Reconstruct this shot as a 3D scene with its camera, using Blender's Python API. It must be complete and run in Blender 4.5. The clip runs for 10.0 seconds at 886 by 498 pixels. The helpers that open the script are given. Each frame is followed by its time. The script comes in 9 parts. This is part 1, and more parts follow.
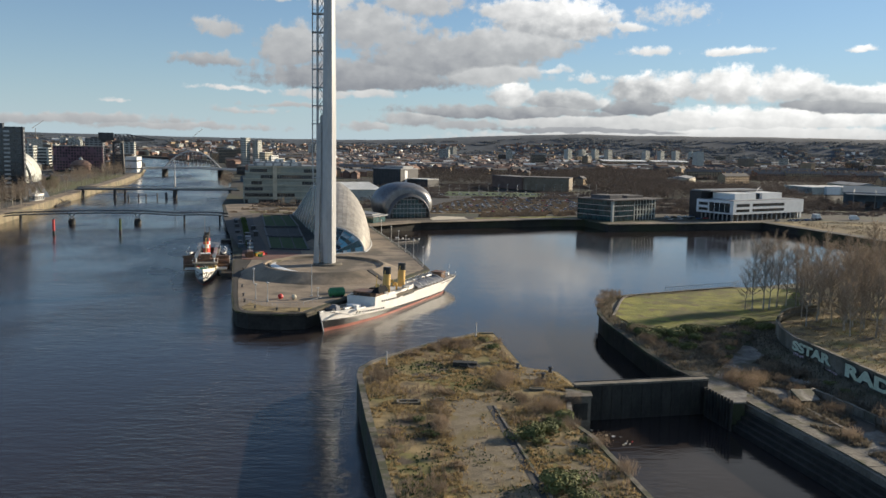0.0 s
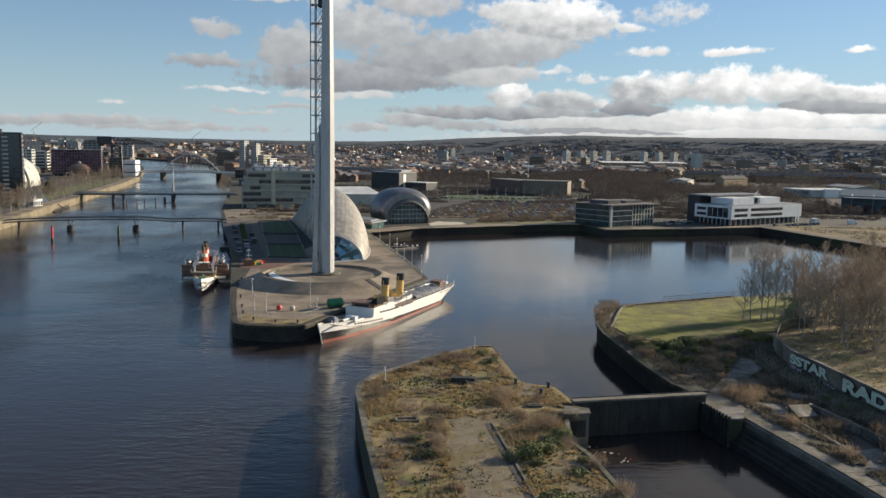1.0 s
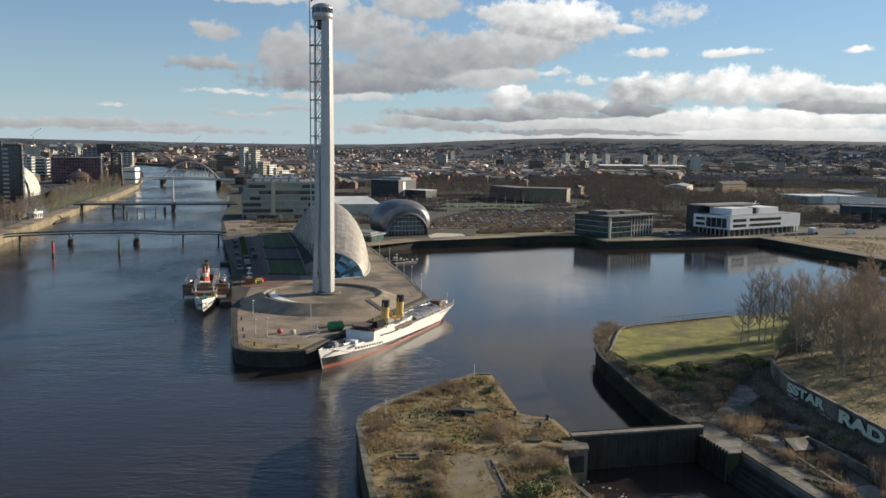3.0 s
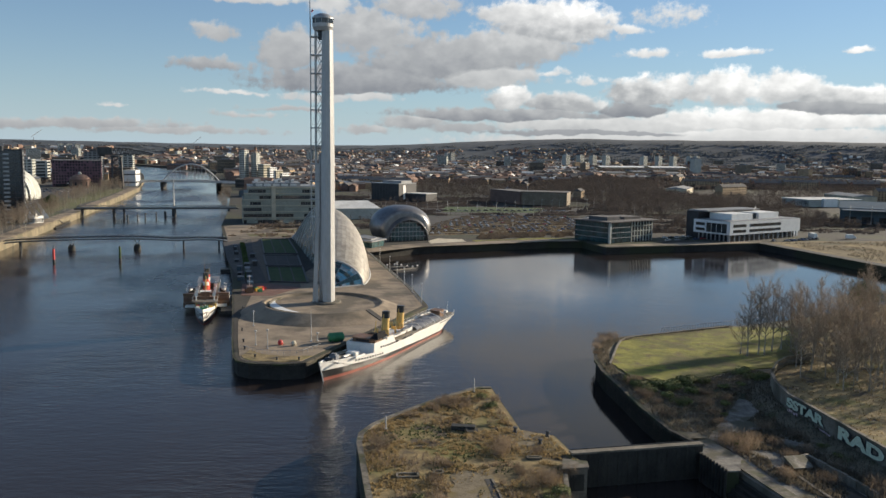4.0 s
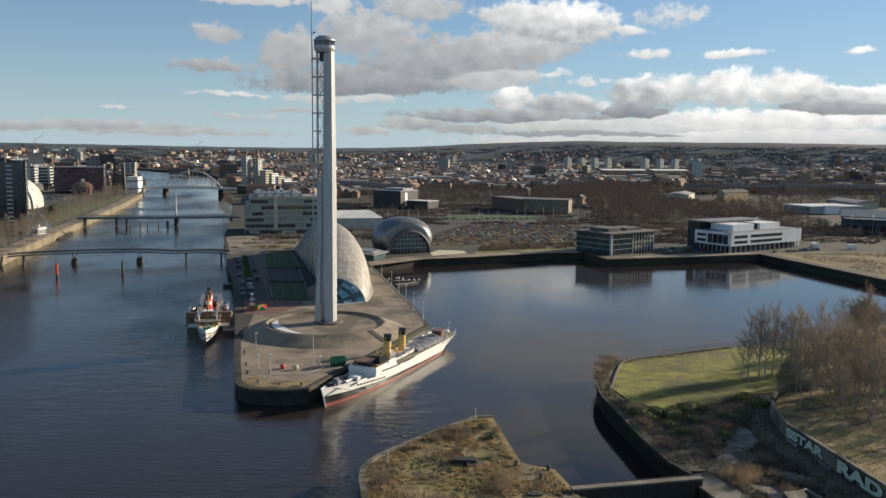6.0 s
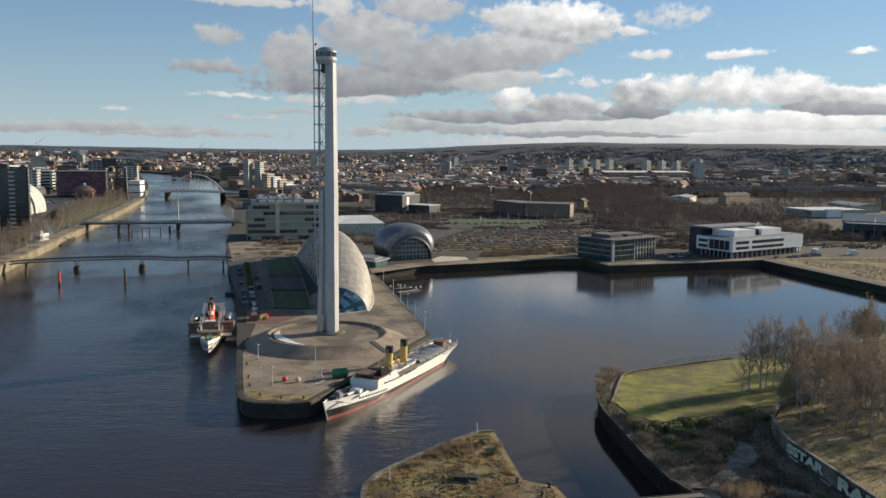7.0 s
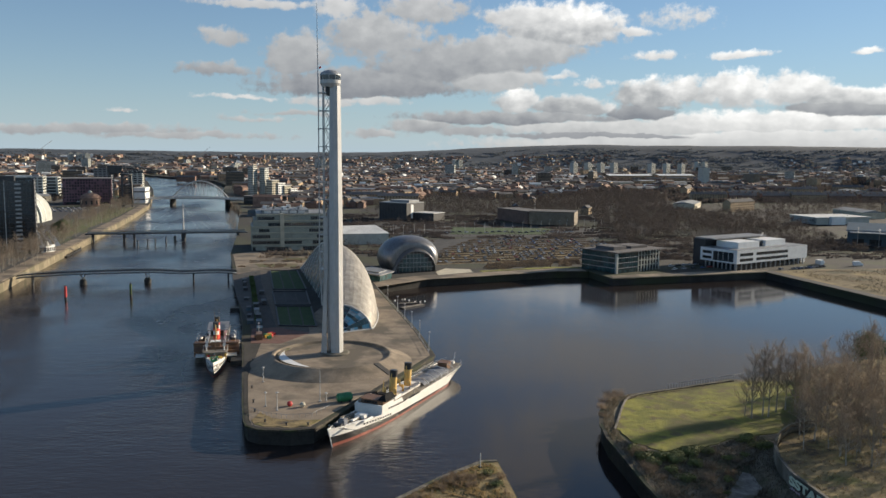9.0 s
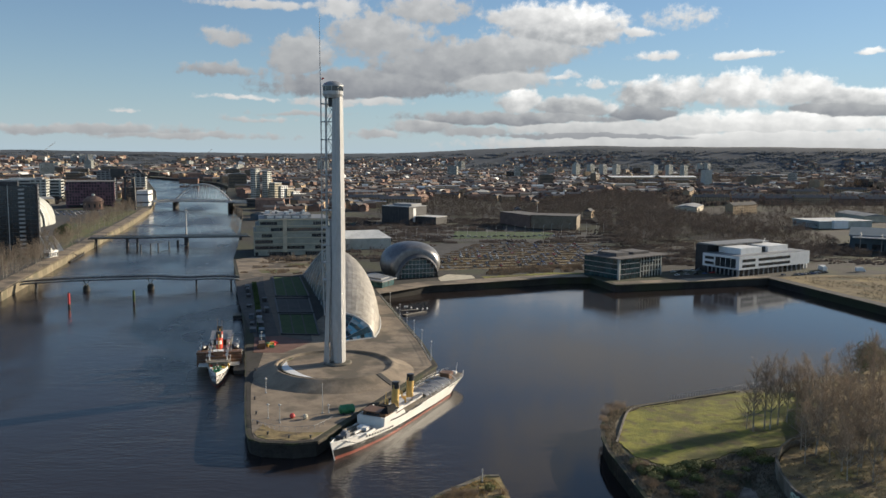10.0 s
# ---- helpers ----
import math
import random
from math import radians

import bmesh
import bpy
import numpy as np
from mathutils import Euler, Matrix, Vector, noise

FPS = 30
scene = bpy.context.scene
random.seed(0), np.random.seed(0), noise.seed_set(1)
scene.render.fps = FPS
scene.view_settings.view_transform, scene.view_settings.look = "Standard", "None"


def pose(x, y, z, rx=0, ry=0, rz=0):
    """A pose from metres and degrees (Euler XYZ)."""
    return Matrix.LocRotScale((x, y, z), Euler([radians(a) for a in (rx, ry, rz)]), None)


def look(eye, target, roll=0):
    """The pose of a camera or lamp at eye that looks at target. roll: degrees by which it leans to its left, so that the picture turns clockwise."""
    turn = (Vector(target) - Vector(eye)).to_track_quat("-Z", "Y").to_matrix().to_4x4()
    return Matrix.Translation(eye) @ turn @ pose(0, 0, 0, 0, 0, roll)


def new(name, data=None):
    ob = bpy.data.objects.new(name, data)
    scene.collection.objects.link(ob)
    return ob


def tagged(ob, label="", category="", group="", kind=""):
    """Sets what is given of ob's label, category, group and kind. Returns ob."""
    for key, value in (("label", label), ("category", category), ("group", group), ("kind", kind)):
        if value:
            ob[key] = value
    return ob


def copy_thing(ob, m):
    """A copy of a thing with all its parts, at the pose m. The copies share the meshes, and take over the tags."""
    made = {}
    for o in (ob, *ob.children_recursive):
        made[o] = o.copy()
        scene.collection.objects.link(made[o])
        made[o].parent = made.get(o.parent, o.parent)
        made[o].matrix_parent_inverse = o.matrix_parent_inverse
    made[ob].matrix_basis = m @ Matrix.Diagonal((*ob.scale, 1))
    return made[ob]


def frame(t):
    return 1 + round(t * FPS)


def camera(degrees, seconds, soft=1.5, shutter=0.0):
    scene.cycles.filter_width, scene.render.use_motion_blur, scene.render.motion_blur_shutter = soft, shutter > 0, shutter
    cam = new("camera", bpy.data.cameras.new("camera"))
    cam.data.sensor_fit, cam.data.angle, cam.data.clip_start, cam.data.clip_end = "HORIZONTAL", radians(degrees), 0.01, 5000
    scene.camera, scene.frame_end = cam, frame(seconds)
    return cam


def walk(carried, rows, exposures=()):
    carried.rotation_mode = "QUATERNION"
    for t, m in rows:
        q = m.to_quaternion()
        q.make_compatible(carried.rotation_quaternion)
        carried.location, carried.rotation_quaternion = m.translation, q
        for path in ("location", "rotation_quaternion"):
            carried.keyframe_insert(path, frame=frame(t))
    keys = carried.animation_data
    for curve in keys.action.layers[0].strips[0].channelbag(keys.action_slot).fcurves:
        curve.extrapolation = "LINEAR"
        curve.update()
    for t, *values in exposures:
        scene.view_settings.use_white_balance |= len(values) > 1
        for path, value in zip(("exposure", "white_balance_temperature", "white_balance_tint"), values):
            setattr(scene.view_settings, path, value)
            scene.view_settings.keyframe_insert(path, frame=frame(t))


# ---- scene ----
cam = camera(56.5, 10.0)
PATH = [
    (0, (-1.016, 0.938, 49.399), (-1.009, 2.922, 49.153), 1.1),
    (0.5, (-0.979, 1.094, 50.763), (-0.971, 3.079, 50.518), 1.0),
    (1, (-0.936, 1.031, 52.326), (-0.926, 3.016, 52.082), 1.0),
    (1.5, (-0.956, 0.832, 53.97), (-0.946, 2.817, 53.727), 0.9),
    (2, (-1.005, 0.599, 55.614), (-0.994, 2.585, 55.372), 0.9),
    (2.5, (-0.963, 0.32, 57.249), (-0.952, 2.306, 57.008), 0.8),
    (4, (-1.026, 0.223, 62.157), (-1.016, 2.208, 61.918), 0.8),
    (4.5, (-1.016, 0.09, 63.905), (-1.007, 2.076, 63.666), 0.8),
    (5, (-0.887, 0.179, 65.416), (-0.881, 2.165, 65.179), 0.7),
    (5.5, (-0.937, 0.007, 67.209), (-0.931, 1.993, 66.972), 0.7),
    (7, (-0.906, -0.383, 72.525), (-0.905, 1.603, 72.291), 0.6),
    (7.5, (-0.804, -0.577, 74.349), (-0.806, 1.41, 74.115), 0.6),
    (8, (-0.873, -0.707, 76.323), (-0.878, 1.279, 76.09), 0.6),
    (8.5, (-0.872, -0.807, 78.097), (-0.878, 1.179, 77.865), 0.5),
    (9, (-0.734, -0.898, 79.853), (-0.744, 1.088, 79.622), 0.5),
    (9.5, (-0.731, -0.972, 81.685), (-0.744, 1.015, 81.454), 0.5),
    (10, (-0.678, -1.125, 83.498), (-0.694, 0.862, 83.268), 0.5),
]
walk(cam, [(t, look(eye, target, roll)) for t, eye, target, roll in PATH], exposures=((0.0, 0.74, 6030, 10), (10.0, 0.65, 6030, 10)))

# ---- world, sun ----
SUN_AZ, SUN_EL = 61.5, 17.0          # degrees from +y towards +x, and above the horizon
world = bpy.data.worlds.new("sky")
scene.world = world
world.use_nodes = True
SKY_STRENGTH = 0.062


def sky_nodes(w):
    """A winter sky: clear air with banks of cumulus, in degrees of azimuth and elevation."""
    nt = w.node_tree
    nt.nodes.clear()
    N = nt.nodes.new
    link = nt.links.new

    def math(op, a, b=None, c=None, clamp=False, tree=nt):
        n = tree.nodes.new("ShaderNodeMath")
        n.operation, n.use_clamp = op, clamp
        for i, v in enumerate((a, b, c)):
            if v is None:
                continue
            if isinstance(v, (int, float)):
                n.inputs[i].default_value = v
            else:
                tree.links.new(v, n.inputs[i])
        return n.outputs[0]

    def vmath(op, a, b=None, c=None, tree=nt, out=0):
        n = tree.nodes.new("ShaderNodeVectorMath")
        n.operation = op
        for i, v in enumerate((a, b, c)):
            if v is None:
                continue
            if isinstance(v, tuple):
                n.inputs[i].default_value = v
            else:
                tree.links.new(v, n.inputs[i])
        return n.outputs[out]

    def noise_of(vec, scale, detail, rough=0.55, tree=nt):
        n = tree.nodes.new("ShaderNodeTexNoise")
        n.inputs["Scale"].default_value, n.inputs["Detail"].default_value = scale, detail
        n.inputs["Roughness"].default_value = rough
        tree.links.new(vec, n.inputs["Vector"])
        return n

    # banks of cloud: azimuth, elevation, half width, half height (degrees), weight, tone of the base and of the crown
    high_bank = [
        (-5.5, 4.54, 7.32, 1.12, 1, 0.05, 0.4), (-10.2, 6.31, 2.06, 1.53, 1, 0.22, 0.52), (-4.9, 7.67, 3.63, 1.75, 0.8, 0.3, 0.58), (0.2, 5.9, 5.76, 1.71, 1, 0.15, 0.5),
        (4.6, 6.83, 4.54, 1.25, 1, 0.3, 0.64), (7.6, 8.29, 4.28, 1.51, 1, 0.35, 1.0), (5.5, 9.02, 3.2, 0.94, 1, 0.5, 0.9), (3.0, 4.95, 3.64, 0.97, 0.9, 0.4, 0.62),
        (-1.7, 9.44, 3.06, 1.08, 0.75, 0.35, 0.6), (-7.4, 9.48, 1.7, 0.93, 0.6, 0.5, 0.7), (-12.6, 9.55, 3.68, 0.32, 0.6, 0.5, 0.65), (-8.4, 3.39, 2.67, 0.34, 0.55, 0.5, 0.6),
        (-9.9, 2.57, 3.03, 0.19, 0.5, 0.35, 0.5), (-5.1, 3.56, 2.7, 0.38, 0.55, 0.5, 0.68),
    ]
    low_bank = [
        (4.7, 3.46, 1.38, 1.02, 1, 0.4, 0.95), (4.4, 2.35, 7.6, 0.57, 1, 0.05, 0.5), (8.4, 3.14, 3.01, 0.71, 1, 0.2, 0.8), (13.7, 3.85, 2.38, 1.1, 1, 0.15, 0.95),
        (12.8, 2.77, 2.27, 0.67, 1, 0.02, 0.35), (15.8, 4.2, 1.14, 0.87, 1, 0.4, 1.0), (18.9, 4.1, 2.46, 1.29, 1, 0.5, 1.0), (22.4, 4.05, 2.02, 1.19, 1, 0.5, 1.0),
        (24.8, 3.6, 2.07, 0.83, 1, 0.3, 0.95), (25.4, 2.9, 3.68, 0.62, 1, 0.1, 0.5), (27.3, 3.55, 1.36, 0.81, 1, 0.4, 1.0),
    ]
    horizon_bank = [
        (21.1, 2.08, 9.43, 0.79, 1, 0.62, 0.95), (11.4, 1.72, 8.63, 0.64, 0.9, 0.45, 0.72), (11.4, 1.23, 8.98, 0.26, 0.95, 0.15, 0.3), (1.5, 1.44, 2.91, 0.35, 0.7, 0.25, 0.45),
        (21.1, 1.18, 10.3, 0.54, 0.9, 0.6, 0.8), (-1.8, 1.78, 2.64, 0.57, 0.8, 0.2, 0.6), (-4.9, 1.28, 1.93, 0.34, 0.6, 0.3, 0.55),
    ]
    wisps = [
        (-15.0, 7.32, 1.51, 0.67, 0.6, 0.35, 0.52), (-15.5, 5.36, 2.72, 0.5, 0.65, 0.15, 0.5), (-13.9, 3.59, 2.95, 0.18, 0.45, 0.6, 0.75), (-24.2, 1.29, 7.48, 0.39, 0.7, 0.25, 0.5),
        (-17.8, 1.03, 6.92, 0.26, 0.6, 0.3, 0.5), (-21.5, 2.53, 0.94, 0.14, 0.4, 0.6, 0.7), (-13.3, 2.16, 2.22, 0.22, 0.4, 0.4, 0.6), (19.1, 6.37, 1.9, 0.35, 0.7, 0.7, 1.0),
        (13.8, 6.4, 1.59, 0.4, 0.5, 0.6, 0.9), (26.5, 6.4, 1.04, 0.23, 0.65, 0.7, 1.0), (15.2, 8.8, 2.29, 0.7, 0.35, 0.6, 0.8), (12.4, 7.98, 1.53, 0.39, 0.6, 0.6, 0.85),
        (7.5, 5.24, 1.29, 0.26, 0.45, 0.6, 0.85), (9.9, 4.67, 1.27, 0.33, 0.5, 0.6, 0.9),
    ]
    # grey sheets of cloud higher up, towards the sun
    # the two higher sheets are out of view, added to grey the basin's reflections
    high_sheet = [(18.0, 0.7, 16.0, 0.8, 1.0, 0.5, 0.7), (14.0, 13.6, 15.0, 2.4, 0.9, 0.3, 0.5), (17.0, 18.5, 15.0, 2.4, 0.8, 0.3, 0.5)]
    group = bpy.data.node_groups.new("cloud_density", "ShaderNodeTree")
    group.interface.new_socket("P", in_out="INPUT", socket_type="NodeSocketVector")
    group.interface.new_socket("D", in_out="OUTPUT", socket_type="NodeSocketFloat")
    group.interface.new_socket("S", in_out="OUTPUT", socket_type="NodeSocketFloat")
    gi, go = group.nodes.new("NodeGroupInput"), group.nodes.new("NodeGroupOutput")
    P = gi.outputs[0]
    swirl = noise_of(vmath("MULTIPLY", P, (1, 1.5, 1), tree=group), 0.42, 5, 0.55, tree=group)
    off = vmath("MULTIPLY_ADD", swirl.outputs["Color"], (1.5, 0.9, 0), (-0.75, -0.45, 0), tree=group)
    Q = vmath("ADD", P, off, tree=group)
    top, tone = None, None
    lump = noise_of(vmath("MULTIPLY", P, (1, 1.4, 1), tree=group), 0.75, 5, 0.5, tree=group)
    for a, e, ra, re, weight, low, high in high_bank + low_bank + horizon_bank + wisps + high_sheet:
        wide, tall = 1.22 * ra, 1.25 * re
        v = vmath("MULTIPLY_ADD", Q, (1 / wide, 1 / tall, 0), (-a / wide, -e / tall, 0), tree=group)
        part_ = group.nodes.new("ShaderNodeSeparateXYZ")
        group.links.new(v, part_.inputs[0])
        # flat below, heaped above
        flat_ = group.nodes.new("ShaderNodeCombineXYZ")
        group.links.new(part_.outputs[0], flat_.inputs[0])
        group.links.new(math("MAXIMUM", part_.outputs[1], math("MULTIPLY", part_.outputs[1], -1.35, tree=group), tree=group), flat_.inputs[1])
        d = math("MULTIPLY_ADD", vmath("LENGTH", flat_.outputs[0], tree=group, out=1), -weight, weight, tree=group)
        up = math("MULTIPLY_ADD", part_.outputs[1], 0.62, math("MULTIPLY_ADD", part_.outputs[0], 0.12, math("MULTIPLY_ADD", lump.outputs["Fac"], 1.5, -0.36, tree=group), tree=group), clamp=True, tree=group)
        shade = math("MULTIPLY_ADD", up, high - low, low, tree=group)
        if top is None:
            top, tone = d, shade
            continue
        over = math("MULTIPLY_ADD", math("SUBTRACT", d, top, tree=group), 5.0, 0.5, clamp=True, tree=group)
        tone = math("MULTIPLY_ADD", over, math("SUBTRACT", shade, tone, tree=group), tone, tree=group)
        top = math("MAXIMUM", top, d, tree=group)
    fine = noise_of(P, 1.2, 7, 0.58, tree=group)
    coarse = noise_of(vmath("MULTIPLY", P, (0.07, 0.13, 1), tree=group), 1.0, 5, 0.6, tree=group)
    # beyond the part of the sky that is seen, broken cloud of the same kind
    sep = group.nodes.new("ShaderNodeSeparateXYZ")
    group.links.new(P, sep.inputs[0])
    away = math("MAXIMUM", math("MULTIPLY_ADD", math("ABSOLUTE", sep.outputs[0], tree=group), 0.1, -3.3, tree=group),
                math("MULTIPLY_ADD", sep.outputs[1], 0.25, -2.9, tree=group), tree=group)
    away = math("MULTIPLY", away, 1.0, clamp=True, tree=group)
    # unseen cover thins away from azimuth 25, to dim fill and reflections
    rest = math("MULTIPLY_ADD", math("SUBTRACT", coarse.outputs["Fac"], 0.38, tree=group), 4.0, math("MULTIPLY", math("ABSOLUTE", math("SUBTRACT", sep.outputs[0], 25.0, tree=group), tree=group), -0.02, tree=group), tree=group)
    rest = math("MULTIPLY_ADD", away, rest, math("MULTIPLY_ADD", away, 1.5, -1.5, tree=group), tree=group)
    top = math("MAXIMUM", top, rest, tree=group)
    tone = math("MULTIPLY_ADD", away, math("SUBTRACT", 0.42, tone, tree=group), tone, tree=group)
    body = math("MULTIPLY_ADD", math("SUBTRACT", fine.outputs["Fac"], 0.5, tree=group), 1.1, top, tree=group)
    group.links.new(body, go.inputs[0])
    group.links.new(tone, go.inputs[1])

    tc = N("ShaderNodeTexCoord")
    sep = N("ShaderNodeSeparateXYZ")
    link(tc.outputs["Generated"], sep.inputs[0])
    az = math("MULTIPLY", math("ARCTAN2", sep.outputs[0], sep.outputs[1]), 57.2958)
    el = math("MULTIPLY", math("ARCSINE", sep.outputs[2]), 57.2958)
    comb = N("ShaderNodeCombineXYZ")
    link(az, comb.inputs[0])
    link(el, comb.inputs[1])

    def density(vec):
        n = N("ShaderNodeGroup")
        n.node_tree = group
        link(vec, n.inputs[0])
        return n.outputs

    here, lit = density(comb.outputs[0])
    mask = N("ShaderNodeMapRange")
    mask.interpolation_type = "SMOOTHSTEP"
    for i, v in enumerate((-0.02, 0.36, 0.0, 1.0)):
        mask.inputs[i + 1].default_value = v
    link(here, mask.inputs[0])
    # unseen overhead cloud is dimmed to its grey tones to lower the ambient light
    under = math("MULTIPLY", math("MULTIPLY_ADD", el, 0.045, -0.5), 1.0, clamp=True)
    lit = math("SUBTRACT", lit, math("MULTIPLY", under, 0.18), clamp=True)
    ramp = N("ShaderNodeValToRGB")
    for pos, col in ((0.0, (2.4, 2.4, 2.5, 1)), (0.42, (5.0, 4.85, 4.55, 1)), (0.72, (8.2, 7.8, 7.1, 1)), (1.0, (12.5, 11.8, 10.6, 1))):
        el_ = ramp.color_ramp.elements[0] if pos == 0 else ramp.color_ramp.elements[-1] if pos == 1 else ramp.color_ramp.elements.new(pos)
        el_.position, el_.color = pos, col
    link(lit, ramp.inputs[0])
    sky = N("ShaderNodeTexSky")
    sky.sky_type, sky.sun_disc = "NISHITA", False
    sky.sun_elevation, sky.sun_rotation = radians(SUN_EL), radians(SUN_AZ)
    sky.air_density, sky.dust_density, sky.ozone_density = 1.0, 0.0, 4.0
    mix = N("ShaderNodeMix")
    mix.data_type = "RGBA"
    link(math("MULTIPLY", mask.outputs[0], 0.95), mix.inputs[0])
    # pale veil of distant cloud along the horizon
    veil = N("ShaderNodeMix")
    veil.data_type = "RGBA"
    link(math("MULTIPLY_ADD", math("POWER", 2.718, math("MULTIPLY", math("MAXIMUM", el, 0.0), -0.24)), 0.69, math("MULTIPLY", math("POWER", 2.718, math("MULTIPLY", math("MAXIMUM", el, 0.0), -0.022)), math("MULTIPLY_ADD", math("MULTIPLY", math("MAXIMUM", az, 0.0), 1.0), 0.005, 0.19))), veil.inputs[0])
    link(sky.outputs[0], veil.inputs[6])
    veil.inputs[7].default_value = (4.7, 5.75, 6.25, 1)
    link(veil.outputs[2], mix.inputs[6])
    link(ramp.outputs[0], mix.inputs[7])
    bg = N("ShaderNodeBackground")
    bg.inputs["Strength"].default_value = SKY_STRENGTH
    link(mix.outputs[2], bg.inputs["Color"])
    out = N("ShaderNodeOutputWorld")
    link(bg.outputs[0], out.inputs["Surface"])


sky_nodes(world)
sun = new("sun", bpy.data.lights.new("sun", "SUN"))
sun.data.energy, sun.data.angle, sun.data.color = 5.0, radians(0.6), (1.0, 0.82, 0.58)
_a, _e = radians(SUN_AZ), radians(SUN_EL)
sun.matrix_world = look((500 * math.sin(_a) * math.cos(_e), 500 * math.cos(_a) * math.cos(_e), 500 * math.sin(_e)), (0, 0, 0))

# ---- materials ----


def surface(name, low, high, size=2.0, rough=0.8, metal=0.0, bump=0.3, fine=8.0, spread=0.0, stretch=(1, 1, 1), patch=None, patch_size=20.0, patch_edge=(0.5, 0.6), spec=0.5, patch2=None, patch2_size=6.0):
    """A surface of two tones in grains of that many metres, with relief; patch is a third tone in large patches; spread varies the pieces."""
    m = bpy.data.materials.new(name)
    m.use_nodes = True
    nt = m.node_tree
    bsdf = nt.nodes["Principled BSDF"]
    geo = nt.nodes.new("ShaderNodeNewGeometry")
    scale = nt.nodes.new("ShaderNodeVectorMath")
    scale.operation = "MULTIPLY"
    scale.inputs[1].default_value = stretch
    nt.links.new(geo.outputs["Position"], scale.inputs[0])
    grain = nt.nodes.new("ShaderNodeTexNoise")
    grain.inputs["Scale"].default_value, grain.inputs["Detail"].default_value = 1 / size, 6
    grain.inputs["Roughness"].default_value = 0.65
    nt.links.new(scale.outputs[0], grain.inputs["Vector"])
    small = nt.nodes.new("ShaderNodeTexNoise")
    small.inputs["Scale"].default_value, small.inputs["Detail"].default_value = fine / size, 3
    nt.links.new(scale.outputs[0], small.inputs["Vector"])
    ramp = nt.nodes.new("ShaderNodeValToRGB")
    ramp.color_ramp.elements[0].position, ramp.color_ramp.elements[0].color = 0.34, (*low, 1)
    ramp.color_ramp.elements[1].position, ramp.color_ramp.elements[1].color = 0.66, (*high, 1)
    add = nt.nodes.new("ShaderNodeMath")
    add.operation = "MULTIPLY_ADD"
    add.inputs[1].default_value, add.inputs[2].default_value = 0.35, -0.175
    nt.links.new(small.outputs["Fac"], add.inputs[0])
    tot = nt.nodes.new("ShaderNodeMath")
    nt.links.new(grain.outputs["Fac"], tot.inputs[0])
    nt.links.new(add.outputs[0], tot.inputs[1])
    nt.links.new(tot.outputs[0], ramp.inputs[0])
    colour = ramp.outputs[0]
    for tone, far_, edge_at in ((patch, patch_size, patch_edge), (patch2, patch2_size, (0.52, 0.64))):
        if not tone:
            continue
        big = nt.nodes.new("ShaderNodeTexNoise")
        big.inputs["Scale"].default_value, big.inputs["Detail"].default_value = 1 / far_, 5
        nt.links.new(geo.outputs["Position"], big.inputs["Vector"])
        edge = nt.nodes.new("ShaderNodeMapRange")
        edge.inputs[1].default_value, edge.inputs[2].default_value = edge_at
        nt.links.new(big.outputs["Fac"], edge.inputs[0])
        mix = nt.nodes.new("ShaderNodeMix")
        mix.data_type = "RGBA"
        nt.links.new(edge.outputs[0], mix.inputs[0])
        nt.links.new(colour, mix.inputs[6])
        mix.inputs[7].default_value = (*tone, 1)
        colour = mix.outputs[2]
    if spread:
        info = nt.nodes.new("ShaderNodeObjectInfo")
        isl = nt.nodes.new("ShaderNodeNewGeometry")
        both = nt.nodes.new("ShaderNodeMath")
        nt.links.new(info.outputs["Random"], both.inputs[0])
        nt.links.new(isl.outputs["Random Per Island"], both.inputs[1])
        val = nt.nodes.new("ShaderNodeMapRange")
        val.inputs[2].default_value = 2.0
        val.inputs[3].default_value, val.inputs[4].default_value = 1 - spread, 1 + spread
        nt.links.new(both.outputs[0], val.inputs[0])
        hsv = nt.nodes.new("ShaderNodeHueSaturation")
        nt.links.new(val.outputs[0], hsv.inputs["Value"])
        nt.links.new(colour, hsv.inputs["Color"])
        colour = hsv.outputs[0]
    nt.links.new(colour, bsdf.inputs["Base Color"])
    bsdf.inputs["Roughness"].default_value, bsdf.inputs["Metallic"].default_value = rough, metal
    bsdf.inputs["Specular IOR Level"].default_value = spec
    if bump:
        b = nt.nodes.new("ShaderNodeBump")
        b.inputs["Strength"].default_value, b.inputs["Distance"].default_value = bump, size * 0.1
        nt.links.new(tot.outputs[0], b.inputs["Height"])
        nt.links.new(b.outputs[0], bsdf.inputs["Normal"])
    return m


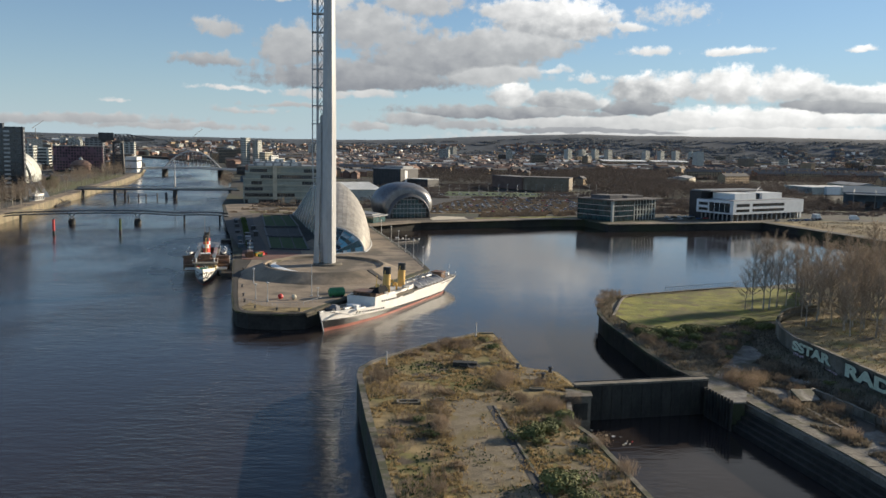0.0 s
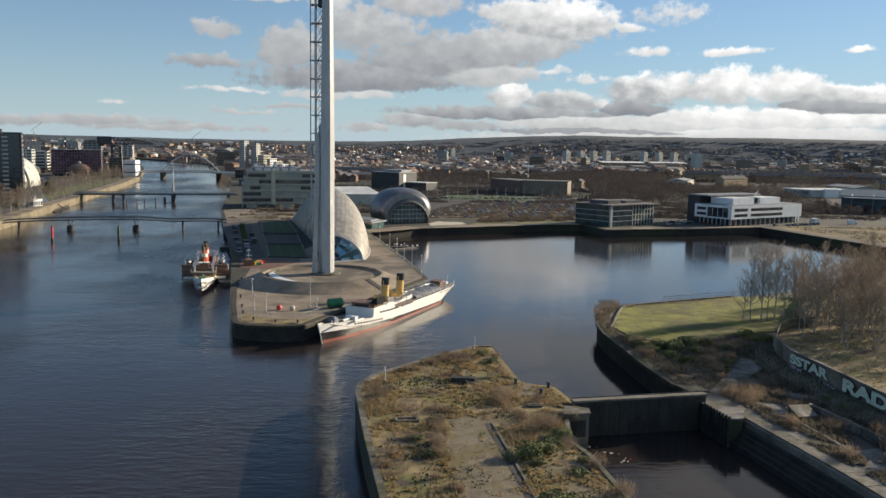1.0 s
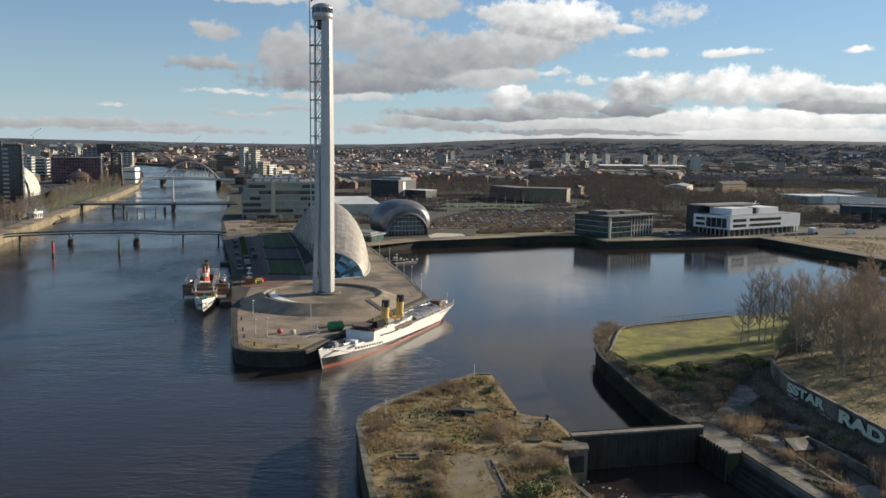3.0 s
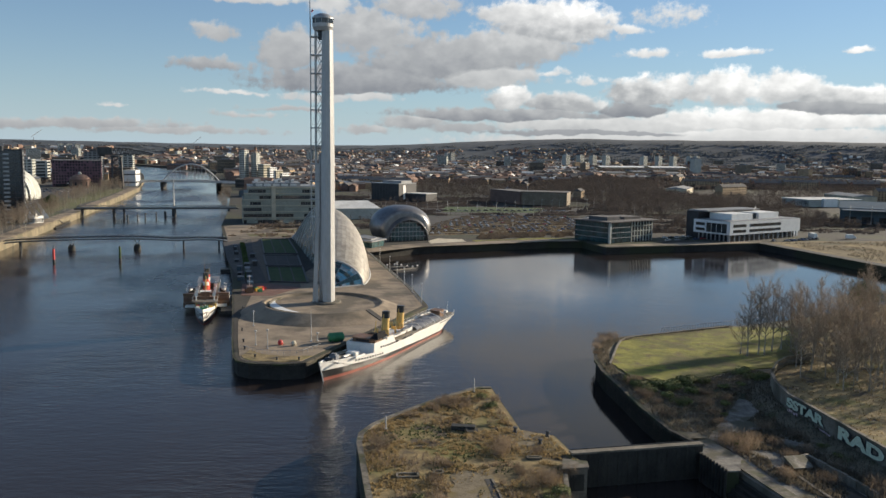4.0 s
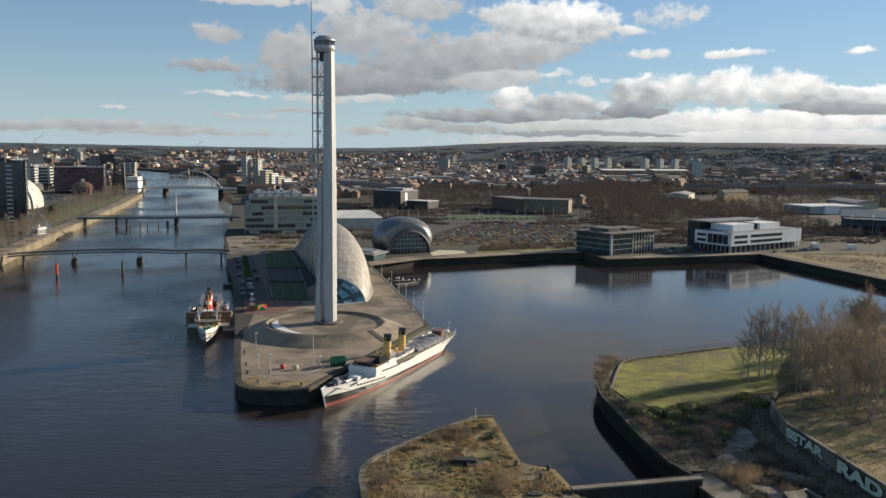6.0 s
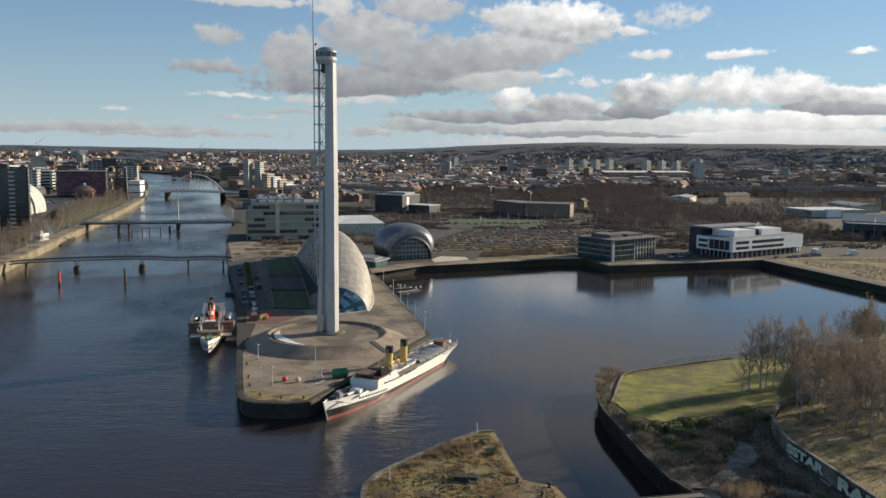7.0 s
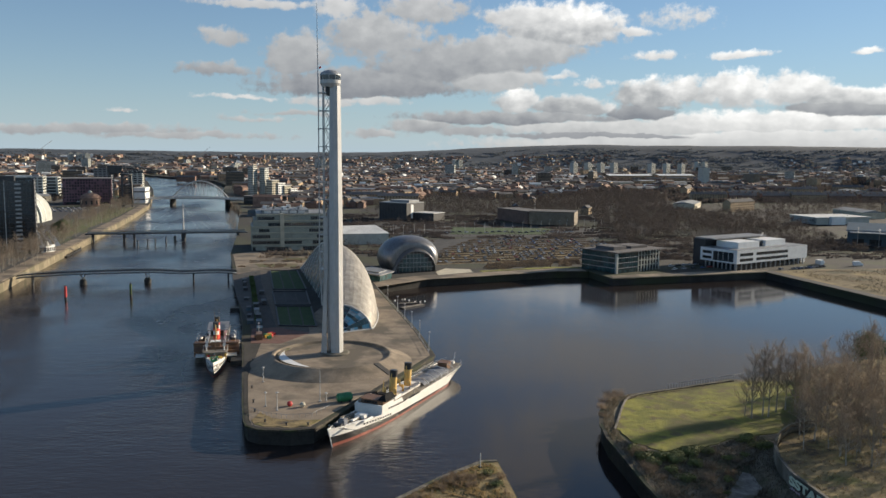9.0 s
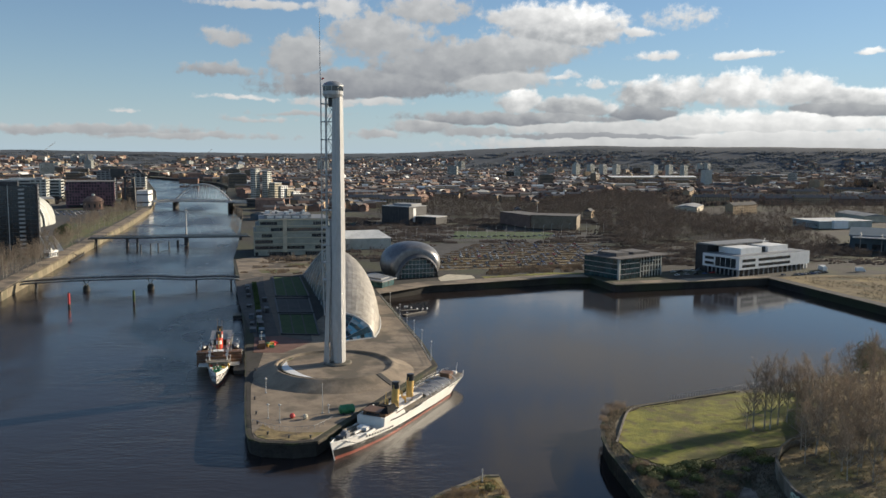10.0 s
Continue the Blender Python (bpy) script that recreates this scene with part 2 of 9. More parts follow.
def water_surface():
    """Dark peaty river water: small wind ripples in the stream, calmer water in the basins."""
    m = bpy.data.materials.new("river_water")
    m.use_nodes = True
    nt = m.node_tree
    bsdf = nt.nodes["Principled BSDF"]
    bsdf.inputs["Base Color"].default_value = (0.0265, 0.0215, 0.0205, 1)
    bsdf.inputs["IOR"].default_value = 1.33
    geo = nt.nodes.new("ShaderNodeNewGeometry")
    sep = nt.nodes.new("ShaderNodeSeparateXYZ")
    nt.links.new(geo.outputs["Position"], sep.inputs[0])

    def tex(size, detail, stretch):
        v = nt.nodes.new("ShaderNodeVectorMath")
        v.operation = "MULTIPLY"
        v.inputs[1].default_value = stretch
        nt.links.new(geo.outputs["Position"], v.inputs[0])
        n = nt.nodes.new("ShaderNodeTexNoise")
        n.inputs["Scale"].default_value, n.inputs["Detail"].default_value = 1 / size, detail
        n.inputs["Roughness"].default_value = 0.55
        nt.links.new(v.outputs[0], n.inputs["Vector"])
        return n.outputs["Fac"]

    def math(op, a, b, clamp=False):
        n = nt.nodes.new("ShaderNodeMath")
        n.operation, n.use_clamp = op, clamp
        for i, v in enumerate((a, b)):
            if isinstance(v, (int, float)):
                n.inputs[i].default_value = v
            else:
                nt.links.new(v, n.inputs[i])
        return n.outputs[0]

    ripple = tex(1.3, 3, (0.45, 1.0, 1.0))
    swell = tex(5.0, 2, (0.5, 1.0, 1.0))
    wind = tex(70.0, 4, (1.0, 0.6, 1.0))
    # open stream: west of the line of the docks
    stream = math("MULTIPLY", math("SUBTRACT", math("MULTIPLY", math("SUBTRACT", 260.0, sep.outputs[1]), 0.35), math("ADD", sep.outputs[0], 26.0)), 0.025)
    stream = math("ADD", stream, 0.75, clamp=True)
    calm = math("MULTIPLY", math("SUBTRACT", wind, 0.36), 4.0, clamp=True)
    force = math("MULTIPLY", math("MAXIMUM", stream, 0.16), math("MAXIMUM", calm, 0.25))
    b1 = nt.nodes.new("ShaderNodeBump")
    b1.inputs["Distance"].default_value = 0.35
    nt.links.new(math("MULTIPLY", force, 0.8), b1.inputs["Strength"])
    nt.links.new(ripple, b1.inputs["Height"])
    b2 = nt.nodes.new("ShaderNodeBump")
    b2.inputs["Distance"].default_value = 0.8
    nt.links.new(math("MULTIPLY", force, 0.4), b2.inputs["Strength"])
    nt.links.new(swell, b2.inputs["Height"])
    nt.links.new(b1.outputs[0], b2.inputs["Normal"])
    nt.links.new(b2.outputs[0], bsdf.inputs["Normal"])
    nt.links.new(math("ADD", math("MULTIPLY", force, 0.22), 0.07), bsdf.inputs["Roughness"])
    return m


def glass_dark(name, colour, rough=0.08, metal=0.0, spec=0.7):
    m = bpy.data.materials.new(name)
    m.use_nodes = True
    nt = m.node_tree
    bsdf = nt.nodes["Principled BSDF"]
    geo = nt.nodes.new("ShaderNodeNewGeometry")
    n = nt.nodes.new("ShaderNodeTexNoise")
    n.inputs["Scale"].default_value = 0.35
    nt.links.new(geo.outputs["Position"], n.inputs["Vector"])
    hsv = nt.nodes.new("ShaderNodeHueSaturation")
    hsv.inputs["Color"].default_value = (*colour, 1)
    val = nt.nodes.new("ShaderNodeMapRange")
    val.inputs[1].default_value, val.inputs[2].default_value, val.inputs[3].default_value, val.inputs[4].default_value = 0.3, 0.7, 0.45, 1.6
    nt.links.new(n.outputs["Fac"], val.inputs[0])
    nt.links.new(val.outputs[0], hsv.inputs["Value"])
    nt.links.new(hsv.outputs[0], bsdf.inputs["Base Color"])
    bsdf.inputs["Roughness"].default_value, bsdf.inputs["Metallic"].default_value = rough, metal
    bsdf.inputs["Specular IOR Level"].default_value = spec
    b = nt.nodes.new("ShaderNodeBump")
    b.inputs["Strength"].default_value, b.inputs["Distance"].default_value = 0.1, 0.15
    nt.links.new(n.outputs["Fac"], b.inputs["Height"])
    nt.links.new(b.outputs[0], bsdf.inputs["Normal"])
    return m


M = {}
M["water"] = water_surface()
M["ground"] = surface("rough_ground", (0.02, 0.019, 0.017), (0.046, 0.042, 0.036), 9, 0.95, patch=(0.04, 0.045, 0.022), patch_size=60, patch_edge=(0.5, 0.58))
M["north_ground"] = surface("city_ground", (0.04, 0.038, 0.036), (0.09, 0.084, 0.075), 12, 0.95, patch=(0.07, 0.08, 0.035), patch_size=60, patch_edge=(0.52, 0.58))
M["quay_wall"] = surface("quay_masonry", (0.02, 0.018, 0.014), (0.095, 0.083, 0.06), 1.6, 0.9, stretch=(1, 1, 0.22), bump=0.6, patch=(0.04, 0.046, 0.02), patch_size=7, patch_edge=(0.48, 0.56))
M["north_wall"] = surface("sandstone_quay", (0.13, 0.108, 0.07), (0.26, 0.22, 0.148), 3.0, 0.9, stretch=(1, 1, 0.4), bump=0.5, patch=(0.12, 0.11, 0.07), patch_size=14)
M["coping"] = surface("granite_coping", (0.075, 0.068, 0.054), (0.19, 0.172, 0.142), 1.2, 0.85, bump=0.4, spread=0.3, patch=(0.06, 0.062, 0.03), patch_size=4, patch_edge=(0.5, 0.6))
M["paving"] = surface("plaza_paving", (0.172, 0.136, 0.098), (0.29, 0.235, 0.172), 6.0, 0.85, bump=0.2, patch=(0.11, 0.093, 0.07), patch_size=16, fine=14)
M["red_paving"] = surface("red_paving", (0.12, 0.062, 0.048), (0.18, 0.10, 0.078), 5.0, 0.85, bump=0.2)
M["ring_dark"] = surface("dark_setts", (0.065, 0.054, 0.042), (0.115, 0.097, 0.075), 4.0, 0.8, bump=0.3)
M["asphalt"] = surface("asphalt", (0.035, 0.034, 0.034), (0.07, 0.066, 0.062), 6.0, 0.85, bump=0.25)
M["lawn"] = surface("winter_lawn", (0.105, 0.115, 0.016), (0.245, 0.23, 0.036), 4.0, 0.95, bump=0.8, fine=12, patch=(0.095, 0.092, 0.024), patch_size=14, patch_edge=(0.5, 0.62), patch2=(0.115, 0.095, 0.035), patch2_size=5)
M["dark_lawn"] = surface("shaded_turf", (0.028, 0.055, 0.018), (0.055, 0.09, 0.028), 5.0, 0.95, bump=0.5)
M["dry_grass"] = surface("dry_grass", (0.15, 0.112, 0.052), (0.30, 0.228, 0.108), 2.4, 0.95, bump=0.8, patch=(0.15, 0.138, 0.04), patch_size=9, fine=14, patch2=(0.075, 0.058, 0.038), patch2_size=4.5)
M["old_concrete"] = surface("old_concrete", (0.115, 0.103, 0.083), (0.225, 0.203, 0.165), 3.5, 0.9, bump=0.4, patch=(0.085, 0.078, 0.058), patch_size=7)
M["dock_rubble"] = surface("dock_rubble", (0.10, 0.094, 0.085), (0.26, 0.245, 0.215), 2.2, 0.95, bump=0.7, patch=(0.085, 0.08, 0.055), patch_size=6, patch_edge=(0.46, 0.56))
M["dead_weeds"] = surface("dead_weeds", (0.11, 0.096, 0.072), (0.225, 0.193, 0.145), 1.0, 0.9, bump=0.0, spread=0.4)
M["dull_roof"] = surface("dull_metal_roof", (0.19, 0.195, 0.2), (0.28, 0.285, 0.285), 8.0, 0.7, bump=0.05, spread=0.35)
M["mossy_concrete"] = surface("mossy_concrete", (0.12, 0.098, 0.063), (0.21, 0.175, 0.118), 2.8, 0.95, bump=0.5, patch=(0.15, 0.12, 0.055), patch_size=5, patch_edge=(0.5, 0.6))
M["field_grass"] = surface("field_grass", (0.085, 0.064, 0.03), (0.185, 0.14, 0.066), 4.0, 0.95, bump=0.8, patch=(0.075, 0.066, 0.034), patch_size=22, patch2=(0.22, 0.165, 0.07), patch2_size=30, fine=14)
M["north_lawn"] = surface("rough_lawn", (0.06, 0.075, 0.022), (0.12, 0.125, 0.045), 5.0, 0.95, bump=0.5, patch=(0.12, 0.1, 0.05), patch_size=14)
M["wet_stone"] = surface("wet_stone", (0.013, 0.013, 0.012), (0.042, 0.04, 0.034), 2.0, 0.65, bump=0.6, stretch=(1, 1, 0.4))
M["white_steel"] = surface("white_painted_steel", (0.38, 0.38, 0.375), (0.49, 0.49, 0.48), 5.0, 0.35, bump=0.05, stretch=(1, 1, 0.25))
M["grey_steel"] = surface("grey_steel", (0.28, 0.29, 0.30), (0.40, 0.41, 0.42), 3.0, 0.45, metal=0.4, bump=0.05)
M["dark_steel"] = surface("dark_steel", (0.03, 0.032, 0.036), (0.07, 0.072, 0.075), 3.0, 0.5, metal=0.3, bump=0.05)
M["white"] = surface("white_cladding", (0.66, 0.66, 0.65), (0.80, 0.80, 0.78), 6.0, 0.5, bump=0.04)
M["cream"] = surface("cream_stone", (0.40, 0.36, 0.27), (0.56, 0.51, 0.40), 5.0, 0.8, bump=0.15, spread=0.1)
M["pale_stone"] = surface("pale_panels", (0.34, 0.35, 0.32), (0.46, 0.47, 0.435), 6.0, 0.75, bump=0.08, spread=0.08)
M["grey_green_stone"] = surface("grey_green_panels", (0.25, 0.265, 0.23), (0.34, 0.355, 0.31), 6.0, 0.75, bump=0.08, spread=0.08)
M["brick"] = surface("red_sandstone", (0.17, 0.105, 0.08), (0.29, 0.19, 0.145), 7.0, 0.9, bump=0.2, spread=0.35)
M["tan_brick"] = surface("tan_brick", (0.28, 0.20, 0.12), (0.42, 0.32, 0.21), 6.0, 0.9, bump=0.2, spread=0.3)
M["brown_clad"] = surface("brown_cladding", (0.15, 0.12, 0.085), (0.23, 0.19, 0.14), 5.0, 0.75, bump=0.1)
M["purple"] = surface("plum_cladding", (0.10, 0.05, 0.075), (0.19, 0.10, 0.135), 6.0, 0.6, bump=0.08, spread=0.35)
M["slate"] = surface("slate_roof", (0.07, 0.068, 0.072), (0.125, 0.12, 0.12), 4.0, 0.95, bump=0.15, spread=0.4)
M["terracotta"] = surface("brown_tiles", (0.115, 0.072, 0.056), (0.20, 0.125, 0.095), 4.0, 0.8, bump=0.15, spread=0.4)
M["pale_roof"] = surface("pale_membrane_roof", (0.50, 0.50, 0.48), (0.68, 0.68, 0.66), 8.0, 0.7, bump=0.05, spread=0.2)
M["grey_roof"] = surface("grey_metal_roof", (0.15, 0.157, 0.165), (0.26, 0.268, 0.275), 8.0, 0.55, bump=0.08, spread=0.3)
M["blue_clad"] = surface("blue_cladding", (0.04, 0.07, 0.095), (0.07, 0.11, 0.14), 6.0, 0.5, bump=0.05, spread=0.2)
M["black_clad"] = surface("black_cladding", (0.015, 0.016, 0.02), (0.035, 0.036, 0.04), 4.0, 0.5, bump=0.05)
M["window"] = glass_dark("window_glass", (0.03, 0.035, 0.04))
M["hotel_glass"] = glass_dark("dark_curtain_glass", (0.012, 0.02, 0.028), 0.12)
M["teal_glass"] = glass_dark("teal_glass", (0.035, 0.075, 0.08), 0.1)
M["blue_glass"] = glass_dark("sky_blue_glass", (0.14, 0.32, 0.42), 0.12)
M["side_glass"] = glass_dark("grey_green_glass", (0.15, 0.175, 0.165), 0.25)
M["pale_glass"] = glass_dark("pale_reflecting_glass", (0.36, 0.44, 0.47), 0.15)
M["hull_white"] = surface("white_hull_paint", (0.72, 0.70, 0.66), (0.84, 0.82, 0.78), 4.0, 0.4, bump=0.03)
M["hull_black"] = surface("black_hull_paint", (0.012, 0.012, 0.013), (0.03, 0.03, 0.032), 4.0, 0.35, bump=0.03)
M["hull_red"] = surface("boot_red_paint", (0.22, 0.065, 0.045), (0.34, 0.115, 0.08), 3.0, 0.5, bump=0.05)
M["funnel_buff"] = surface("buff_paint", (0.58, 0.37, 0.10), (0.70, 0.47, 0.16), 2.0, 0.45, bump=0.03)
M["funnel_red"] = surface("red_paint", (0.50, 0.045, 0.02), (0.66, 0.075, 0.035), 2.0, 0.45, bump=0.03)
M["deck"] = surface("weathered_deck", (0.15, 0.13, 0.10), (0.27, 0.24, 0.20), 2.5, 0.8, bump=0.1, stretch=(1, 0.3, 1))
M["teak"] = surface("varnished_wood", (0.10, 0.055, 0.03), (0.20, 0.11, 0.06), 1.5, 0.5, bump=0.1)
M["tar_cloth"] = surface("tarred_cloth", (0.012, 0.012, 0.013), (0.03, 0.03, 0.031), 0.8, 0.95, bump=0.3, spec=0.1)
M["canvas"] = surface("dark_tarpaulin", (0.10, 0.11, 0.13), (0.20, 0.21, 0.24), 1.5, 0.7, bump=0.3)
M["green"] = surface("green_paint", (0.02, 0.13, 0.05), (0.04, 0.22, 0.09), 2.0, 0.5, bump=0.05)
M["red"] = surface("bright_red_paint", (0.45, 0.03, 0.03), (0.60, 0.06, 0.05), 1.0, 0.5, bump=0.03)
M["yellow"] = surface("yellow_paint", (0.55, 0.36, 0.04), (0.68, 0.46, 0.08), 1.0, 0.5, bump=0.03)
M["bark"] = surface("grey_brown_bark", (0.20, 0.172, 0.138), (0.46, 0.42, 0.35), 0.8, 0.9, bump=0.4, spread=0.3)
M["twig"] = surface("bare_twigs", (0.16, 0.128, 0.098), (0.29, 0.235, 0.18), 3.0, 0.9, bump=0.0, spread=0.3)
M["birch_twig"] = surface("pale_twigs", (0.20, 0.16, 0.122), (0.34, 0.28, 0.215), 3.0, 0.9, bump=0.0, spread=0.3)
M["bramble"] = surface("bramble_leaves", (0.07, 0.085, 0.025), (0.16, 0.17, 0.05), 1.0, 0.8, bump=0.2, spread=0.4)
M["evergreen"] = surface("evergreen_leaves", (0.03, 0.055, 0.014), (0.075, 0.11, 0.03), 1.5, 0.8, bump=0.2, spread=0.4)
M["scrub_ground"] = surface("scrubby_soil", (0.075, 0.066, 0.046), (0.17, 0.145, 0.10), 2.5, 0.95, bump=0.6, patch=(0.06, 0.062, 0.026), patch_size=9)
M["straw"] = surface("dead_stems", (0.24, 0.18, 0.088), (0.40, 0.305, 0.16), 1.0, 0.9, bump=0.0, spread=0.35)
M["russet"] = surface("russet_scrub", (0.14, 0.108, 0.078), (0.27, 0.212, 0.155), 1.0, 0.9, bump=0.0, spread=0.35)
M["graffiti"] = surface("pale_green_spray_paint", (0.42, 0.49, 0.37), (0.60, 0.66, 0.53), 0.8, 0.6, bump=0.0)
M["graffiti_pink"] = surface("pink_spray_paint", (0.45, 0.30, 0.34), (0.62, 0.50, 0.55), 0.6, 0.6, bump=0.0)
# distance haze is put into the hills' blue-grey base colour
M["hill"] = surface("hazed_hill", (0.045, 0.06, 0.078), (0.07, 0.085, 0.104), 40, 0.95, bump=0.05, patch=(0.036, 0.049, 0.064), patch_size=130, patch2=(0.072, 0.085, 0.098), patch2_size=55)
M["far_twig"] = surface("far_bare_crowns", (0.06, 0.052, 0.05), (0.105, 0.091, 0.084), 25, 0.95, bump=0.0, spread=0.3)
M["wood_far"] = surface("far_woodland", (0.045, 0.034, 0.027), (0.10, 0.075, 0.056), 30, 0.95, bump=0.5)
M["titanium"] = surface("titanium_panels", (0.30, 0.275, 0.24), (0.46, 0.43, 0.375), 3.2, 0.5, metal=0.35, bump=0.12, stretch=(1, 1, 1.4), spread=0.28)
M["imax_ti"] = surface("silver_titanium", (0.15, 0.15, 0.155), (0.24, 0.24, 0.245), 3.0, 0.40, metal=0.75, bump=0.06, spread=0.05)


def thin_twigs(m):
    """Lets light pass through a haze of thin twigs as well as off it."""
    nt = m.node_tree
    bsdf = nt.nodes["Principled BSDF"]
    colour = bsdf.inputs["Base Color"].links[0].from_socket
    through_ = nt.nodes.new("ShaderNodeBsdfTranslucent")
    mix = nt.nodes.new("ShaderNodeMixShader")
    mix.inputs[0].default_value = 0.42
    nt.links.new(colour, through_.inputs["Color"])
    nt.links.new(bsdf.outputs[0], mix.inputs[1])
    nt.links.new(through_.outputs[0], mix.inputs[2])
    nt.links.new(mix.outputs[0], nt.nodes["Material Output"].inputs["Surface"])


# crowns coloured pale blue-grey to carry the haze of distance
M["hill_twig"] = surface("hazed_hillside_crowns", (0.125, 0.138, 0.15), (0.17, 0.183, 0.195), 40, 0.95, bump=0.0, spread=0.2)
for name_ in ("far_twig", "twig", "birch_twig", "hill_twig", "russet", "dead_weeds", "straw"):
    thin_twigs(M[name_])

# ---- mesh helpers ----


class Shape:
    """Vertices and faces of one mesh, gathered from simple forms."""

    def __init__(self):
        self.v, self.f = [], []

    def add(self, verts, faces):
        n = len(self.v)
        self.v.extend(tuple(p) for p in verts)
        self.f.extend(tuple(n + i for i in face) for face in faces)
        return self

    def box(self, x0, x1, y0, y1, z0, z1, m=None):
        c = [Vector((x, y, z)) for z in (z0, z1) for y in (y0, y1) for x in (x0, x1)]
        if m is not None:
            c = [m @ p for p in c]
        return self.add(c, [(0, 2, 3, 1), (4, 5, 7, 6), (0, 1, 5, 4), (2, 6, 7, 3), (0, 4, 6, 2), (1, 3, 7, 5)])

    def prism(self, poly, z0, z1, bottom=True):
        n = len(poly)
        area = sum(poly[i][0] * poly[(i + 1) % n][1] - poly[(i + 1) % n][0] * poly[i][1] for i in range(n))
        if area < 0:
            poly = poly[::-1]
        v = [(x, y, z0) for x, y in poly] + [(x, y, z1) for x, y in poly]
        f = [tuple(range(n, 2 * n))] + [(i, (i + 1) % n, n + (i + 1) % n, n + i) for i in range(n)]
        if bottom:
            f.append(tuple(range(n - 1, -1, -1)))
        return self.add(v, f)

    def tube(self, path, radii, n=6, caps=True):
        path = [Vector(p) for p in path]
        if isinstance(radii, (int, float)):
            radii = [radii] * len(path)
        v, f = [], []
        for i, p in enumerate(path):
            d = (path[min(i + 1, len(path) - 1)] - path[max(i - 1, 0)])
            d = d.normalized() if d.length > 1e-9 else Vector((0, 0, 1))
            side = d.cross(Vector((0, 0, 1)))
            side = Vector((1, 0, 0)) if side.length < 1e-4 else side.normalized()
            up = side.cross(d)
            for k in range(n):
                a = 2 * math.pi * k / n
                v.append(p + (side * math.cos(a) + up * math.sin(a)) * radii[i])
        for i in range(len(path) - 1):
            for k in range(n):
                f.append((i * n + k, i * n + (k + 1) % n, (i + 1) * n + (k + 1) % n, (i + 1) * n + k))
        if caps:
            f.append(tuple(range(n - 1, -1, -1)))
            f.append(tuple((len(path) - 1) * n + k for k in range(n)))
        return self.add(v, f)

    def beam(self, a, b, w, h=None):
        """A bar of rectangular section from a to b."""
        a, b, h = Vector(a), Vector(b), h or w
        d = (b - a).normalized()
        side = d.cross(Vector((0, 0, 1)))
        side = Vector((1, 0, 0)) if side.length < 1e-4 else side.normalized()
        up = side.cross(d)
        c = [p + side * sx * w / 2 + up * sz * h / 2 for p in (a, b) for sx, sz in ((-1, -1), (1, -1), (1, 1), (-1, 1))]
        return self.add(c, [(3, 2, 1, 0), (4, 5, 6, 7), (0, 1, 5, 4), (1, 2, 6, 5), (2, 3, 7, 6), (3, 0, 4, 7)])

    def grid(self, rows, closed=False):
        """A sheet over rows of points."""
        n = len(rows[0])
        v = [p for row in rows for p in row]
        f = []
        for i in range(len(rows) - 1):
            for k in range(n if closed else n - 1):
                f.append((i * n + k, i * n + (k + 1) % n, (i + 1) * n + (k + 1) % n, (i + 1) * n + k))
        return self.add(v, f)

    def lathe(self, profile, n=24, at=(0, 0, 0), sx=1, sy=1):
        """Rings of (radius, height) round the upright axis through at."""
        rows = [[(at[0] + r * sx * math.cos(2 * math.pi * k / n), at[1] + r * sy * math.sin(2 * math.pi * k / n), at[2] + z) for k in range(n)] for r, z in profile]
        return self.grid(rows, closed=True)

    def mesh(self, name, material, smooth=False):
        me = bpy.data.meshes.new(name)
        me.from_pydata([tuple(p) for p in self.v], [], self.f)
        me.materials.append(M[material] if isinstance(material, str) else material)
        if smooth:
            me.polygons.foreach_set("use_smooth", [True] * len(me.polygons))
        me.update()
        return me


def part(name, shape, material, parent, label="", smooth=False):
    """One mesh under a thing or a part, in the coordinates of that thing."""
    ob = new(name, shape.mesh(name, material, smooth))
    ob.parent = parent
    if label:
        ob["label"] = label
    return ob


def thing(name, label, category, at=None, group="", kind=""):
    """An Empty at the base of a thing."""
    ob = new(name)
    ob.empty_display_size = 0.5
    if at is not None:
        ob.matrix_world = at
    return tagged(ob, label, category, group, kind)


def solo(name, shape, material, label, category, at=None, group="", kind="", smooth=False):
    """A thing of one mesh."""
    ob = new(name, shape.mesh(name, material, smooth))
    if at is not None:
        ob.matrix_world = at
    return tagged(ob, label, category, group, kind)


def facing(a, b, z=0.0):
    """A pose at a with its x axis towards b."""
    return pose(a[0], a[1], z, 0, 0, math.degrees(math.atan2(b[1] - a[1], b[0] - a[0])))


def inside(p, poly):
    x, y = p
    hit = False
    for i in range(len(poly)):
        (x0, y0), (x1, y1) = poly[i - 1], poly[i]
        if (y0 > y) != (y1 > y) and x < (x1 - x0) * (y - y0) / (y1 - y0) + x0:
            hit = not hit
    return hit


# ---- the setting: water, banks, quays ----
Z_QUAY, Z_DOCK, Z_CITY = 4.5, 6.0, 5.2
solo("water", Shape().add([(-5000, -600, 0), (5000, -600, 0), (5000, 4990, 0), (-5000, 4990, 0)], [(0, 1, 2, 3)]), "water",
     "dark brown river water with small wind ripples", "river", kind="structure")

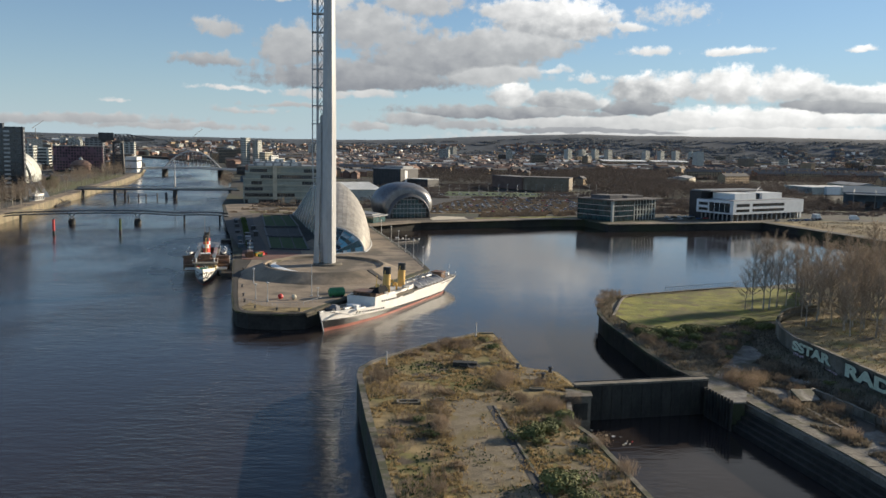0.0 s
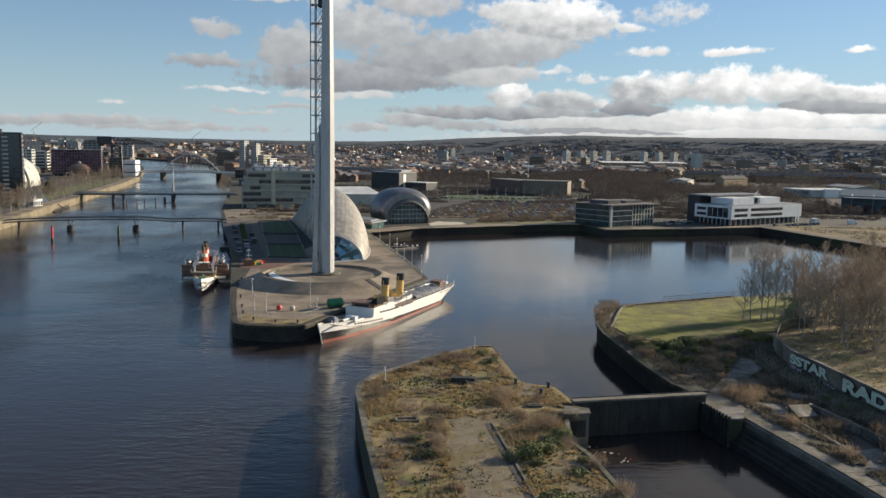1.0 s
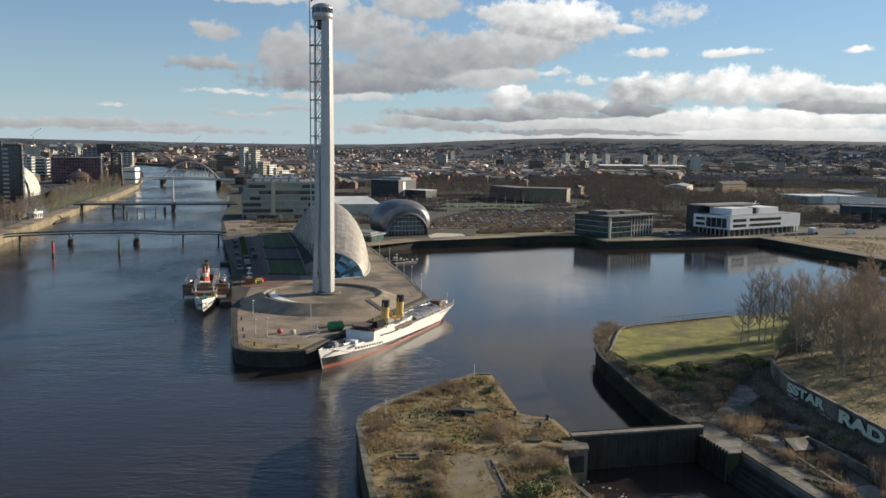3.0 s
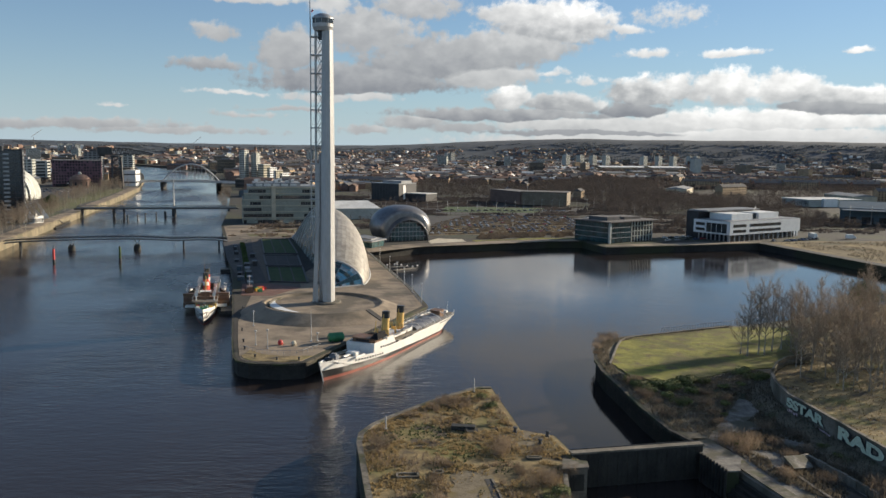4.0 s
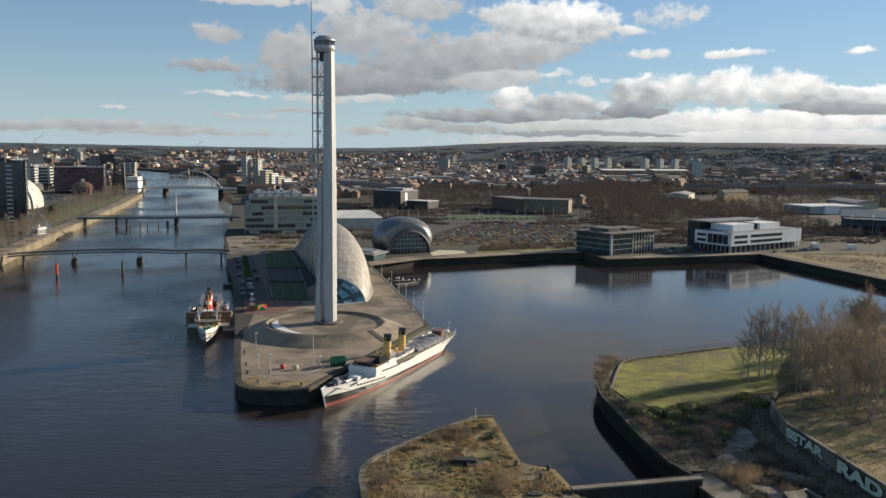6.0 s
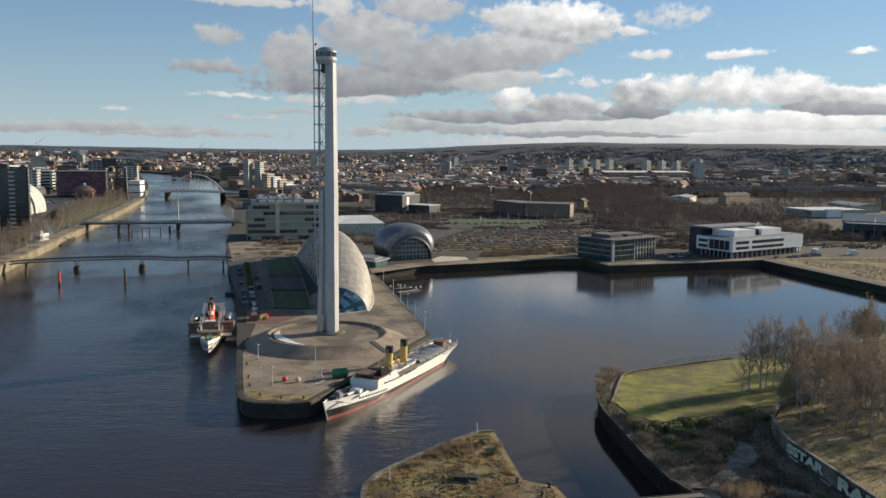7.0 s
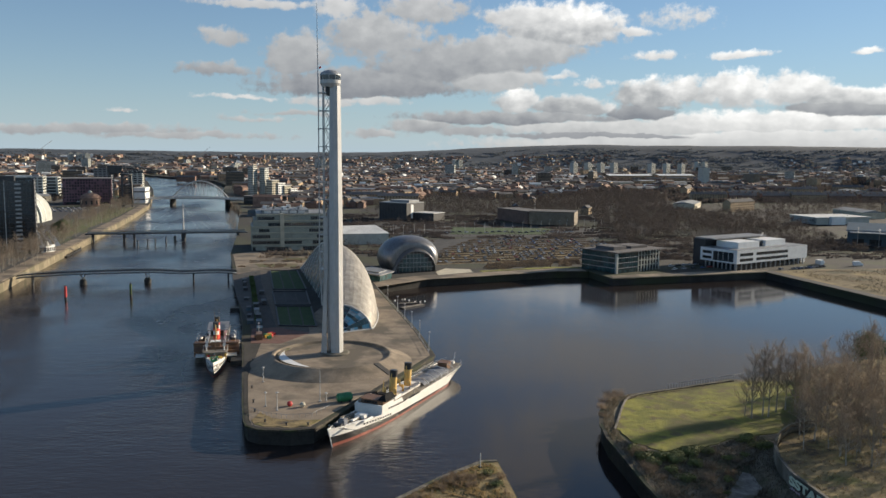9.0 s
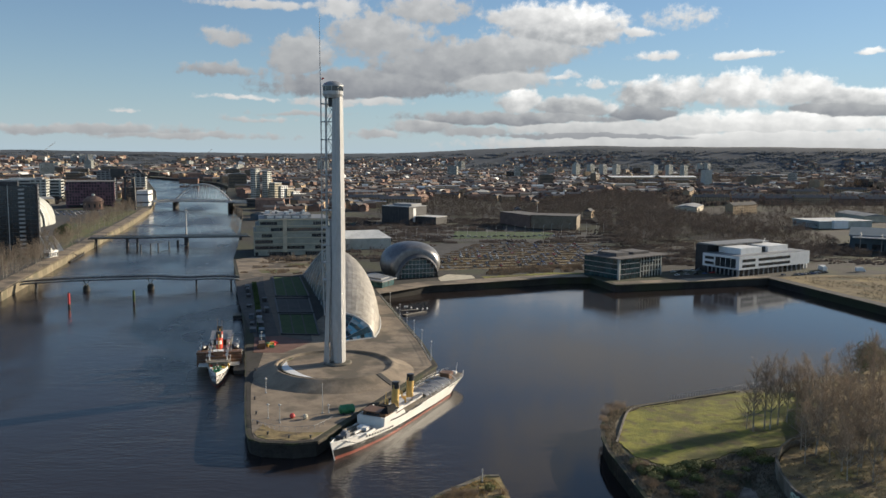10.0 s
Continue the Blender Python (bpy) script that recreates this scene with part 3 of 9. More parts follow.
PENINSULA = [(-380, 1420), (-318, 1205), (-265, 1047), (-190.6, 741), (-160, 602), (-130, 496), (-108.6, 421), (-90, 354), (-77.6, 305), (-68.3, 267), (-61.6, 240),
             (-57.3, 224), (-55.6, 220), (-52, 217.4), (-43, 216.6), (-37, 218.5), (-5.2, 301.5), (-6.6, 309), (-12.5, 341), (-22, 382), (-32, 425), (-41.5, 461)]
BASIN = [(-12.7, 490), (22, 505), (71, 530), (92, 532), (101, 499), (167, 520), (208, 534), (236, 412), (255, 345)]
LAWN_QUAY = [(175, 312), (95, 269.5), (74, 258), (57, 250.5), (49.5, 245), (45.0, 234), (42.8, 222), (42.6, 211), (43.9, 197.8), (45.5, 179.5), (47.6, 165.3), (50.2, 158.8)]
DOCK_EDGE = [(51.5, 155.5), (54.3, 151.5), (55.4, 144.4), (57.9, 133.3), (60.8, 120), (62.8, 108), (66.5, 80), (71, 40), (82, -100), (95, -600)]
SOUTH_FAR = [(5000, -600), (5000, 4985), (-1200, 4985), (-940, 2560), (-740, 2300), (-591, 2090), (-504, 1872), (-442, 1620)]
south = PENINSULA + BASIN + LAWN_QUAY + DOCK_EDGE + SOUTH_FAR
ground = solo("ground", Shape().prism(south, -4, Z_QUAY, bottom=False), "ground", "rough brown and grey ground of the south bank", "ground", kind="structure")
NORTH = [(-200, 200), (-249, 447), (-266, 517), (-308, 703), (-359, 923), (-412, 1130), (-440, 1215), (-506, 1413), (-573, 1600), (-795, 2165), (-950, 2558), (-1210, 4985), (-5000, 4985), (-5000, -600), (-150, -600)]
solo("ground_north", Shape().prism(NORTH, -4, Z_QUAY, bottom=False), "north_ground", "grey and green ground of the north bank", "ground", kind="structure")


def wall_strip(name, path, z0, z1, thick, material, label, out=0.25, side=1):
    """A facing wall along a path, standing proud of the bank by out."""
    s = Shape()
    lo, hi = [], []
    for i, p in enumerate(path):
        a, b = Vector(path[max(i - 1, 0)]), Vector(path[min(i + 1, len(path) - 1)])
        d = (b - a).normalized()
        n = Vector((d.y, -d.x)) * side
        lo.append(Vector(p) + n * out)
        hi.append(Vector(p) - n * (thick - out))
    s.grid([[(*p, z0) for p in lo], [(*p, z1) for p in lo], [(*p, z1) for p in hi], [(*p, z1 - 0.6) for p in hi]])
    return solo(name, s, material, label, "wall", kind="structure")


def coping_row(parent_name, path, z, width, length, material, label, side=1, limit=300, out=0.3):
    """Coping stones along a quay edge, each a piece of its own."""
    holder = thing(parent_name, label, "coping", kind="structure")
    made = []
    for (a, b) in zip(path[:-1], path[1:]):
        a, b = Vector(a), Vector(b)
        L = (b - a).length
        n = max(1, round(L / length))
        d = (b - a) / n
        u = d.normalized()
        nrm = Vector((u.y, -u.x)) * side
        for i in range(n):
            made.append((a + d * i + nrm * out, d.length, math.degrees(math.atan2(u.y, u.x))))
    base = {}
    for p, L, ang in made[:limit]:
        key = round(L, 1)
        if key not in base:
            w = width if side > 0 else -width
            base[key] = Shape().box(0.03, key - 0.03, min(0, w), max(0, w), 0, 0.32).mesh("stone", material)
        ob = new("stone", base[key])
        ob.parent = holder
        ob.matrix_basis = pose(p.x, p.y, z + random.uniform(-0.02, 0.03), 0, 0, ang)
    return holder


wall_strip("wall_peninsula", PENINSULA[1:], -4, Z_QUAY - 0.05, 0.8, "quay_wall", "dark weed-stained masonry quay wall of the pier", side=-1)
wall_strip("wall_basin", PENINSULA[-1:] + BASIN + LAWN_QUAY[:2], -4, Z_QUAY - 0.05, 0.8, "quay_wall", "dark masonry wall round the basin", side=-1)
wall_strip("wall_north", NORTH[1:11], -4, Z_QUAY + 0.6, 1.0, "north_wall", "sunlit sandstone river wall of the north bank", side=1, out=0.4)


def ragged(poly, amp, step=1.6):
    """The polygon with its sides broken into short uneven lengths."""
    out = []
    for a, b in zip(poly, poly[1:] + poly[:1]):
        a, b = Vector(a), Vector(b)
        n = max(1, int((b - a).length / step))
        side = Vector((-(b - a).y, (b - a).x)).normalized()
        for i in range(n):
            p = a.lerp(b, i / n)
            out.append(tuple(p + side * amp * noise.noise((p.x * 0.55, p.y * 0.55, 8))))
    return out


def flat(name, poly, z, material, label, category="paving", thick=0.12):
    return solo(name, Shape().prism(poly, z - thick, z), material, label, category, kind="structure")


# ---- vegetation ----


def bare_tree(seed, height, spread, limbs, rise, twigs):
    """Two shapes of a leafless tree: the tapered stem with its limbs, and the crown of branches and twigs."""
    rnd = random.Random(seed)
    wood, crown = Shape(), Shape()
    lean = Vector((rnd.uniform(-0.06, 0.06), rnd.uniform(-0.06, 0.06), 0))
    r0 = height * 0.0105
    stem = []
    for i in range(8):
        u = i / 7
        stem.append(Vector((lean.x * height * u + rnd.uniform(-1, 1) * 0.018 * height * u, lean.y * height * u + rnd.uniform(-1, 1) * 0.018 * height * u, height * 0.93 * u)))
    wood.tube(stem, [r0 * (1.25 if i == 0 else 1 - 0.88 * i / 7) for i in range(8)], 6)

    def along(path, u):
        k = min(len(path) - 2, int(u * (len(path) - 1)))
        f = u * (len(path) - 1) - k
        return path[k].lerp(path[k + 1], f)

    def twig(p, d, length, w):
        side = d.cross(Vector((rnd.uniform(-1, 1), rnd.uniform(-1, 1), rnd.uniform(-1, 1))))
        if side.length < 1e-3:
            return
        side = side.normalized() * w
        q = p + d * length
        crown.add([p - side, p + side, q], [(0, 1, 2)])

    for n in range(limbs):
        u = 0.24 + 0.74 * (n + rnd.random()) / limbs
        p = along(stem, u)
        a = n * 2.4 + rnd.uniform(-0.6, 0.6)
        out = Vector((math.cos(a), math.sin(a), 0))
        length = spread * height * (1.15 - 0.78 * u) * rnd.uniform(0.6, 1.2)
        d = (out + Vector((0, 0, rise * rnd.uniform(0.6, 1.4)))).normalized()
        path = [p]
        for i in range(5):
            d = (d + Vector((rnd.uniform(-0.26, 0.26), rnd.uniform(-0.26, 0.26), rnd.uniform(-0.1, 0.22)))).normalized()
            path.append(path[-1] + d * length / 5)
        r = r0 * 0.44 * (1.1 - u) + 0.03
        wood.tube(path, [r * (1 - 0.8 * i / 5) for i in range(6)], 4, caps=False)
        for m in range(9):
            v = 0.12 + 0.88 * (m + rnd.random()) / 9
            q = along(path, min(v, 0.99))
            b = (d + Vector((rnd.uniform(-1, 1), rnd.uniform(-1, 1), rnd.uniform(-0.5, 0.8))) * 1.0).normalized()
            l2 = length * rnd.uniform(0.24, 0.52)
            end = q + b * l2 + Vector((0, 0, 0.1 * l2))
            crown.tube([q, q.lerp(end, 0.5) + Vector((rnd.uniform(-0.1, 0.1), rnd.uniform(-0.1, 0.1), 0.05)) * l2, end], [0.034, 0.022, 0.012], 3, caps=False)
            for k in range(twigs):
                s = q.lerp(end, rnd.uniform(0.15, 1.0))
                td = (b + Vector((rnd.uniform(-1, 1), rnd.uniform(-1, 1), rnd.uniform(-0.6, 0.9))) * 1.1).normalized()
                twig(s, td, rnd.uniform(0.5, 1.5) * height / 18, 0.011)
    return wood, crown


TREE_MESHES = []
for i, (h, sp, limbs, rise, tw) in enumerate(((20, 0.36, 28, 1.1, 9), (18, 0.44, 28, 0.85, 10), (21, 0.32, 30, 1.3, 9), (15, 0.46, 24, 0.8, 11), (9, 0.52, 18, 0.7, 14))):
    w, c = bare_tree(11 + i, h, sp, limbs, rise, tw)
    TREE_MESHES.append((w.mesh("trunk", "bark"), c.mesh("crown", "twig" if i == 1 else "birch_twig"), h))


def tree(kind, x, y, z, scale=1.0, turn=0.0, label="tall slender leafless tree with a hazy crown of twigs", group="dockside trees"):
    w, c, h = TREE_MESHES[kind]
    t = thing("tree", label, "tree", pose(x, y, z - 0.15, 0, 0, turn) @ Matrix.Scale(scale, 4), group=group)
    for name, me in (("trunk", w), ("crown", c)):
        o = new(name, me)
        o.parent = t
    return t


def tufts(shape, poly, count, h, blades, rnd, z=0.0, lean=0.5, keep=None, width=0.09):
    """Clumps of thin upright blades scattered over a polygon."""
    xs, ys = [p[0] for p in poly], [p[1] for p in poly]
    made = 0
    for _ in range(count * 4):
        if made >= count:
            break
        x, y = rnd.uniform(min(xs), max(xs)), rnd.uniform(min(ys), max(ys))
        if not inside((x, y), poly) or (keep and not keep(x, y)):
            continue
        made += 1
        k = rnd.uniform(0.5, 1.25)
        for _b in range(blades):
            a, r = rnd.uniform(0, 6.28), rnd.uniform(0, 0.35) * h
            bx, by = x + r * math.cos(a), y + r * math.sin(a)
            ex, ey = bx + math.cos(a) * h * lean * rnd.random(), by + math.sin(a) * h * lean * rnd.random()
            s = rnd.uniform(0, 6.28)
            dx, dy = width * math.cos(s) * k, width * math.sin(s) * k
            shape.add([(bx - dx, by - dy, z - 0.03), (bx + dx, by + dy, z - 0.03), (ex, ey, z + h * k * rnd.uniform(0.6, 1.1))], [(0, 1, 2)])
    return shape


def leaf_bush(seed, rx, ry, h, leaves, size):
    """A low bush: many small leaves on an uneven mound, with a few stems."""
    rnd = random.Random(seed)
    s = Shape()
    lumps = [(rnd.uniform(-0.6, 0.6) * rx, rnd.uniform(-0.6, 0.6) * ry, rnd.uniform(0.35, 0.75) * h, rnd.uniform(0.35, 0.6)) for _ in range(7)]
    for _ in range(leaves):
        cx, cy, cz, r = rnd.choice(lumps)
        d = Vector((rnd.gauss(0, 1), rnd.gauss(0, 1), rnd.gauss(0.25, 1))).normalized()
        p = Vector((cx + d.x * r * rx, cy + d.y * r * ry, max(0.05, cz + d.z * r * h * 0.6)))
        n = (d + Vector((rnd.uniform(-0.7, 0.7), rnd.uniform(-0.7, 0.7), rnd.uniform(-0.3, 0.8)))).normalized()
        a = n.orthogonal().normalized() * size * rnd.uniform(0.6, 1.3)
        b = n.cross(a).normalized() * size * rnd.uniform(0.5, 1.0)
        s.add([p - a, p + b * 0.6, p + a, p - b * 0.6], [(0, 1, 2, 3)])
    return s


def stem_scrub(seed, r, h, stems):
    """A thicket of thin bare stems that fork once."""
    rnd = random.Random(seed)
    s = Shape()
    for _ in range(stems):
        a, d = rnd.uniform(0, 6.28), r * rnd.random() ** 0.6
        p = Vector((d * math.cos(a), d * math.sin(a), -0.05))
        q = p + Vector((rnd.uniform(-0.4, 0.4), rnd.uniform(-0.4, 0.4), 1)).normalized() * h * rnd.uniform(0.5, 1.0)
        s.add([p + Vector((0.03, 0, 0)), p - Vector((0.03, 0, 0)), q], [(0, 1, 2)])
        for _k in range(3):
            m = p.lerp(q, rnd.uniform(0.35, 0.9))
            e = m + Vector((rnd.uniform(-0.7, 0.7), rnd.uniform(-0.7, 0.7), 1)).normalized() * h * rnd.uniform(0.2, 0.45)
            s.add([m + Vector((0.02, 0.02, 0)), m - Vector((0.02, 0.02, 0)), e], [(0, 1, 2)])
    return s


BUSH = [leaf_bush(3, 2.6, 2.2, 1.9, 1500, 0.20), leaf_bush(4, 1.7, 1.5, 1.2, 800, 0.17), leaf_bush(5, 3.4, 2.4, 2.2, 1700, 0.22)]
BUSH_MESH = [b.mesh("leaves", "bramble") for b in BUSH]
SCRUB_MESH = [stem_scrub(7, 1.4, 2.2, 90).mesh("stems", "russet"), stem_scrub(8, 2.2, 2.8, 140).mesh("stems", "russet"), stem_scrub(9, 1.0, 1.3, 60).mesh("stems", "straw")]


def bush(kind, x, y, z, scale=1.0, label="dark green bramble bush among dry grass"):
    return tagged_copy("bush", BUSH_MESH[kind], x, y, z, scale, label, "bush", "brambles")


def scrub(kind, x, y, z, scale=1.0, label="thicket of bare russet stems"):
    return tagged_copy("scrub", SCRUB_MESH[kind], x, y, z, scale, label, "shrub", "bare scrub")


def tagged_copy(name, me, x, y, z, scale, label, category, group):
    o = new(name, me)
    o.matrix_world = pose(x, y, z, 0, 0, (x * 37 + y * 91) % 360) @ Matrix.Scale(scale, 4)
    return tagged(o, label, category, group)


# ---- docks: the overgrown island pier ----
ISLAND = [(-16.1, 153), (-16.2, 158.5), (-14.2, 163.8), (-11.1, 168.6), (-1.8, 180.7), (8.1, 191), (11.8, 191.4), (15.9, 161.8), (22.3, 158.4), (23.6, 153), (24.6, 148), (25.9, 142.2), (21.8, 139.4),
          (20.6, 128), (22.8, 122), (26.0, 100), (32, 55), (36, 20), (4, 20), (-1.5, 55), (-6.6, 98), (-12.2, 129)]
solo("island_pier", Shape().prism(ISLAND, -4, Z_DOCK, bottom=False), "dry_grass", "derelict stone pier overgrown with dry grass", "pier", kind="structure")
wall_strip("wall_island", ISLAND[14:] + ISLAND[:15], -4, Z_DOCK - 0.04, 0.7, "quay_wall", "dark masonry wall of the derelict pier", side=-1)
coping_row("island_coping", ISLAND[19:] + ISLAND[:7], Z_DOCK - 0.12, 1.1, 1.9, "coping", "worn granite coping stones of the derelict pier", side=-1)
coping_row("island_coping", ISLAND[12:17], Z_DOCK - 0.12, 0.8, 1.9, "coping", "worn granite coping stones along the dock", side=-1)
flat("island_slab", ragged([(2.0, 139), (8, 140), (10.2, 122), (13, 100), (16, 60), (5, 60), (3.2, 100), (1.0, 122)], 2.2), Z_DOCK + 0.06, "mossy_concrete", "bare worn concrete slab between dry grass")
flat("island_slab", ragged([(11, 160), (15.5, 160.5), (21.8, 157.5), (23, 150), (17, 148), (11, 152)], 2.2), Z_DOCK + 0.06, "mossy_concrete", "bare worn concrete slab beside the gate")
flat("island_slab", ragged([(15, 118), (21.5, 119), (24.5, 101), (18, 99)], 2.2), Z_DOCK + 0.05, "mossy_concrete", "bare worn concrete slab beside the dock")
slot = thing("rail_slot", "long rusty crane rail slot between stone kerbs", "rail slot", facing((7.9, 136.2), (14.6, 85.0), Z_DOCK), kind="structure")
part("slot_bed", Shape().box(0, 52, -0.55, 0.55, -0.06, 0.09), "asphalt", slot)
for k in range(26):
    for s in (1,):
        part("kerb_stone", Shape().box(2 * k + 0.03, 2 * k + 1.97, s * 0.75 - 0.2, s * 0.75 + 0.2, -0.1, 0.22 + random.uniform(-0.03, 0.03)), "coping", slot)


def pit(x, y, w, d, ang, label):
    t = thing("pit", label, "pit", pose(x, y, Z_DOCK, 0, 0, ang), kind="structure")
    # near-black slab at ground level stands in for the shaded depth of the pit
    part("pit_floor", Shape().box(-w / 2, w / 2, -d / 2, d / 2, -0.1, 0.07), "wet_stone", t)
    for a, b in (((-w / 2, -d / 2), (w / 2, -d / 2)), ((w / 2, -d / 2), (w / 2, d / 2)), ((w / 2, d / 2), (-w / 2, d / 2)), ((-w / 2, d / 2), (-w / 2, -d / 2))):
        part("kerb_stone", Shape().beam((*a, 0.15), (*b, 0.15), 0.4, 0.5), "old_concrete", t)


pit(-5.9, 137, 3.6, 1.6, 4, "dark open pit with broken concrete kerbs")
pit(-0.6, 138.5, 1.6, 1.4, 4, "small dark open pit in dry grass")
pit(17.0, 146, 2.4, 0.9, 3, "dark slot in the concrete beside the gate")
# ruined plinth and corner block
pl = thing("plinth", "ruined dark concrete plinth overgrown with weeds", "ruin", pose(4.6, 161.5, Z_DOCK, 0, 0, -6))
part("block", Shape().box(-2.6, 2.2, -0.9, 0.9, 0, 0.9).box(-1.2, 0.4, -1.6, -0.9, 0, 0.5), "wet_stone", pl)
part("fallen_slab", Shape().box(-1.3, 1.3, -0.8, 0.8, 0, 0.25, pose(1.6, -1.1, 0.2, 18, 8, 20)), "wet_stone", pl)
cb = thing("corner_block", "broken masonry block at the corner of the dock", "masonry", pose(23.6, 141.2, 0))
part("core", Shape().prism([(-2.3, -1.9), (2.2, -1.0), (2.4, 1.6), (-1.6, 2.6)], 0.4, 6.5), "old_concrete", cb)
# thin dark plate on the face, painted shade for a hollow that isn't cut
part("recess", Shape().box(-1.3, 1.3, -1.62, -1.52, 2.6, 5.6, pose(0, 0.02, 0, 0, 0, 11)), "wet_stone", cb)
part("cap_stone", Shape().prism([(-2.5, -2.1), (2.4, -1.2), (2.6, 1.7), (-1.7, 2.8)], 6.5, 6.9), "coping", cb)
for x, y, h in ((-11.2, 160.6, 2.9), (7.6, 187.2, 3.4)):
    p = thing("marker_post", "thin pale marker post standing on the derelict pier", "post", pose(x, y, Z_DOCK))
    part("pole", Shape().tube([(0, 0, 0), (0, 0, h)], 0.13, 6), "white_steel", p)
    part("footing", Shape().box(-0.4, 0.4, -0.4, 0.4, 0, 0.25), "old_concrete", p)
for x, y in ((21.0, 158), (14.8, 160.2), (19.0, 153.5)):
    b = thing("bollard", "rusty iron bollard on the derelict pier", "bollard", pose(x, y, Z_DOCK), group="dock bollards")
    part("stem", Shape().lathe([(0.45, 0), (0.4, 0.3), (0.3, 0.4), (0.3, 0.8)], 10), "dark_steel", b)
    part("cap", Shape().lathe([(0.3, 0.8), (0.5, 0.9), (0.45, 1.1), (0.02, 1.2)], 10), "dark_steel", b)

_r = random.Random(21)
def bare(x, y):
    """Whether grass grows here: the worn slab is mostly bare, with a ragged edge."""
    w = 2.2 * noise.noise((x * 0.3, y * 0.3, 2))
    return not (1.0 + (140 - y) * 0.05 + w < x < 9.5 + (135 - y) * 0.08 + w and y < 139 + 2 * w) or _r.random() < 0.1


core = [(-15.2, 153), (-15.2, 158.3), (-10.5, 167.5), (-1.3, 179.6), (8.4, 189.6), (11, 189.8), (15, 161.2), (21.5, 157.5), (24.5, 146), (21, 138), (20, 128), (22, 122), (25, 100), (27, 80), (-3, 80), (-5.8, 98), (-11.4, 129)]
solo("dry_tussocks", tufts(Shape(), core, 9500, 0.42, 5, _r, Z_DOCK, keep=lambda x, y: bare(x, y) and noise.noise((x * 0.13, y * 0.13, 0)) + 0.7 * noise.noise((x * 0.5, y * 0.8, 4)) > 0.02), "straw", "straw-coloured grass tussocks", "grass", kind="stuff")
solo("green_tussocks", tufts(Shape(), core, 2600, 0.3, 5, _r, Z_DOCK, keep=lambda x, y: noise.noise((x * 0.16, y * 0.11, 7)) > 0.12), "dark_lawn", "dull green grass and moss", "grass", kind="stuff")
solo("dead_weeds", tufts(Shape(), core, 1700, 1.0, 6, _r, Z_DOCK, lean=0.35, width=0.05, keep=lambda x, y: bare(x, y) and noise.noise((x * 0.1, y * 0.1, 3)) > 0.08), "russet", "russet dead weeds", "weeds", kind="stuff")
for k, x, y, s in ((2, 12.8, 121.5, 1.0), (0, 16.0, 124, 0.9), (0, 19.6, 130.5, 0.8), (1, 17.8, 127, 1.0), (2, 15.6, 102.5, 1.15), (1, 21.3, 119.5, 0.7), (1, 19.8, 114.8, 0.8), (1, 14.2, 118.5, 0.8), (0, 17.4, 99.0, 0.9),
                   (1, 9.0, 183, 0.9), (1, 11.0, 176, 1.0), (1, -3.8, 128, 0.7), (1, -2.0, 121, 0.8), (1, 5.6, 162.6, 0.7)):
    bush(k, x, y, Z_DOCK - 0.1, s)
for i in range(70):
    # brown thicket over the tip of the pier
    u, v = _r.random(), _r.uniform(-1, 1)
    x, y = -9 + 17 * u + 2.2 * v, 168.5 + 16 * u - 2.4 * v
    if inside((x, y), core):
        scrub(_r.choice((0, 2, 2)), x, y, Z_DOCK - 0.05, _r.uniform(0.4, 0.75), "low brown thicket on the tip of the pier")
for i in range(58):
    x, y = _r.uniform(-13, 22), _r.uniform(96, 184)
    if inside((x, y), core) and bare(x, y):
        scrub(_r.choice((0, 0, 1, 2)), x, y, Z_DOCK - 0.05, _r.uniform(0.45, 0.9))
for x, y in ((-0.2, 131), (-0.6, 126), (0.2, 121), (-1.2, 134.5), (22.5, 139.5), (23, 118), (24.6, 108), (15.2, 133), (18.2, 134)):
    scrub(1, x, y, Z_DOCK - 0.05, 0.75)

# ---- dock gate and graving dock ----
for i in range(17):
    x, y, q = _r.uniform(23.5, 35), 0, _r.uniform(0.12, 0.32)
    y = 141 - 0.5 * (x - 24) + _r.uniform(-3.5, 3.0)
    solo("litter", Shape().prism([(-q, -q * 0.5), (q, -q * 0.6), (q * 0.8, q * 0.5), (-q * 0.7, q * 0.6)], -0.1, 0.12), _r.choice(("white", "pale_roof", "red", "teak", "dark_steel", "cream")), "scrap of litter floating in the dock", "litter", pose(x, y, 0, 0, 0, _r.uniform(0, 360)), group="floating litter")
gate = thing("dock_gate", "dark steel dock gate with a pale walkway on top", "dock gate", facing((24.2, 147.6), (50.0, 153.4)))
part("gate_body", Shape().box(0, 26.4, -0.85, 0.85, -3, 6.5), "wet_stone", gate)
part("walkway", Shape().box(-0.3, 26.6, -0.9, 0.9, 6.5, 6.85), "old_concrete", gate, "pale weathered walkway")
for k in range(13):
    part("fender", Shape().box(0.9 + 2 * k, 1.2 + 2 * k, -0.97, -0.85, -1, 6.4), "wet_stone", gate)
part("toe_rail", Shape().box(0, 26.4, 0.8, 0.9, 6.85, 7.0), "dark_steel", gate)
ab = thing("gate_abutment", "dark piled masonry abutment beside the dock gate", "abutment", pose(0, 0, 0), kind="structure")
part("masonry_core", Shape().prism([(49.2, 155), (49.6, 151.2), (51.4, 143.2), (54.0, 143.6), (56.5, 150), (53.5, 160), (50, 160)], -3, 5.0), "quay_wall", ab)
part("abutment_top", Shape().prism([(49.1, 155), (49.5, 151.0), (51.3, 143.0), (54.1, 143.4), (56.6, 150), (53.5, 160.2), (50, 160.2)], 5.0, 5.25), "dock_rubble", ab)
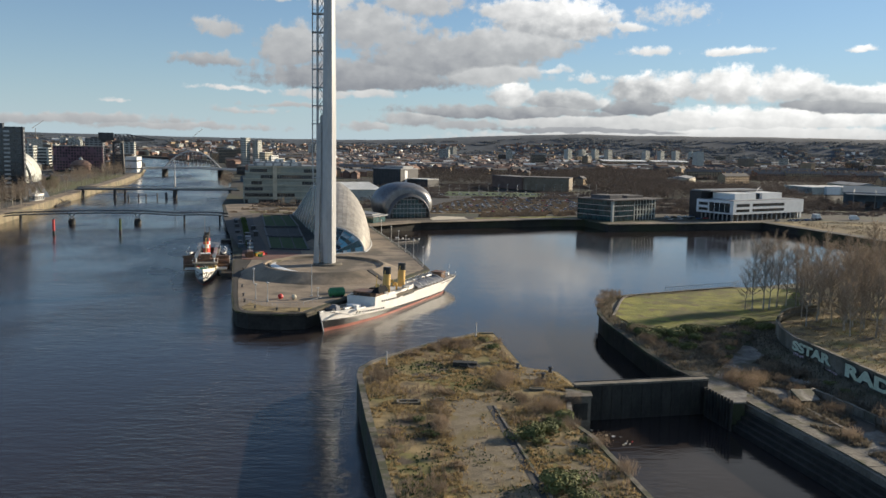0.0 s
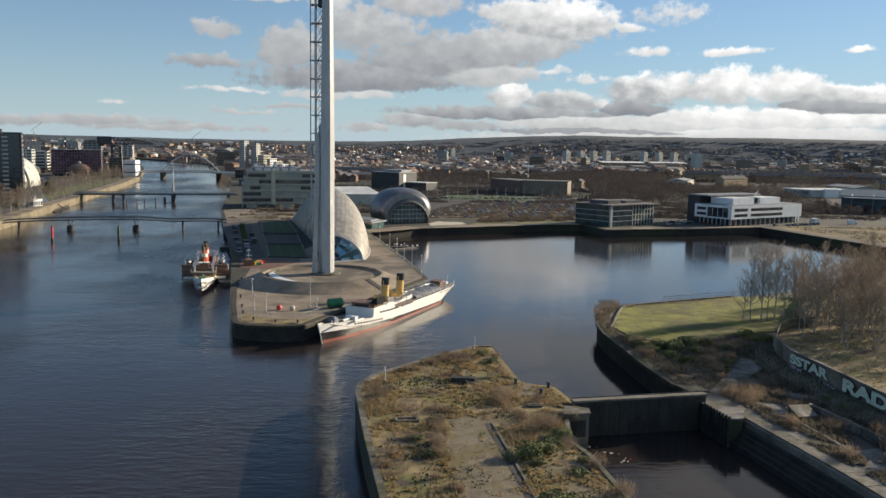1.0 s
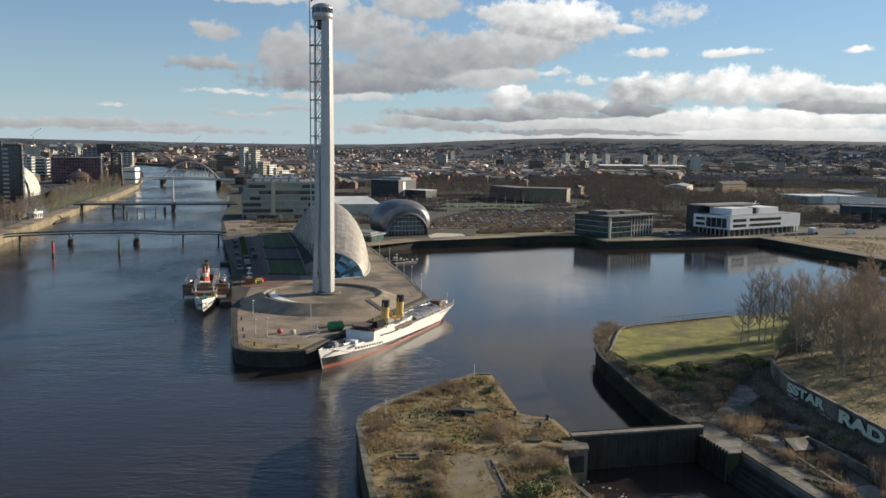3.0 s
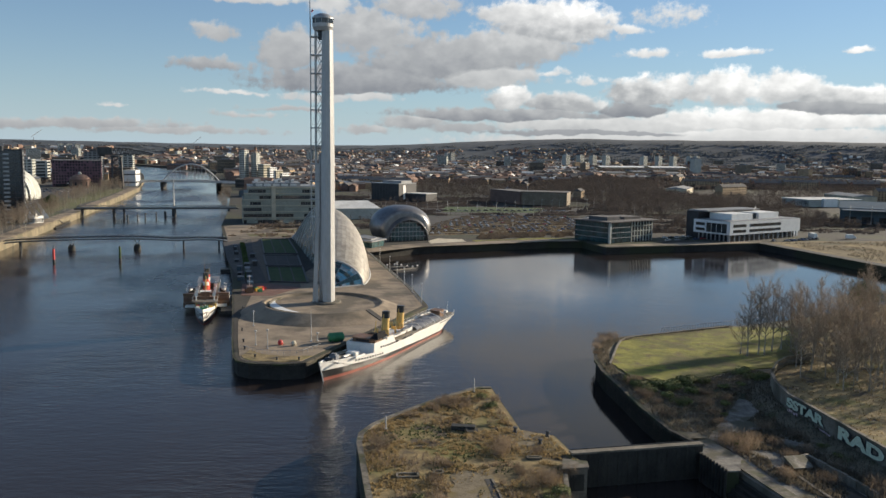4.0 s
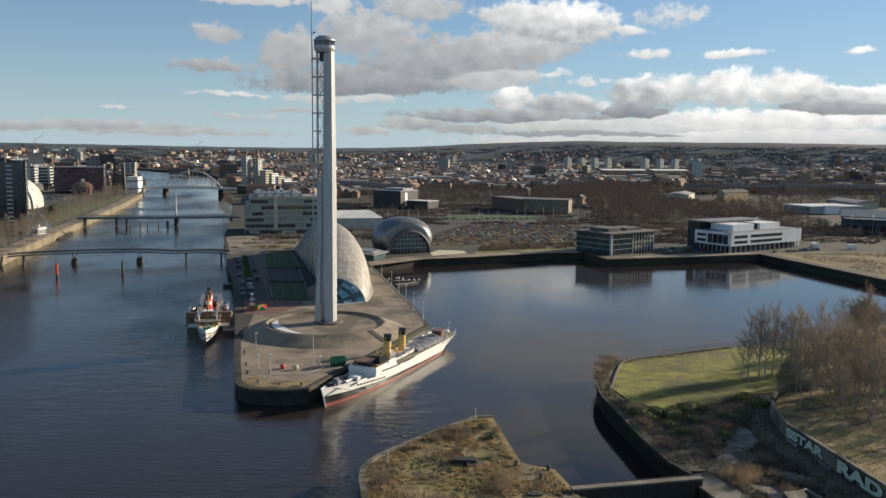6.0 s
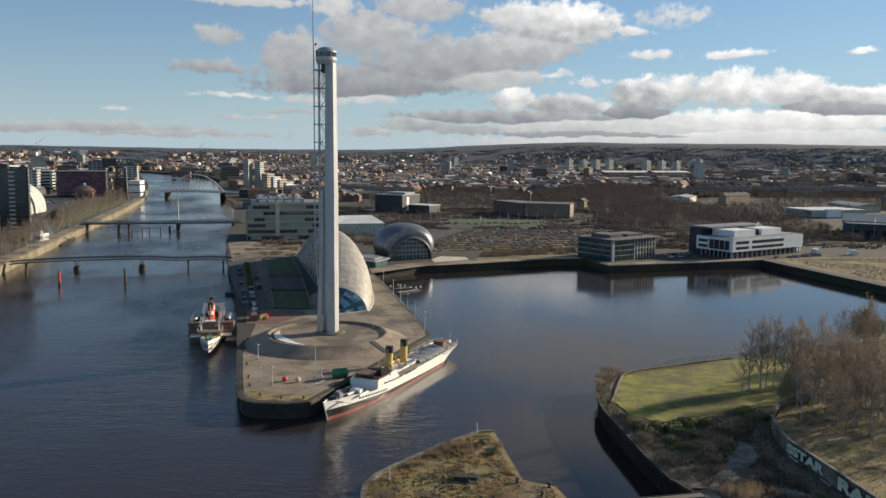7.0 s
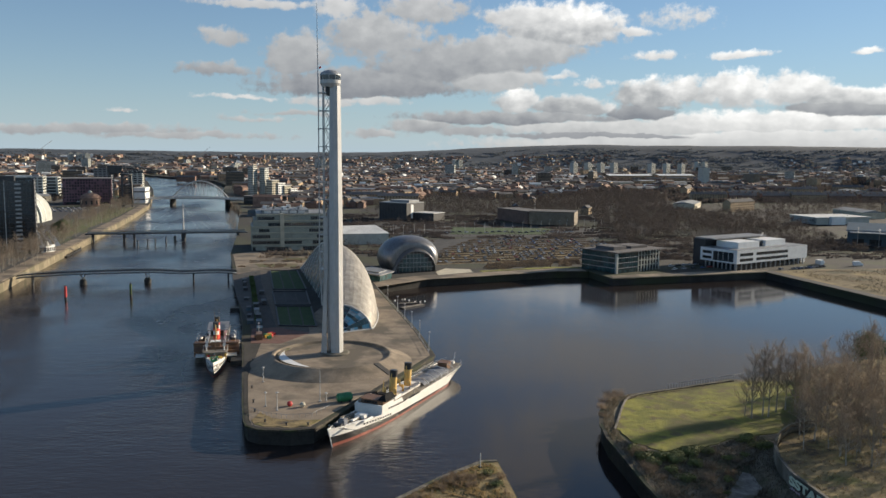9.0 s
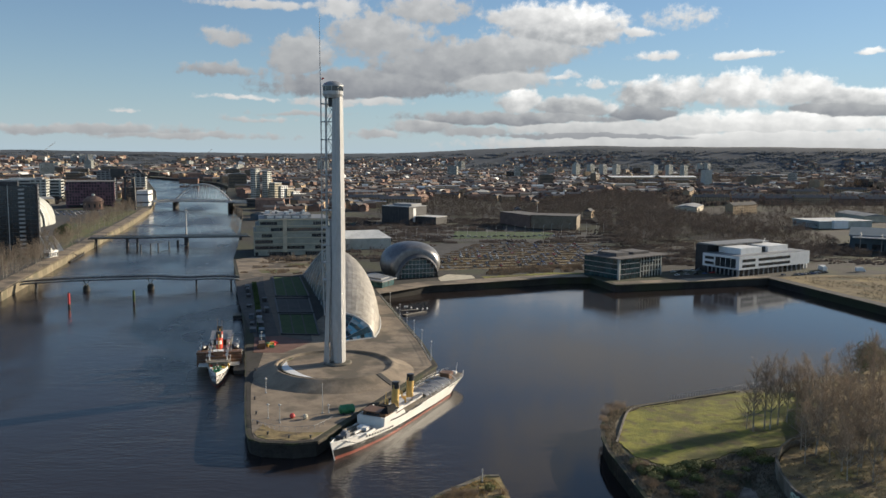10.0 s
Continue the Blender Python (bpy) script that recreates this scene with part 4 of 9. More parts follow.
for k in range(9):
    x, y = 49.55 + 0.235 * k, 150.8 - 0.98 * k
    part("fender_pile", Shape().tube([(x - 0.1, y, -3), (x - 0.1, y, 5.7)], 0.28, 6), "wet_stone", ab)
# altars: long stone steps down to the water
line = DOCK_EDGE[1:7]
for k in range(5):
    off = 0.75 * k
    st = Shape()
    for a, b in zip(line[:-1], line[1:]):
        a, b = Vector(a), Vector(b)
        n = Vector((-(b - a).y, (b - a).x)).normalized() * -1
        st.prism([tuple(a + n * (off - 0.1)), tuple(b + n * (off - 0.1)), tuple(b + n * (off + 0.75)), tuple(a + n * (off + 0.75))], -3, Z_QUAY - 0.05 - 0.75 * k - (0.35 if k else 0))
    solo("dock_step", st, "old_concrete" if k == 0 else "wet_stone", "long weathered stone step of the graving dock", "step", kind="structure")
coping_row("dock_coping", line, Z_QUAY - 0.12, 2.6, 2.4, "coping", "worn granite coping along the graving dock", side=1, out=0.1)
flat("dock_ground", [(56.5, 156), (58, 144), (60.5, 132), (63.5, 119), (66, 104), (70, 70), (92, 60), (84, 120), (80.2, 146), (78.4, 157), (76.6, 168.5), (75.2, 177), (76, 186), (70, 190), (60, 172), (54, 162)],
     Z_QUAY + 0.1, "dock_rubble", "broken grey concrete and rubble of the dockside", "ground")
tr = thing("sunken_pit", "collapsed overgrown pit with broken concrete walls", "pit", pose(0, 0, Z_QUAY), kind="structure")
part("pit_floor", Shape().prism([(63.4, 146), (69, 148.5), (72.5, 132), (66, 129)], 0.08, 0.16), "wet_stone", tr)
for a, b, h in (((63.2, 146.8), (69.2, 149.8), 1.9), ((69.2, 149.8), (73.4, 131.8), 1.7), ((63.2, 146.8), (66.2, 129), 0.5)):
    n = 7
    for k in range(n):
        p, q = Vector(a).lerp(Vector(b), k / n), Vector(a).lerp(Vector(b), (k + 0.93) / n)
        part("broken_slab", Shape().beam((*p, h * 0.45), (*q, h * 0.45), 0.6, h * random.uniform(0.75, 1.1)), "old_concrete", tr)
part("tipped_slab", Shape().box(-2.6, 2.6, -1.5, 1.5, -0.2, 0.2, pose(66.0, 146.6, 1.2, 28, 6, 25)), "dock_rubble", tr)

# ---- lawn, retaining wall and park ----
LAWN_BLOCK = LAWN_QUAY[1:] + [(53.5, 160), (60, 174), (70, 192), (79, 199), (86, 207), (94, 212.5), (99, 215), (106, 238), (124, 269)]
solo("lawn_terrace", Shape().prism(LAWN_BLOCK, 0, 5.25, bottom=False), "scrub_ground", "rough terrace behind the curved quay", "ground", kind="structure")
wall_strip("wall_dock", LAWN_QUAY[1:] + DOCK_EDGE[:1], -4, 5.3, 0.9, "quay_wall", "curved dark masonry quay wall below the lawn", side=-1)
flat("lawn", ragged([(46.1, 217.5), (48.5, 207), (54, 200.5), (63, 201.5), (74, 210), (84, 214), (92, 217), (101, 230), (108, 246), (121, 267), (95, 266.2), (74, 256.6), (59.5, 249.4), (54.2, 243.5), (49.5, 230)], 0.7), 5.45, "lawn", "sunlit yellow-green mown lawn", "lawn", 0.3)
kerb = thing("lawn_kerb", "curved pale stone kerb round the lawn", "kerb", kind="structure")
kp = [(45.4, 216.8), (47.6, 223.6), (49.8, 231), (52.0, 238), (54.0, 243.6), (56.0, 247.2), (59.5, 249.9), (66, 253), (74, 257.0), (84, 262.0), (95, 267.2)]
for a, b in zip(kp[:-1], kp[1:]):
    part("kerb_stone", Shape().beam((*a, 5.5), (*b, 5.5), 0.55, 0.5), "old_concrete", kerb)
fence = thing("fence", "grey palisade fence along the water behind the lawn", "fence")
fp = [(70, 256.4), (95, 268.5), (120, 283), (150, 298)]
for a, b in zip(fp[:-1], fp[1:]):
    a, b = Vector(a), Vector(b)
    part("rail_bar", Shape().tube([(*a, 6.9), (*b, 6.9)], 0.05, 4), "grey_steel", fence)
    n = int((b - a).length / 1.1)
    for i in range(n):
        p = a.lerp(b, i / n)
        part("pale", Shape().box(p.x - 0.05, p.x + 0.05, p.y - 0.02, p.y + 0.02, 5.2, 7.2), "grey_steel", fence)
PARK_WALL = [(97, 211.5), (93, 210), (88.5, 207.5), (84, 202), (80.2, 195), (77.9, 186.6), (77.0, 177.6), (78.0, 168.8), (79.3, 157), (80.6, 145), (84, 122), (91, 70)]
park = [(97, 211.5), (93, 209.6), (88.8, 207), (84.4, 201.7), (80.6, 194.8), (78.3, 186.6), (77.4, 177.6), (78.4, 168.8), (79.7, 157), (81, 145), (84.4, 122), (91.4, 70), (320, 60), (320, 330), (250, 336), (175, 305), (122, 268), (104, 236)]
solo("park_ground", Shape().prism(park, 0, 8.2, bottom=False), "dry_grass", "pale dry grass of the wooded bank", "ground", kind="structure")
wall_strip("wall_retaining", PARK_WALL, 3.5, 9.4, 0.55, "old_concrete", "curved concrete retaining wall with spray-painted lettering", side=1, out=0.25)
coping_row("wall_coping", PARK_WALL, 9.3, 0.7, 2.2, "old_concrete", "weathered coping of the retaining wall", side=1, out=0.35)


# tan stone colour carries the sunlit yellow of this end of the wall
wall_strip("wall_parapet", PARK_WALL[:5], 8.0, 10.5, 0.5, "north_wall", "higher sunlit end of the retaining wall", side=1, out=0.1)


def lettering(text, start, towards, z, height, width, material, offset=0.62, swell=0.05):
    """Painted letters on an upright face."""
    cu = bpy.data.curves.new("lettering", "FONT")
    cu.body, cu.size, cu.extrude, cu.offset = text, 1.0, 0.02, swell
    cu.space_character = 1.0
    ob = bpy.data.objects.new("lettering", cu)
    scene.collection.objects.link(ob)
    me = bpy.data.meshes.new_from_object(ob.evaluated_get(bpy.context.evaluated_depsgraph_get()))
    bpy.data.objects.remove(ob)
    xs, ys = [v.co.x for v in me.vertices], [v.co.y for v in me.vertices]
    a, b = Vector(start), Vector(towards)
    X = Vector((*(b - a).normalized(), 0))
    Z = X.cross(Vector((0, 0, 1)))
    for v in me.vertices:
        u = (v.co.x - min(xs)) / (max(xs) - min(xs)) * width
        w = (v.co.y - min(ys)) / (max(ys) - min(ys)) * height
        v.co = Vector((*a, z)) + X * u + Vector((0, 0, w)) + Z * (offset + v.co.z)
    me.materials.clear()
    me.materials.append(M[material])
    return me


retaining = bpy.data.objects["wall_retaining"]
for text, a, b, z, h, w, m, name in (("SSTAR", (77.0, 177.2), (78.75, 162.6), 6.9, 2.15, 14.3, "graffiti", "graffiti"),
                                     ("RAD", (79.2, 158.0), (80.9, 144.5), 6.4, 2.6, 13.9, "graffiti", "graffiti")):
    back = new("graffiti_outline", lettering(text, a, b, z - 0.15, h + 0.3, w + 0.3, "hull_black", 0.585, 0.13))
    back.parent = retaining
    back["label"] = "black sprayed outline"
    o = new(name, lettering(text, a, b, z, h, w, m))
    o.parent = retaining
    o["label"] = "pale green sprayed lettering"
for a, b, z0, z1, m in (((77.0, 176.4), (77.4, 172.2), 5.2, 6.9, "graffiti_pink"), ((78.3, 165.6), (78.9, 160.2), 4.9, 6.3, "graffiti_pink")):
    a, b = Vector(a), Vector(b)
    for k in range(6):
        p, q = a.lerp(b, k / 6), a.lerp(b, (k + 0.8) / 6)
        part("paint_patch", Shape().beam((p.x - 0.6, p.y, (z0 + z1) / 2 + random.uniform(-0.2, 0.2)), (q.x - 0.6, q.y, (z0 + z1) / 2 + random.uniform(-0.2, 0.2)), 0.04, (z1 - z0) * random.uniform(0.55, 1.0)), m, retaining, "pale pink sprayed patch")

# overgrown bank against the foot of the retaining wall
foot, edge_ = [], []
for i in range(2, 11):
    a, b = Vector(PARK_WALL[i - 1]), Vector(PARK_WALL[i + 1])
    d = (b - a).normalized()
    n = Vector((d.y, -d.x))
    p = Vector(PARK_WALL[i])
    n = -n if n.x > 0 else n
    foot.append((p.x + n.x * 0.2, p.y + n.y * 0.2, 6.0 + 0.3 * math.sin(i * 2.1)))
    edge_.append((p.x + n.x * 6.5, p.y + n.y * 6.5, Z_QUAY - 0.2))
mid_ = [((a[0] + b[0]) / 2, (a[1] + b[1]) / 2, 5.35 + 0.15 * math.sin(i * 1.7)) for i, (a, b) in enumerate(zip(foot, edge_))]
solo("wall_bank", Shape().grid([edge_, mid_, foot]), "scrub_ground", "overgrown earth bank below the retaining wall", "bank", kind="structure")
bank_weeds = Shape()
for _ in range(2600):
    i = _r.randrange(len(foot) - 1)
    u, v = _r.random(), _r.random()
    a, b = Vector(edge_[i]).lerp(Vector(edge_[i + 1]), u), Vector(foot[i]).lerp(Vector(foot[i + 1]), u)
    p = a.lerp(b, v)
    h = _r.uniform(0.3, 1.0)
    q = _r.uniform(0, 6.28)
    bank_weeds.add([(p.x - 0.12 * math.cos(q), p.y - 0.12 * math.sin(q), p.z - 0.05), (p.x + 0.12 * math.cos(q), p.y + 0.12 * math.sin(q), p.z - 0.05), (p.x + _r.uniform(-0.3, 0.3), p.y + _r.uniform(-0.3, 0.3), p.z + h)], [(0, 1, 2)])
solo("bank_weeds", bank_weeds, "dead_weeds", "dark tangled weeds on the bank", "weeds", kind="stuff")
edge_band = [tuple(p) for p in LAWN_QUAY[1:]]
inner_band = [(x + 3.0, y) if y < 235 else (x + 2.0, y - 2.5) for x, y in edge_band]
fringe = Shape()
for _ in range(3000):
    i = _r.randrange(len(edge_band) - 1)
    u, v = _r.random(), _r.uniform(0.12, 1.2)
    a, b = Vector(edge_band[i]).lerp(Vector(edge_band[i + 1]), u), Vector(inner_band[i]).lerp(Vector(inner_band[i + 1]), u)
    p = a.lerp(b, v)
    if p.y < 164:
        continue
    h, q = _r.uniform(0.25, 0.9), _r.uniform(0, 6.28)
    fringe.add([(p.x - 0.12 * math.cos(q), p.y - 0.12 * math.sin(q), 5.2), (p.x + 0.12 * math.cos(q), p.y + 0.12 * math.sin(q), 5.2), (p.x + _r.uniform(-0.25, 0.25), p.y + _r.uniform(-0.25, 0.25), 5.25 + h)], [(0, 1, 2)])
solo("quay_fringe", fringe, "dead_weeds", "rank weeds along the curved quay edge", "weeds", kind="stuff")
for x, y, s in ((45.5, 236, 0.7), (47.5, 242, 0.9), (50, 246.5, 1.0), (53, 249.5, 0.9), (44.4, 229, 0.6)):
    scrub(1, x, y, 5.15, s)

# scrub between lawn and dock
rough = [(45.6, 199), (47.4, 184), (50, 167), (54, 161), (62, 174), (71, 190), (78, 199), (84, 210), (84, 213), (74, 209), (63, 200.5), (54, 199.5), (47.5, 206)]
solo("rough_grass", tufts(Shape(), rough, 3600, 0.6, 5, _r, 5.22), "dead_weeds", "rough brown grass and weeds", "grass", kind="stuff")
dockside = [(57, 155), (61, 133), (66, 110), (84, 118), (79.5, 146), (76, 170), (74, 182), (62, 168)]
solo("dock_weeds", tufts(Shape(), dockside, 5200, 0.7, 6, _r, Z_QUAY + 0.1, keep=lambda x, y: noise.noise((x * 0.15, y * 0.15, 5)) > -0.1), "dead_weeds", "weeds on broken concrete", "weeds", kind="stuff")
for i in range(70):
    x, y = _r.uniform(43, 94), _r.uniform(166, 226)
    if inside((x, y), rough):
        (bush(_r.choice((0, 1, 2)), x, y, 5.15, _r.uniform(0.5, 1.0)) if _r.random() < 0.55 else scrub(_r.choice((0, 1)), x, y, 5.15, _r.uniform(0.6, 1.0)))
for x, y, k, s in ((57, 197, 2, 0.9), (47.5, 201, 0, 0.9), (53, 188, 0, 0.8), (48.5, 196, 2, 0.9), (52, 196, 2, 1.0), (56, 194, 0, 1.0), (61, 199, 2, 1.1), (65, 200, 0, 0.9), (50, 192, 0, 0.9), (60, 192, 2, 0.8)):
    bush(k, x, y, 5.15, s)
for x, y, s in ((56.5, 158, 1.1), (58.5, 160, 1.2), (60, 156.5, 1.0), (57.8, 153.2, 0.9), (62.5, 160, 0.9), (66, 150.5, 0.8), (62, 142, 0.8), (68.5, 140, 0.9), (75, 133, 1.3), (73.5, 128, 1.2), (71, 124, 1.0), (64.5, 127, 0.8), (71, 154, 0.8),
                (72.5, 163, 0.8), (68, 168, 0.9), (76.5, 139, 1.0), (77, 130, 1.0), (66.5, 158.5, 0.7), (73, 147, 0.8), (78.5, 122, 1.0)):
    scrub(1, x, y, Z_QUAY + 0.05, s)
for x, y in ((59, 158.2), (61, 162.4), (76, 152), (75.4, 157)):
    bush(1, x, y, Z_QUAY + 0.05, 0.8)
for i in range(90):
    x, y = _r.uniform(56, 84), _r.uniform(110, 182)
    if inside((x, y), dockside):
        s = _r.uniform(0.15, 0.55)
        solo("rubble", Shape().prism([(-s, -s * 0.6), (s * 0.8, -s * 0.7), (s, s * 0.5), (-s * 0.5, s)], 0, s * 0.7), "old_concrete", "loose lump of broken grey concrete", "rubble", pose(x, y, Z_QUAY + 0.09, _r.uniform(-10, 10), _r.uniform(-10, 10), _r.uniform(0, 360)), group="dock rubble")

# ---- trees of lawn and park ----
for k, x, y, s, a in ((0, 86.5, 227.5, 1.0, 10), (2, 90.6, 230, 0.98, 80), (0, 92.0, 229.4, 1.05, 150), (2, 95.8, 233.6, 1.0, 220), (1, 99.5, 236, 0.95, 300), (2, 101.5, 234, 0.9, 40), (0, 104.5, 238, 0.95, 120), (3, 85.4, 230, 0.8, 200), (2, 107, 241, 0.9, 10)):
    tree(k, x, y, 5.4, s, a, "slender leafless tree at the edge of the lawn")
_t = random.Random(5)
spots = [(88, 196), (92, 186), (95.5, 192), (98.5, 184.5), (101, 193), (104, 187), (100, 201), (93.5, 203), (107, 198), (110, 190), (97, 209), (105, 208), (112, 203), (116, 195), (113, 213), (108, 217), (118, 208), (121, 200), (102, 218), (117, 220),
         (124, 214), (127, 205), (110, 227), (120, 229), (129, 222), (133, 212), (126, 236), (115, 238), (136, 230), (141, 220), (133, 243), (145, 235), (122, 247), (140, 250), (150, 246), (106, 229), (113, 182), (120, 187), (126, 192), (132, 199), (111, 176), (119, 177), (127, 181), (138, 205), (146, 213), (155, 228), (160, 242)]
spots += [(90, 207), (96, 214), (103, 224), (99, 196), (108, 206), (94, 197), (115, 200), (120, 213), (126, 226), (136, 218), (104, 199), (111, 219), (128, 259), (136, 266), (142, 258), (132, 250), (150, 270), (141, 272), (152, 258), (158, 268)]
for x, y in spots:
    k = _t.choice((0, 1, 1, 2, 3, 3))
    tree(k, x + _t.uniform(-1, 1), y + _t.uniform(-1, 1), 8.2, _t.uniform(0.78, 1.05), _t.uniform(0, 360), "leafless birch with a grey-brown crown in the park")
for i in range(44):
    x, y = _t.uniform(90, 165), _t.uniform(178, 262)
    if inside((x, y), park):
        tree(4, x, y, 8.2, _t.uniform(0.5, 0.95), _t.uniform(0, 360), "low leafless understorey tree in the park", "understorey")
solo("park_tussocks", tufts(Shape(), [(80, 150), (86, 120), (140, 130), (150, 230), (110, 235), (92, 206), (80, 192)], 5200, 0.4, 4, _t, 8.2), "straw", "pale dry park grass", "grass", kind="stuff")
cedar = thing("evergreen_tree", "dark evergreen tree among bare birches", "tree", pose(147, 281.5, 8.1))
part("trunk", Shape().tube([(0, 0, 0), (0, 0, 8)], [0.3, 0.1], 6), "bark", cedar)
crown_ = Shape()
for k_, (ox, oy, w_, h_) in enumerate(((0, 0, 5.2, 11.5), (-3.5, -1.5, 4.0, 8.0), (3.8, 0.5, 4.4, 9.0), (0.5, 2.5, 4.6, 10.0))):
    for q_ in leaf_bush(33 + k_, w_, w_, h_, 1300, 0.36).v:
        crown_.v.append((q_[0] + ox, q_[1] + oy, q_[2]))
crown_.f = [(4 * i, 4 * i + 1, 4 * i + 2, 4 * i + 3) for i in range(len(crown_.v) // 4)]
part("crown", crown_, "evergreen", cedar)

TOWER = (-41.5, 295.0)

# ---- science park pier: tower ----


def observation_tower():
    """A slender aerofoil tower with a lattice stair, a lift pod and a cabin; z from the quay."""
    t = thing("observation_tower", "tall white rotating aerofoil tower with a lattice stair and mast", "tower", pose(TOWER[0] - 1.0, TOWER[1], Z_QUAY))
    section = [(-0.5, -2.0), (1.2, -2.9), (2.9, -2.6), (3.7, -0.6), (3.9, 1.2), (3.3, 3.6), (1.9, 5.0), (0.2, 3.6), (-0.5, 0.5)]
    rows = []
    for z, sx, dx in ((0.9, 0.80, 0.55), (3, 0.92, 0.3), (16, 1.0, 0.0), (50, 1.0, 0.0), (86, 0.86, 0.2), (98.5, 0.8, 0.3)):
        rows.append([(x * sx + dx, y * sx, z) for x, y in section])
    body = Shape().grid(rows, closed=True)
    body.f.append(tuple(len(body.v) - len(section) + i for i in range(len(section))))
    part("aerofoil_column", body, "white_steel", t, "white painted steel column")
    # raking leg and lift shaft
    leg = Shape()
    for z0, x0, z1, x1 in ((0.5, -4.0, 10, -3.5), (10, -3.5, 30, -2.7), (30, -2.7, 52, -2.4)):
        a, b = [(x0, -1.4, z0), (x0 + 1.6, -1.4, z0), (x0 + 1.6, 1.4, z0), (x0, 1.4, z0)], [(x1, -1.4, z1), (x1 + 1.3, -1.4, z1), (x1 + 1.3, 1.4, z1), (x1, 1.4, z1)]
        leg.grid([a, b], closed=True)
    part("raking_leg", leg, "white_steel", t)
    shaft = Shape()
    shaft.box(-1.5, -0.5, -0.7, 0.9, 0.9, 55)
    part("lift_shaft", shaft, "grey_steel", t, "grey lift shaft")
    for z in range(4, 55, 3):
        part("shaft_tie", Shape().box(-2.6, 0.2, -1.0, -0.75, z, z + 0.28), "grey_steel", t)
    # lattice stair
    for x, y, r, top in ((-4.25, -0.8, 0.24, 99.0), (-2.6, -1.2, 0.20, 99.0), (-2.6, 1.6, 0.20, 99.0)):
        part("lattice_tube", Shape().tube([(x + (0.8 if r > 0.22 else 0), y, 20), (x, y, 40), (x, y, top)], r, 8), "white_steel", t)
    z = 33.0
    while z < 100:
        part("landing", Shape().box(-4.4, 0.6, -1.5, 1.8, z, z + 0.35), "grey_steel", t)
        if z + 6.3 < 100:
            part("brace", Shape().beam((-2.5, -1.2, z + 0.3), (0.5, -1.0, z + 6.2), 0.16).beam((0.5, 1.2, z + 0.3), (-2.5, 1.5, z + 6.2), 0.16), "grey_steel", t)
            part("stair_flight", Shape().beam((-1.9, 0.2, z + 0.3), (0.2, 0.2, z + 3.2), 0.9, 0.15).beam((0.2, 0.9, z + 3.2), (-1.9, 0.9, z + 6.2), 0.9, 0.15), "dark_steel", t)
            part("rail", Shape().beam((-4.3, -1.4, z + 1.4), (-2.6, -1.4, z + 1.4), 0.09).beam((-4.3, -1.4, z + 3.3), (-2.6, -1.4, z + 3.3), 0.09), "white_steel", t)
        z += 6.3
    part("mast", Shape().tube([(-4.25, -0.8, 99), (-4.4, -0.8, 110), (-4.5, -0.8, 127)], [0.22, 0.17, 0.06], 6), "grey_steel", t, "thin grey mast")
    part("beacon", Shape().tube([(-3.9, -0.8, 104.6), (-3.2, -0.8, 105.2)], 0.3, 6), "red", t, "small red beacon")
    # cabin
    n, ring = 28, lambda r, z, k=1.0: [(0.0 + r * math.cos(2 * math.pi * i / 28), r * k * math.sin(2 * math.pi * i / 28), z) for i in range(28)]
    floor_ = Shape().grid([ring(3.0, 98.2), ring(3.65, 99.4), ring(3.65, 100.6)], closed=True)
    floor_.f.append(tuple(range(n - 1, -1, -1)))
    cabin = part("cabin", floor_, "white_steel", t, "white drum-shaped viewing cabin")
    part("cabin_window", Shape().grid([ring(3.45, 100.6), ring(3.45, 102.2)], closed=True), "window", cabin, "dark wrap-round window band")
    for i in range(0, 28, 3):
        a = 2 * math.pi * i / 28
        part("mullion", Shape().beam((0.0 + 3.5 * math.cos(a), 3.5 * math.sin(a), 100.6), (0.0 + 3.5 * math.cos(a), 3.5 * math.sin(a), 102.2), 0.18), "white_steel", cabin)
    roof = Shape().grid([ring(3.75, 102.2), ring(3.75, 102.6), ring(3.2, 103.2), ring(2.2, 103.8), ring(1.0, 104.1), ring(0.05, 104.2)], closed=True)
    part("cabin_roof", roof, "grey_steel", cabin, "domed grey roof", smooth=False)
    part("lift_pod", Shape().lathe([(0.2, 95.0), (1.1, 95.4), (1.2, 97.0), (1.1, 98.2)], 12, at=(-0.6, -0.6, 0)), "dark_steel", t, "dark lift car under the cabin")
    part("turntable", Shape().lathe([(5.2, 2.0), (5.2, 2.45), (4.6, 2.7), (0.0, 2.7)], 32, at=(1.0, 0.5, 0)), "old_concrete", t, "round concrete turntable")
    part("service_box", Shape().box(-2.6, -1.7, -2.4, -1.5, 2.4, 9.0), "white_steel", t)
    return t


observation_tower()

# mound round the tower
mound = thing("tower_plaza", "round paved mound with a sloping rim under the tower", "plaza", pose(-42.0, 291.0, Z_QUAY), kind="structure")
part("sloping_rim", Shape().lathe([(29.0, 0.0), (21.5, 3.0), (20.8, 3.0), (20.2, 2.2)], 72), "paving", mound, "sloping setts")
part("inner_floor", Shape().lathe([(20.2, 2.2), (12, 2.0), (0, 1.95)], 72), "paving", mound)
steps_ = part("stair_flight", Shape().box(21, 28.4, -1.1, 1.1, -0.2, 0.16, pose(0, 0, 0, 0, 0, -38) @ pose(29.0, 0, 0.0, 0, 21.8, 0) @ pose(-29.0, 0, 0.0)), "asphalt", mound, "dark stair cut in the rim")
cres = Shape()
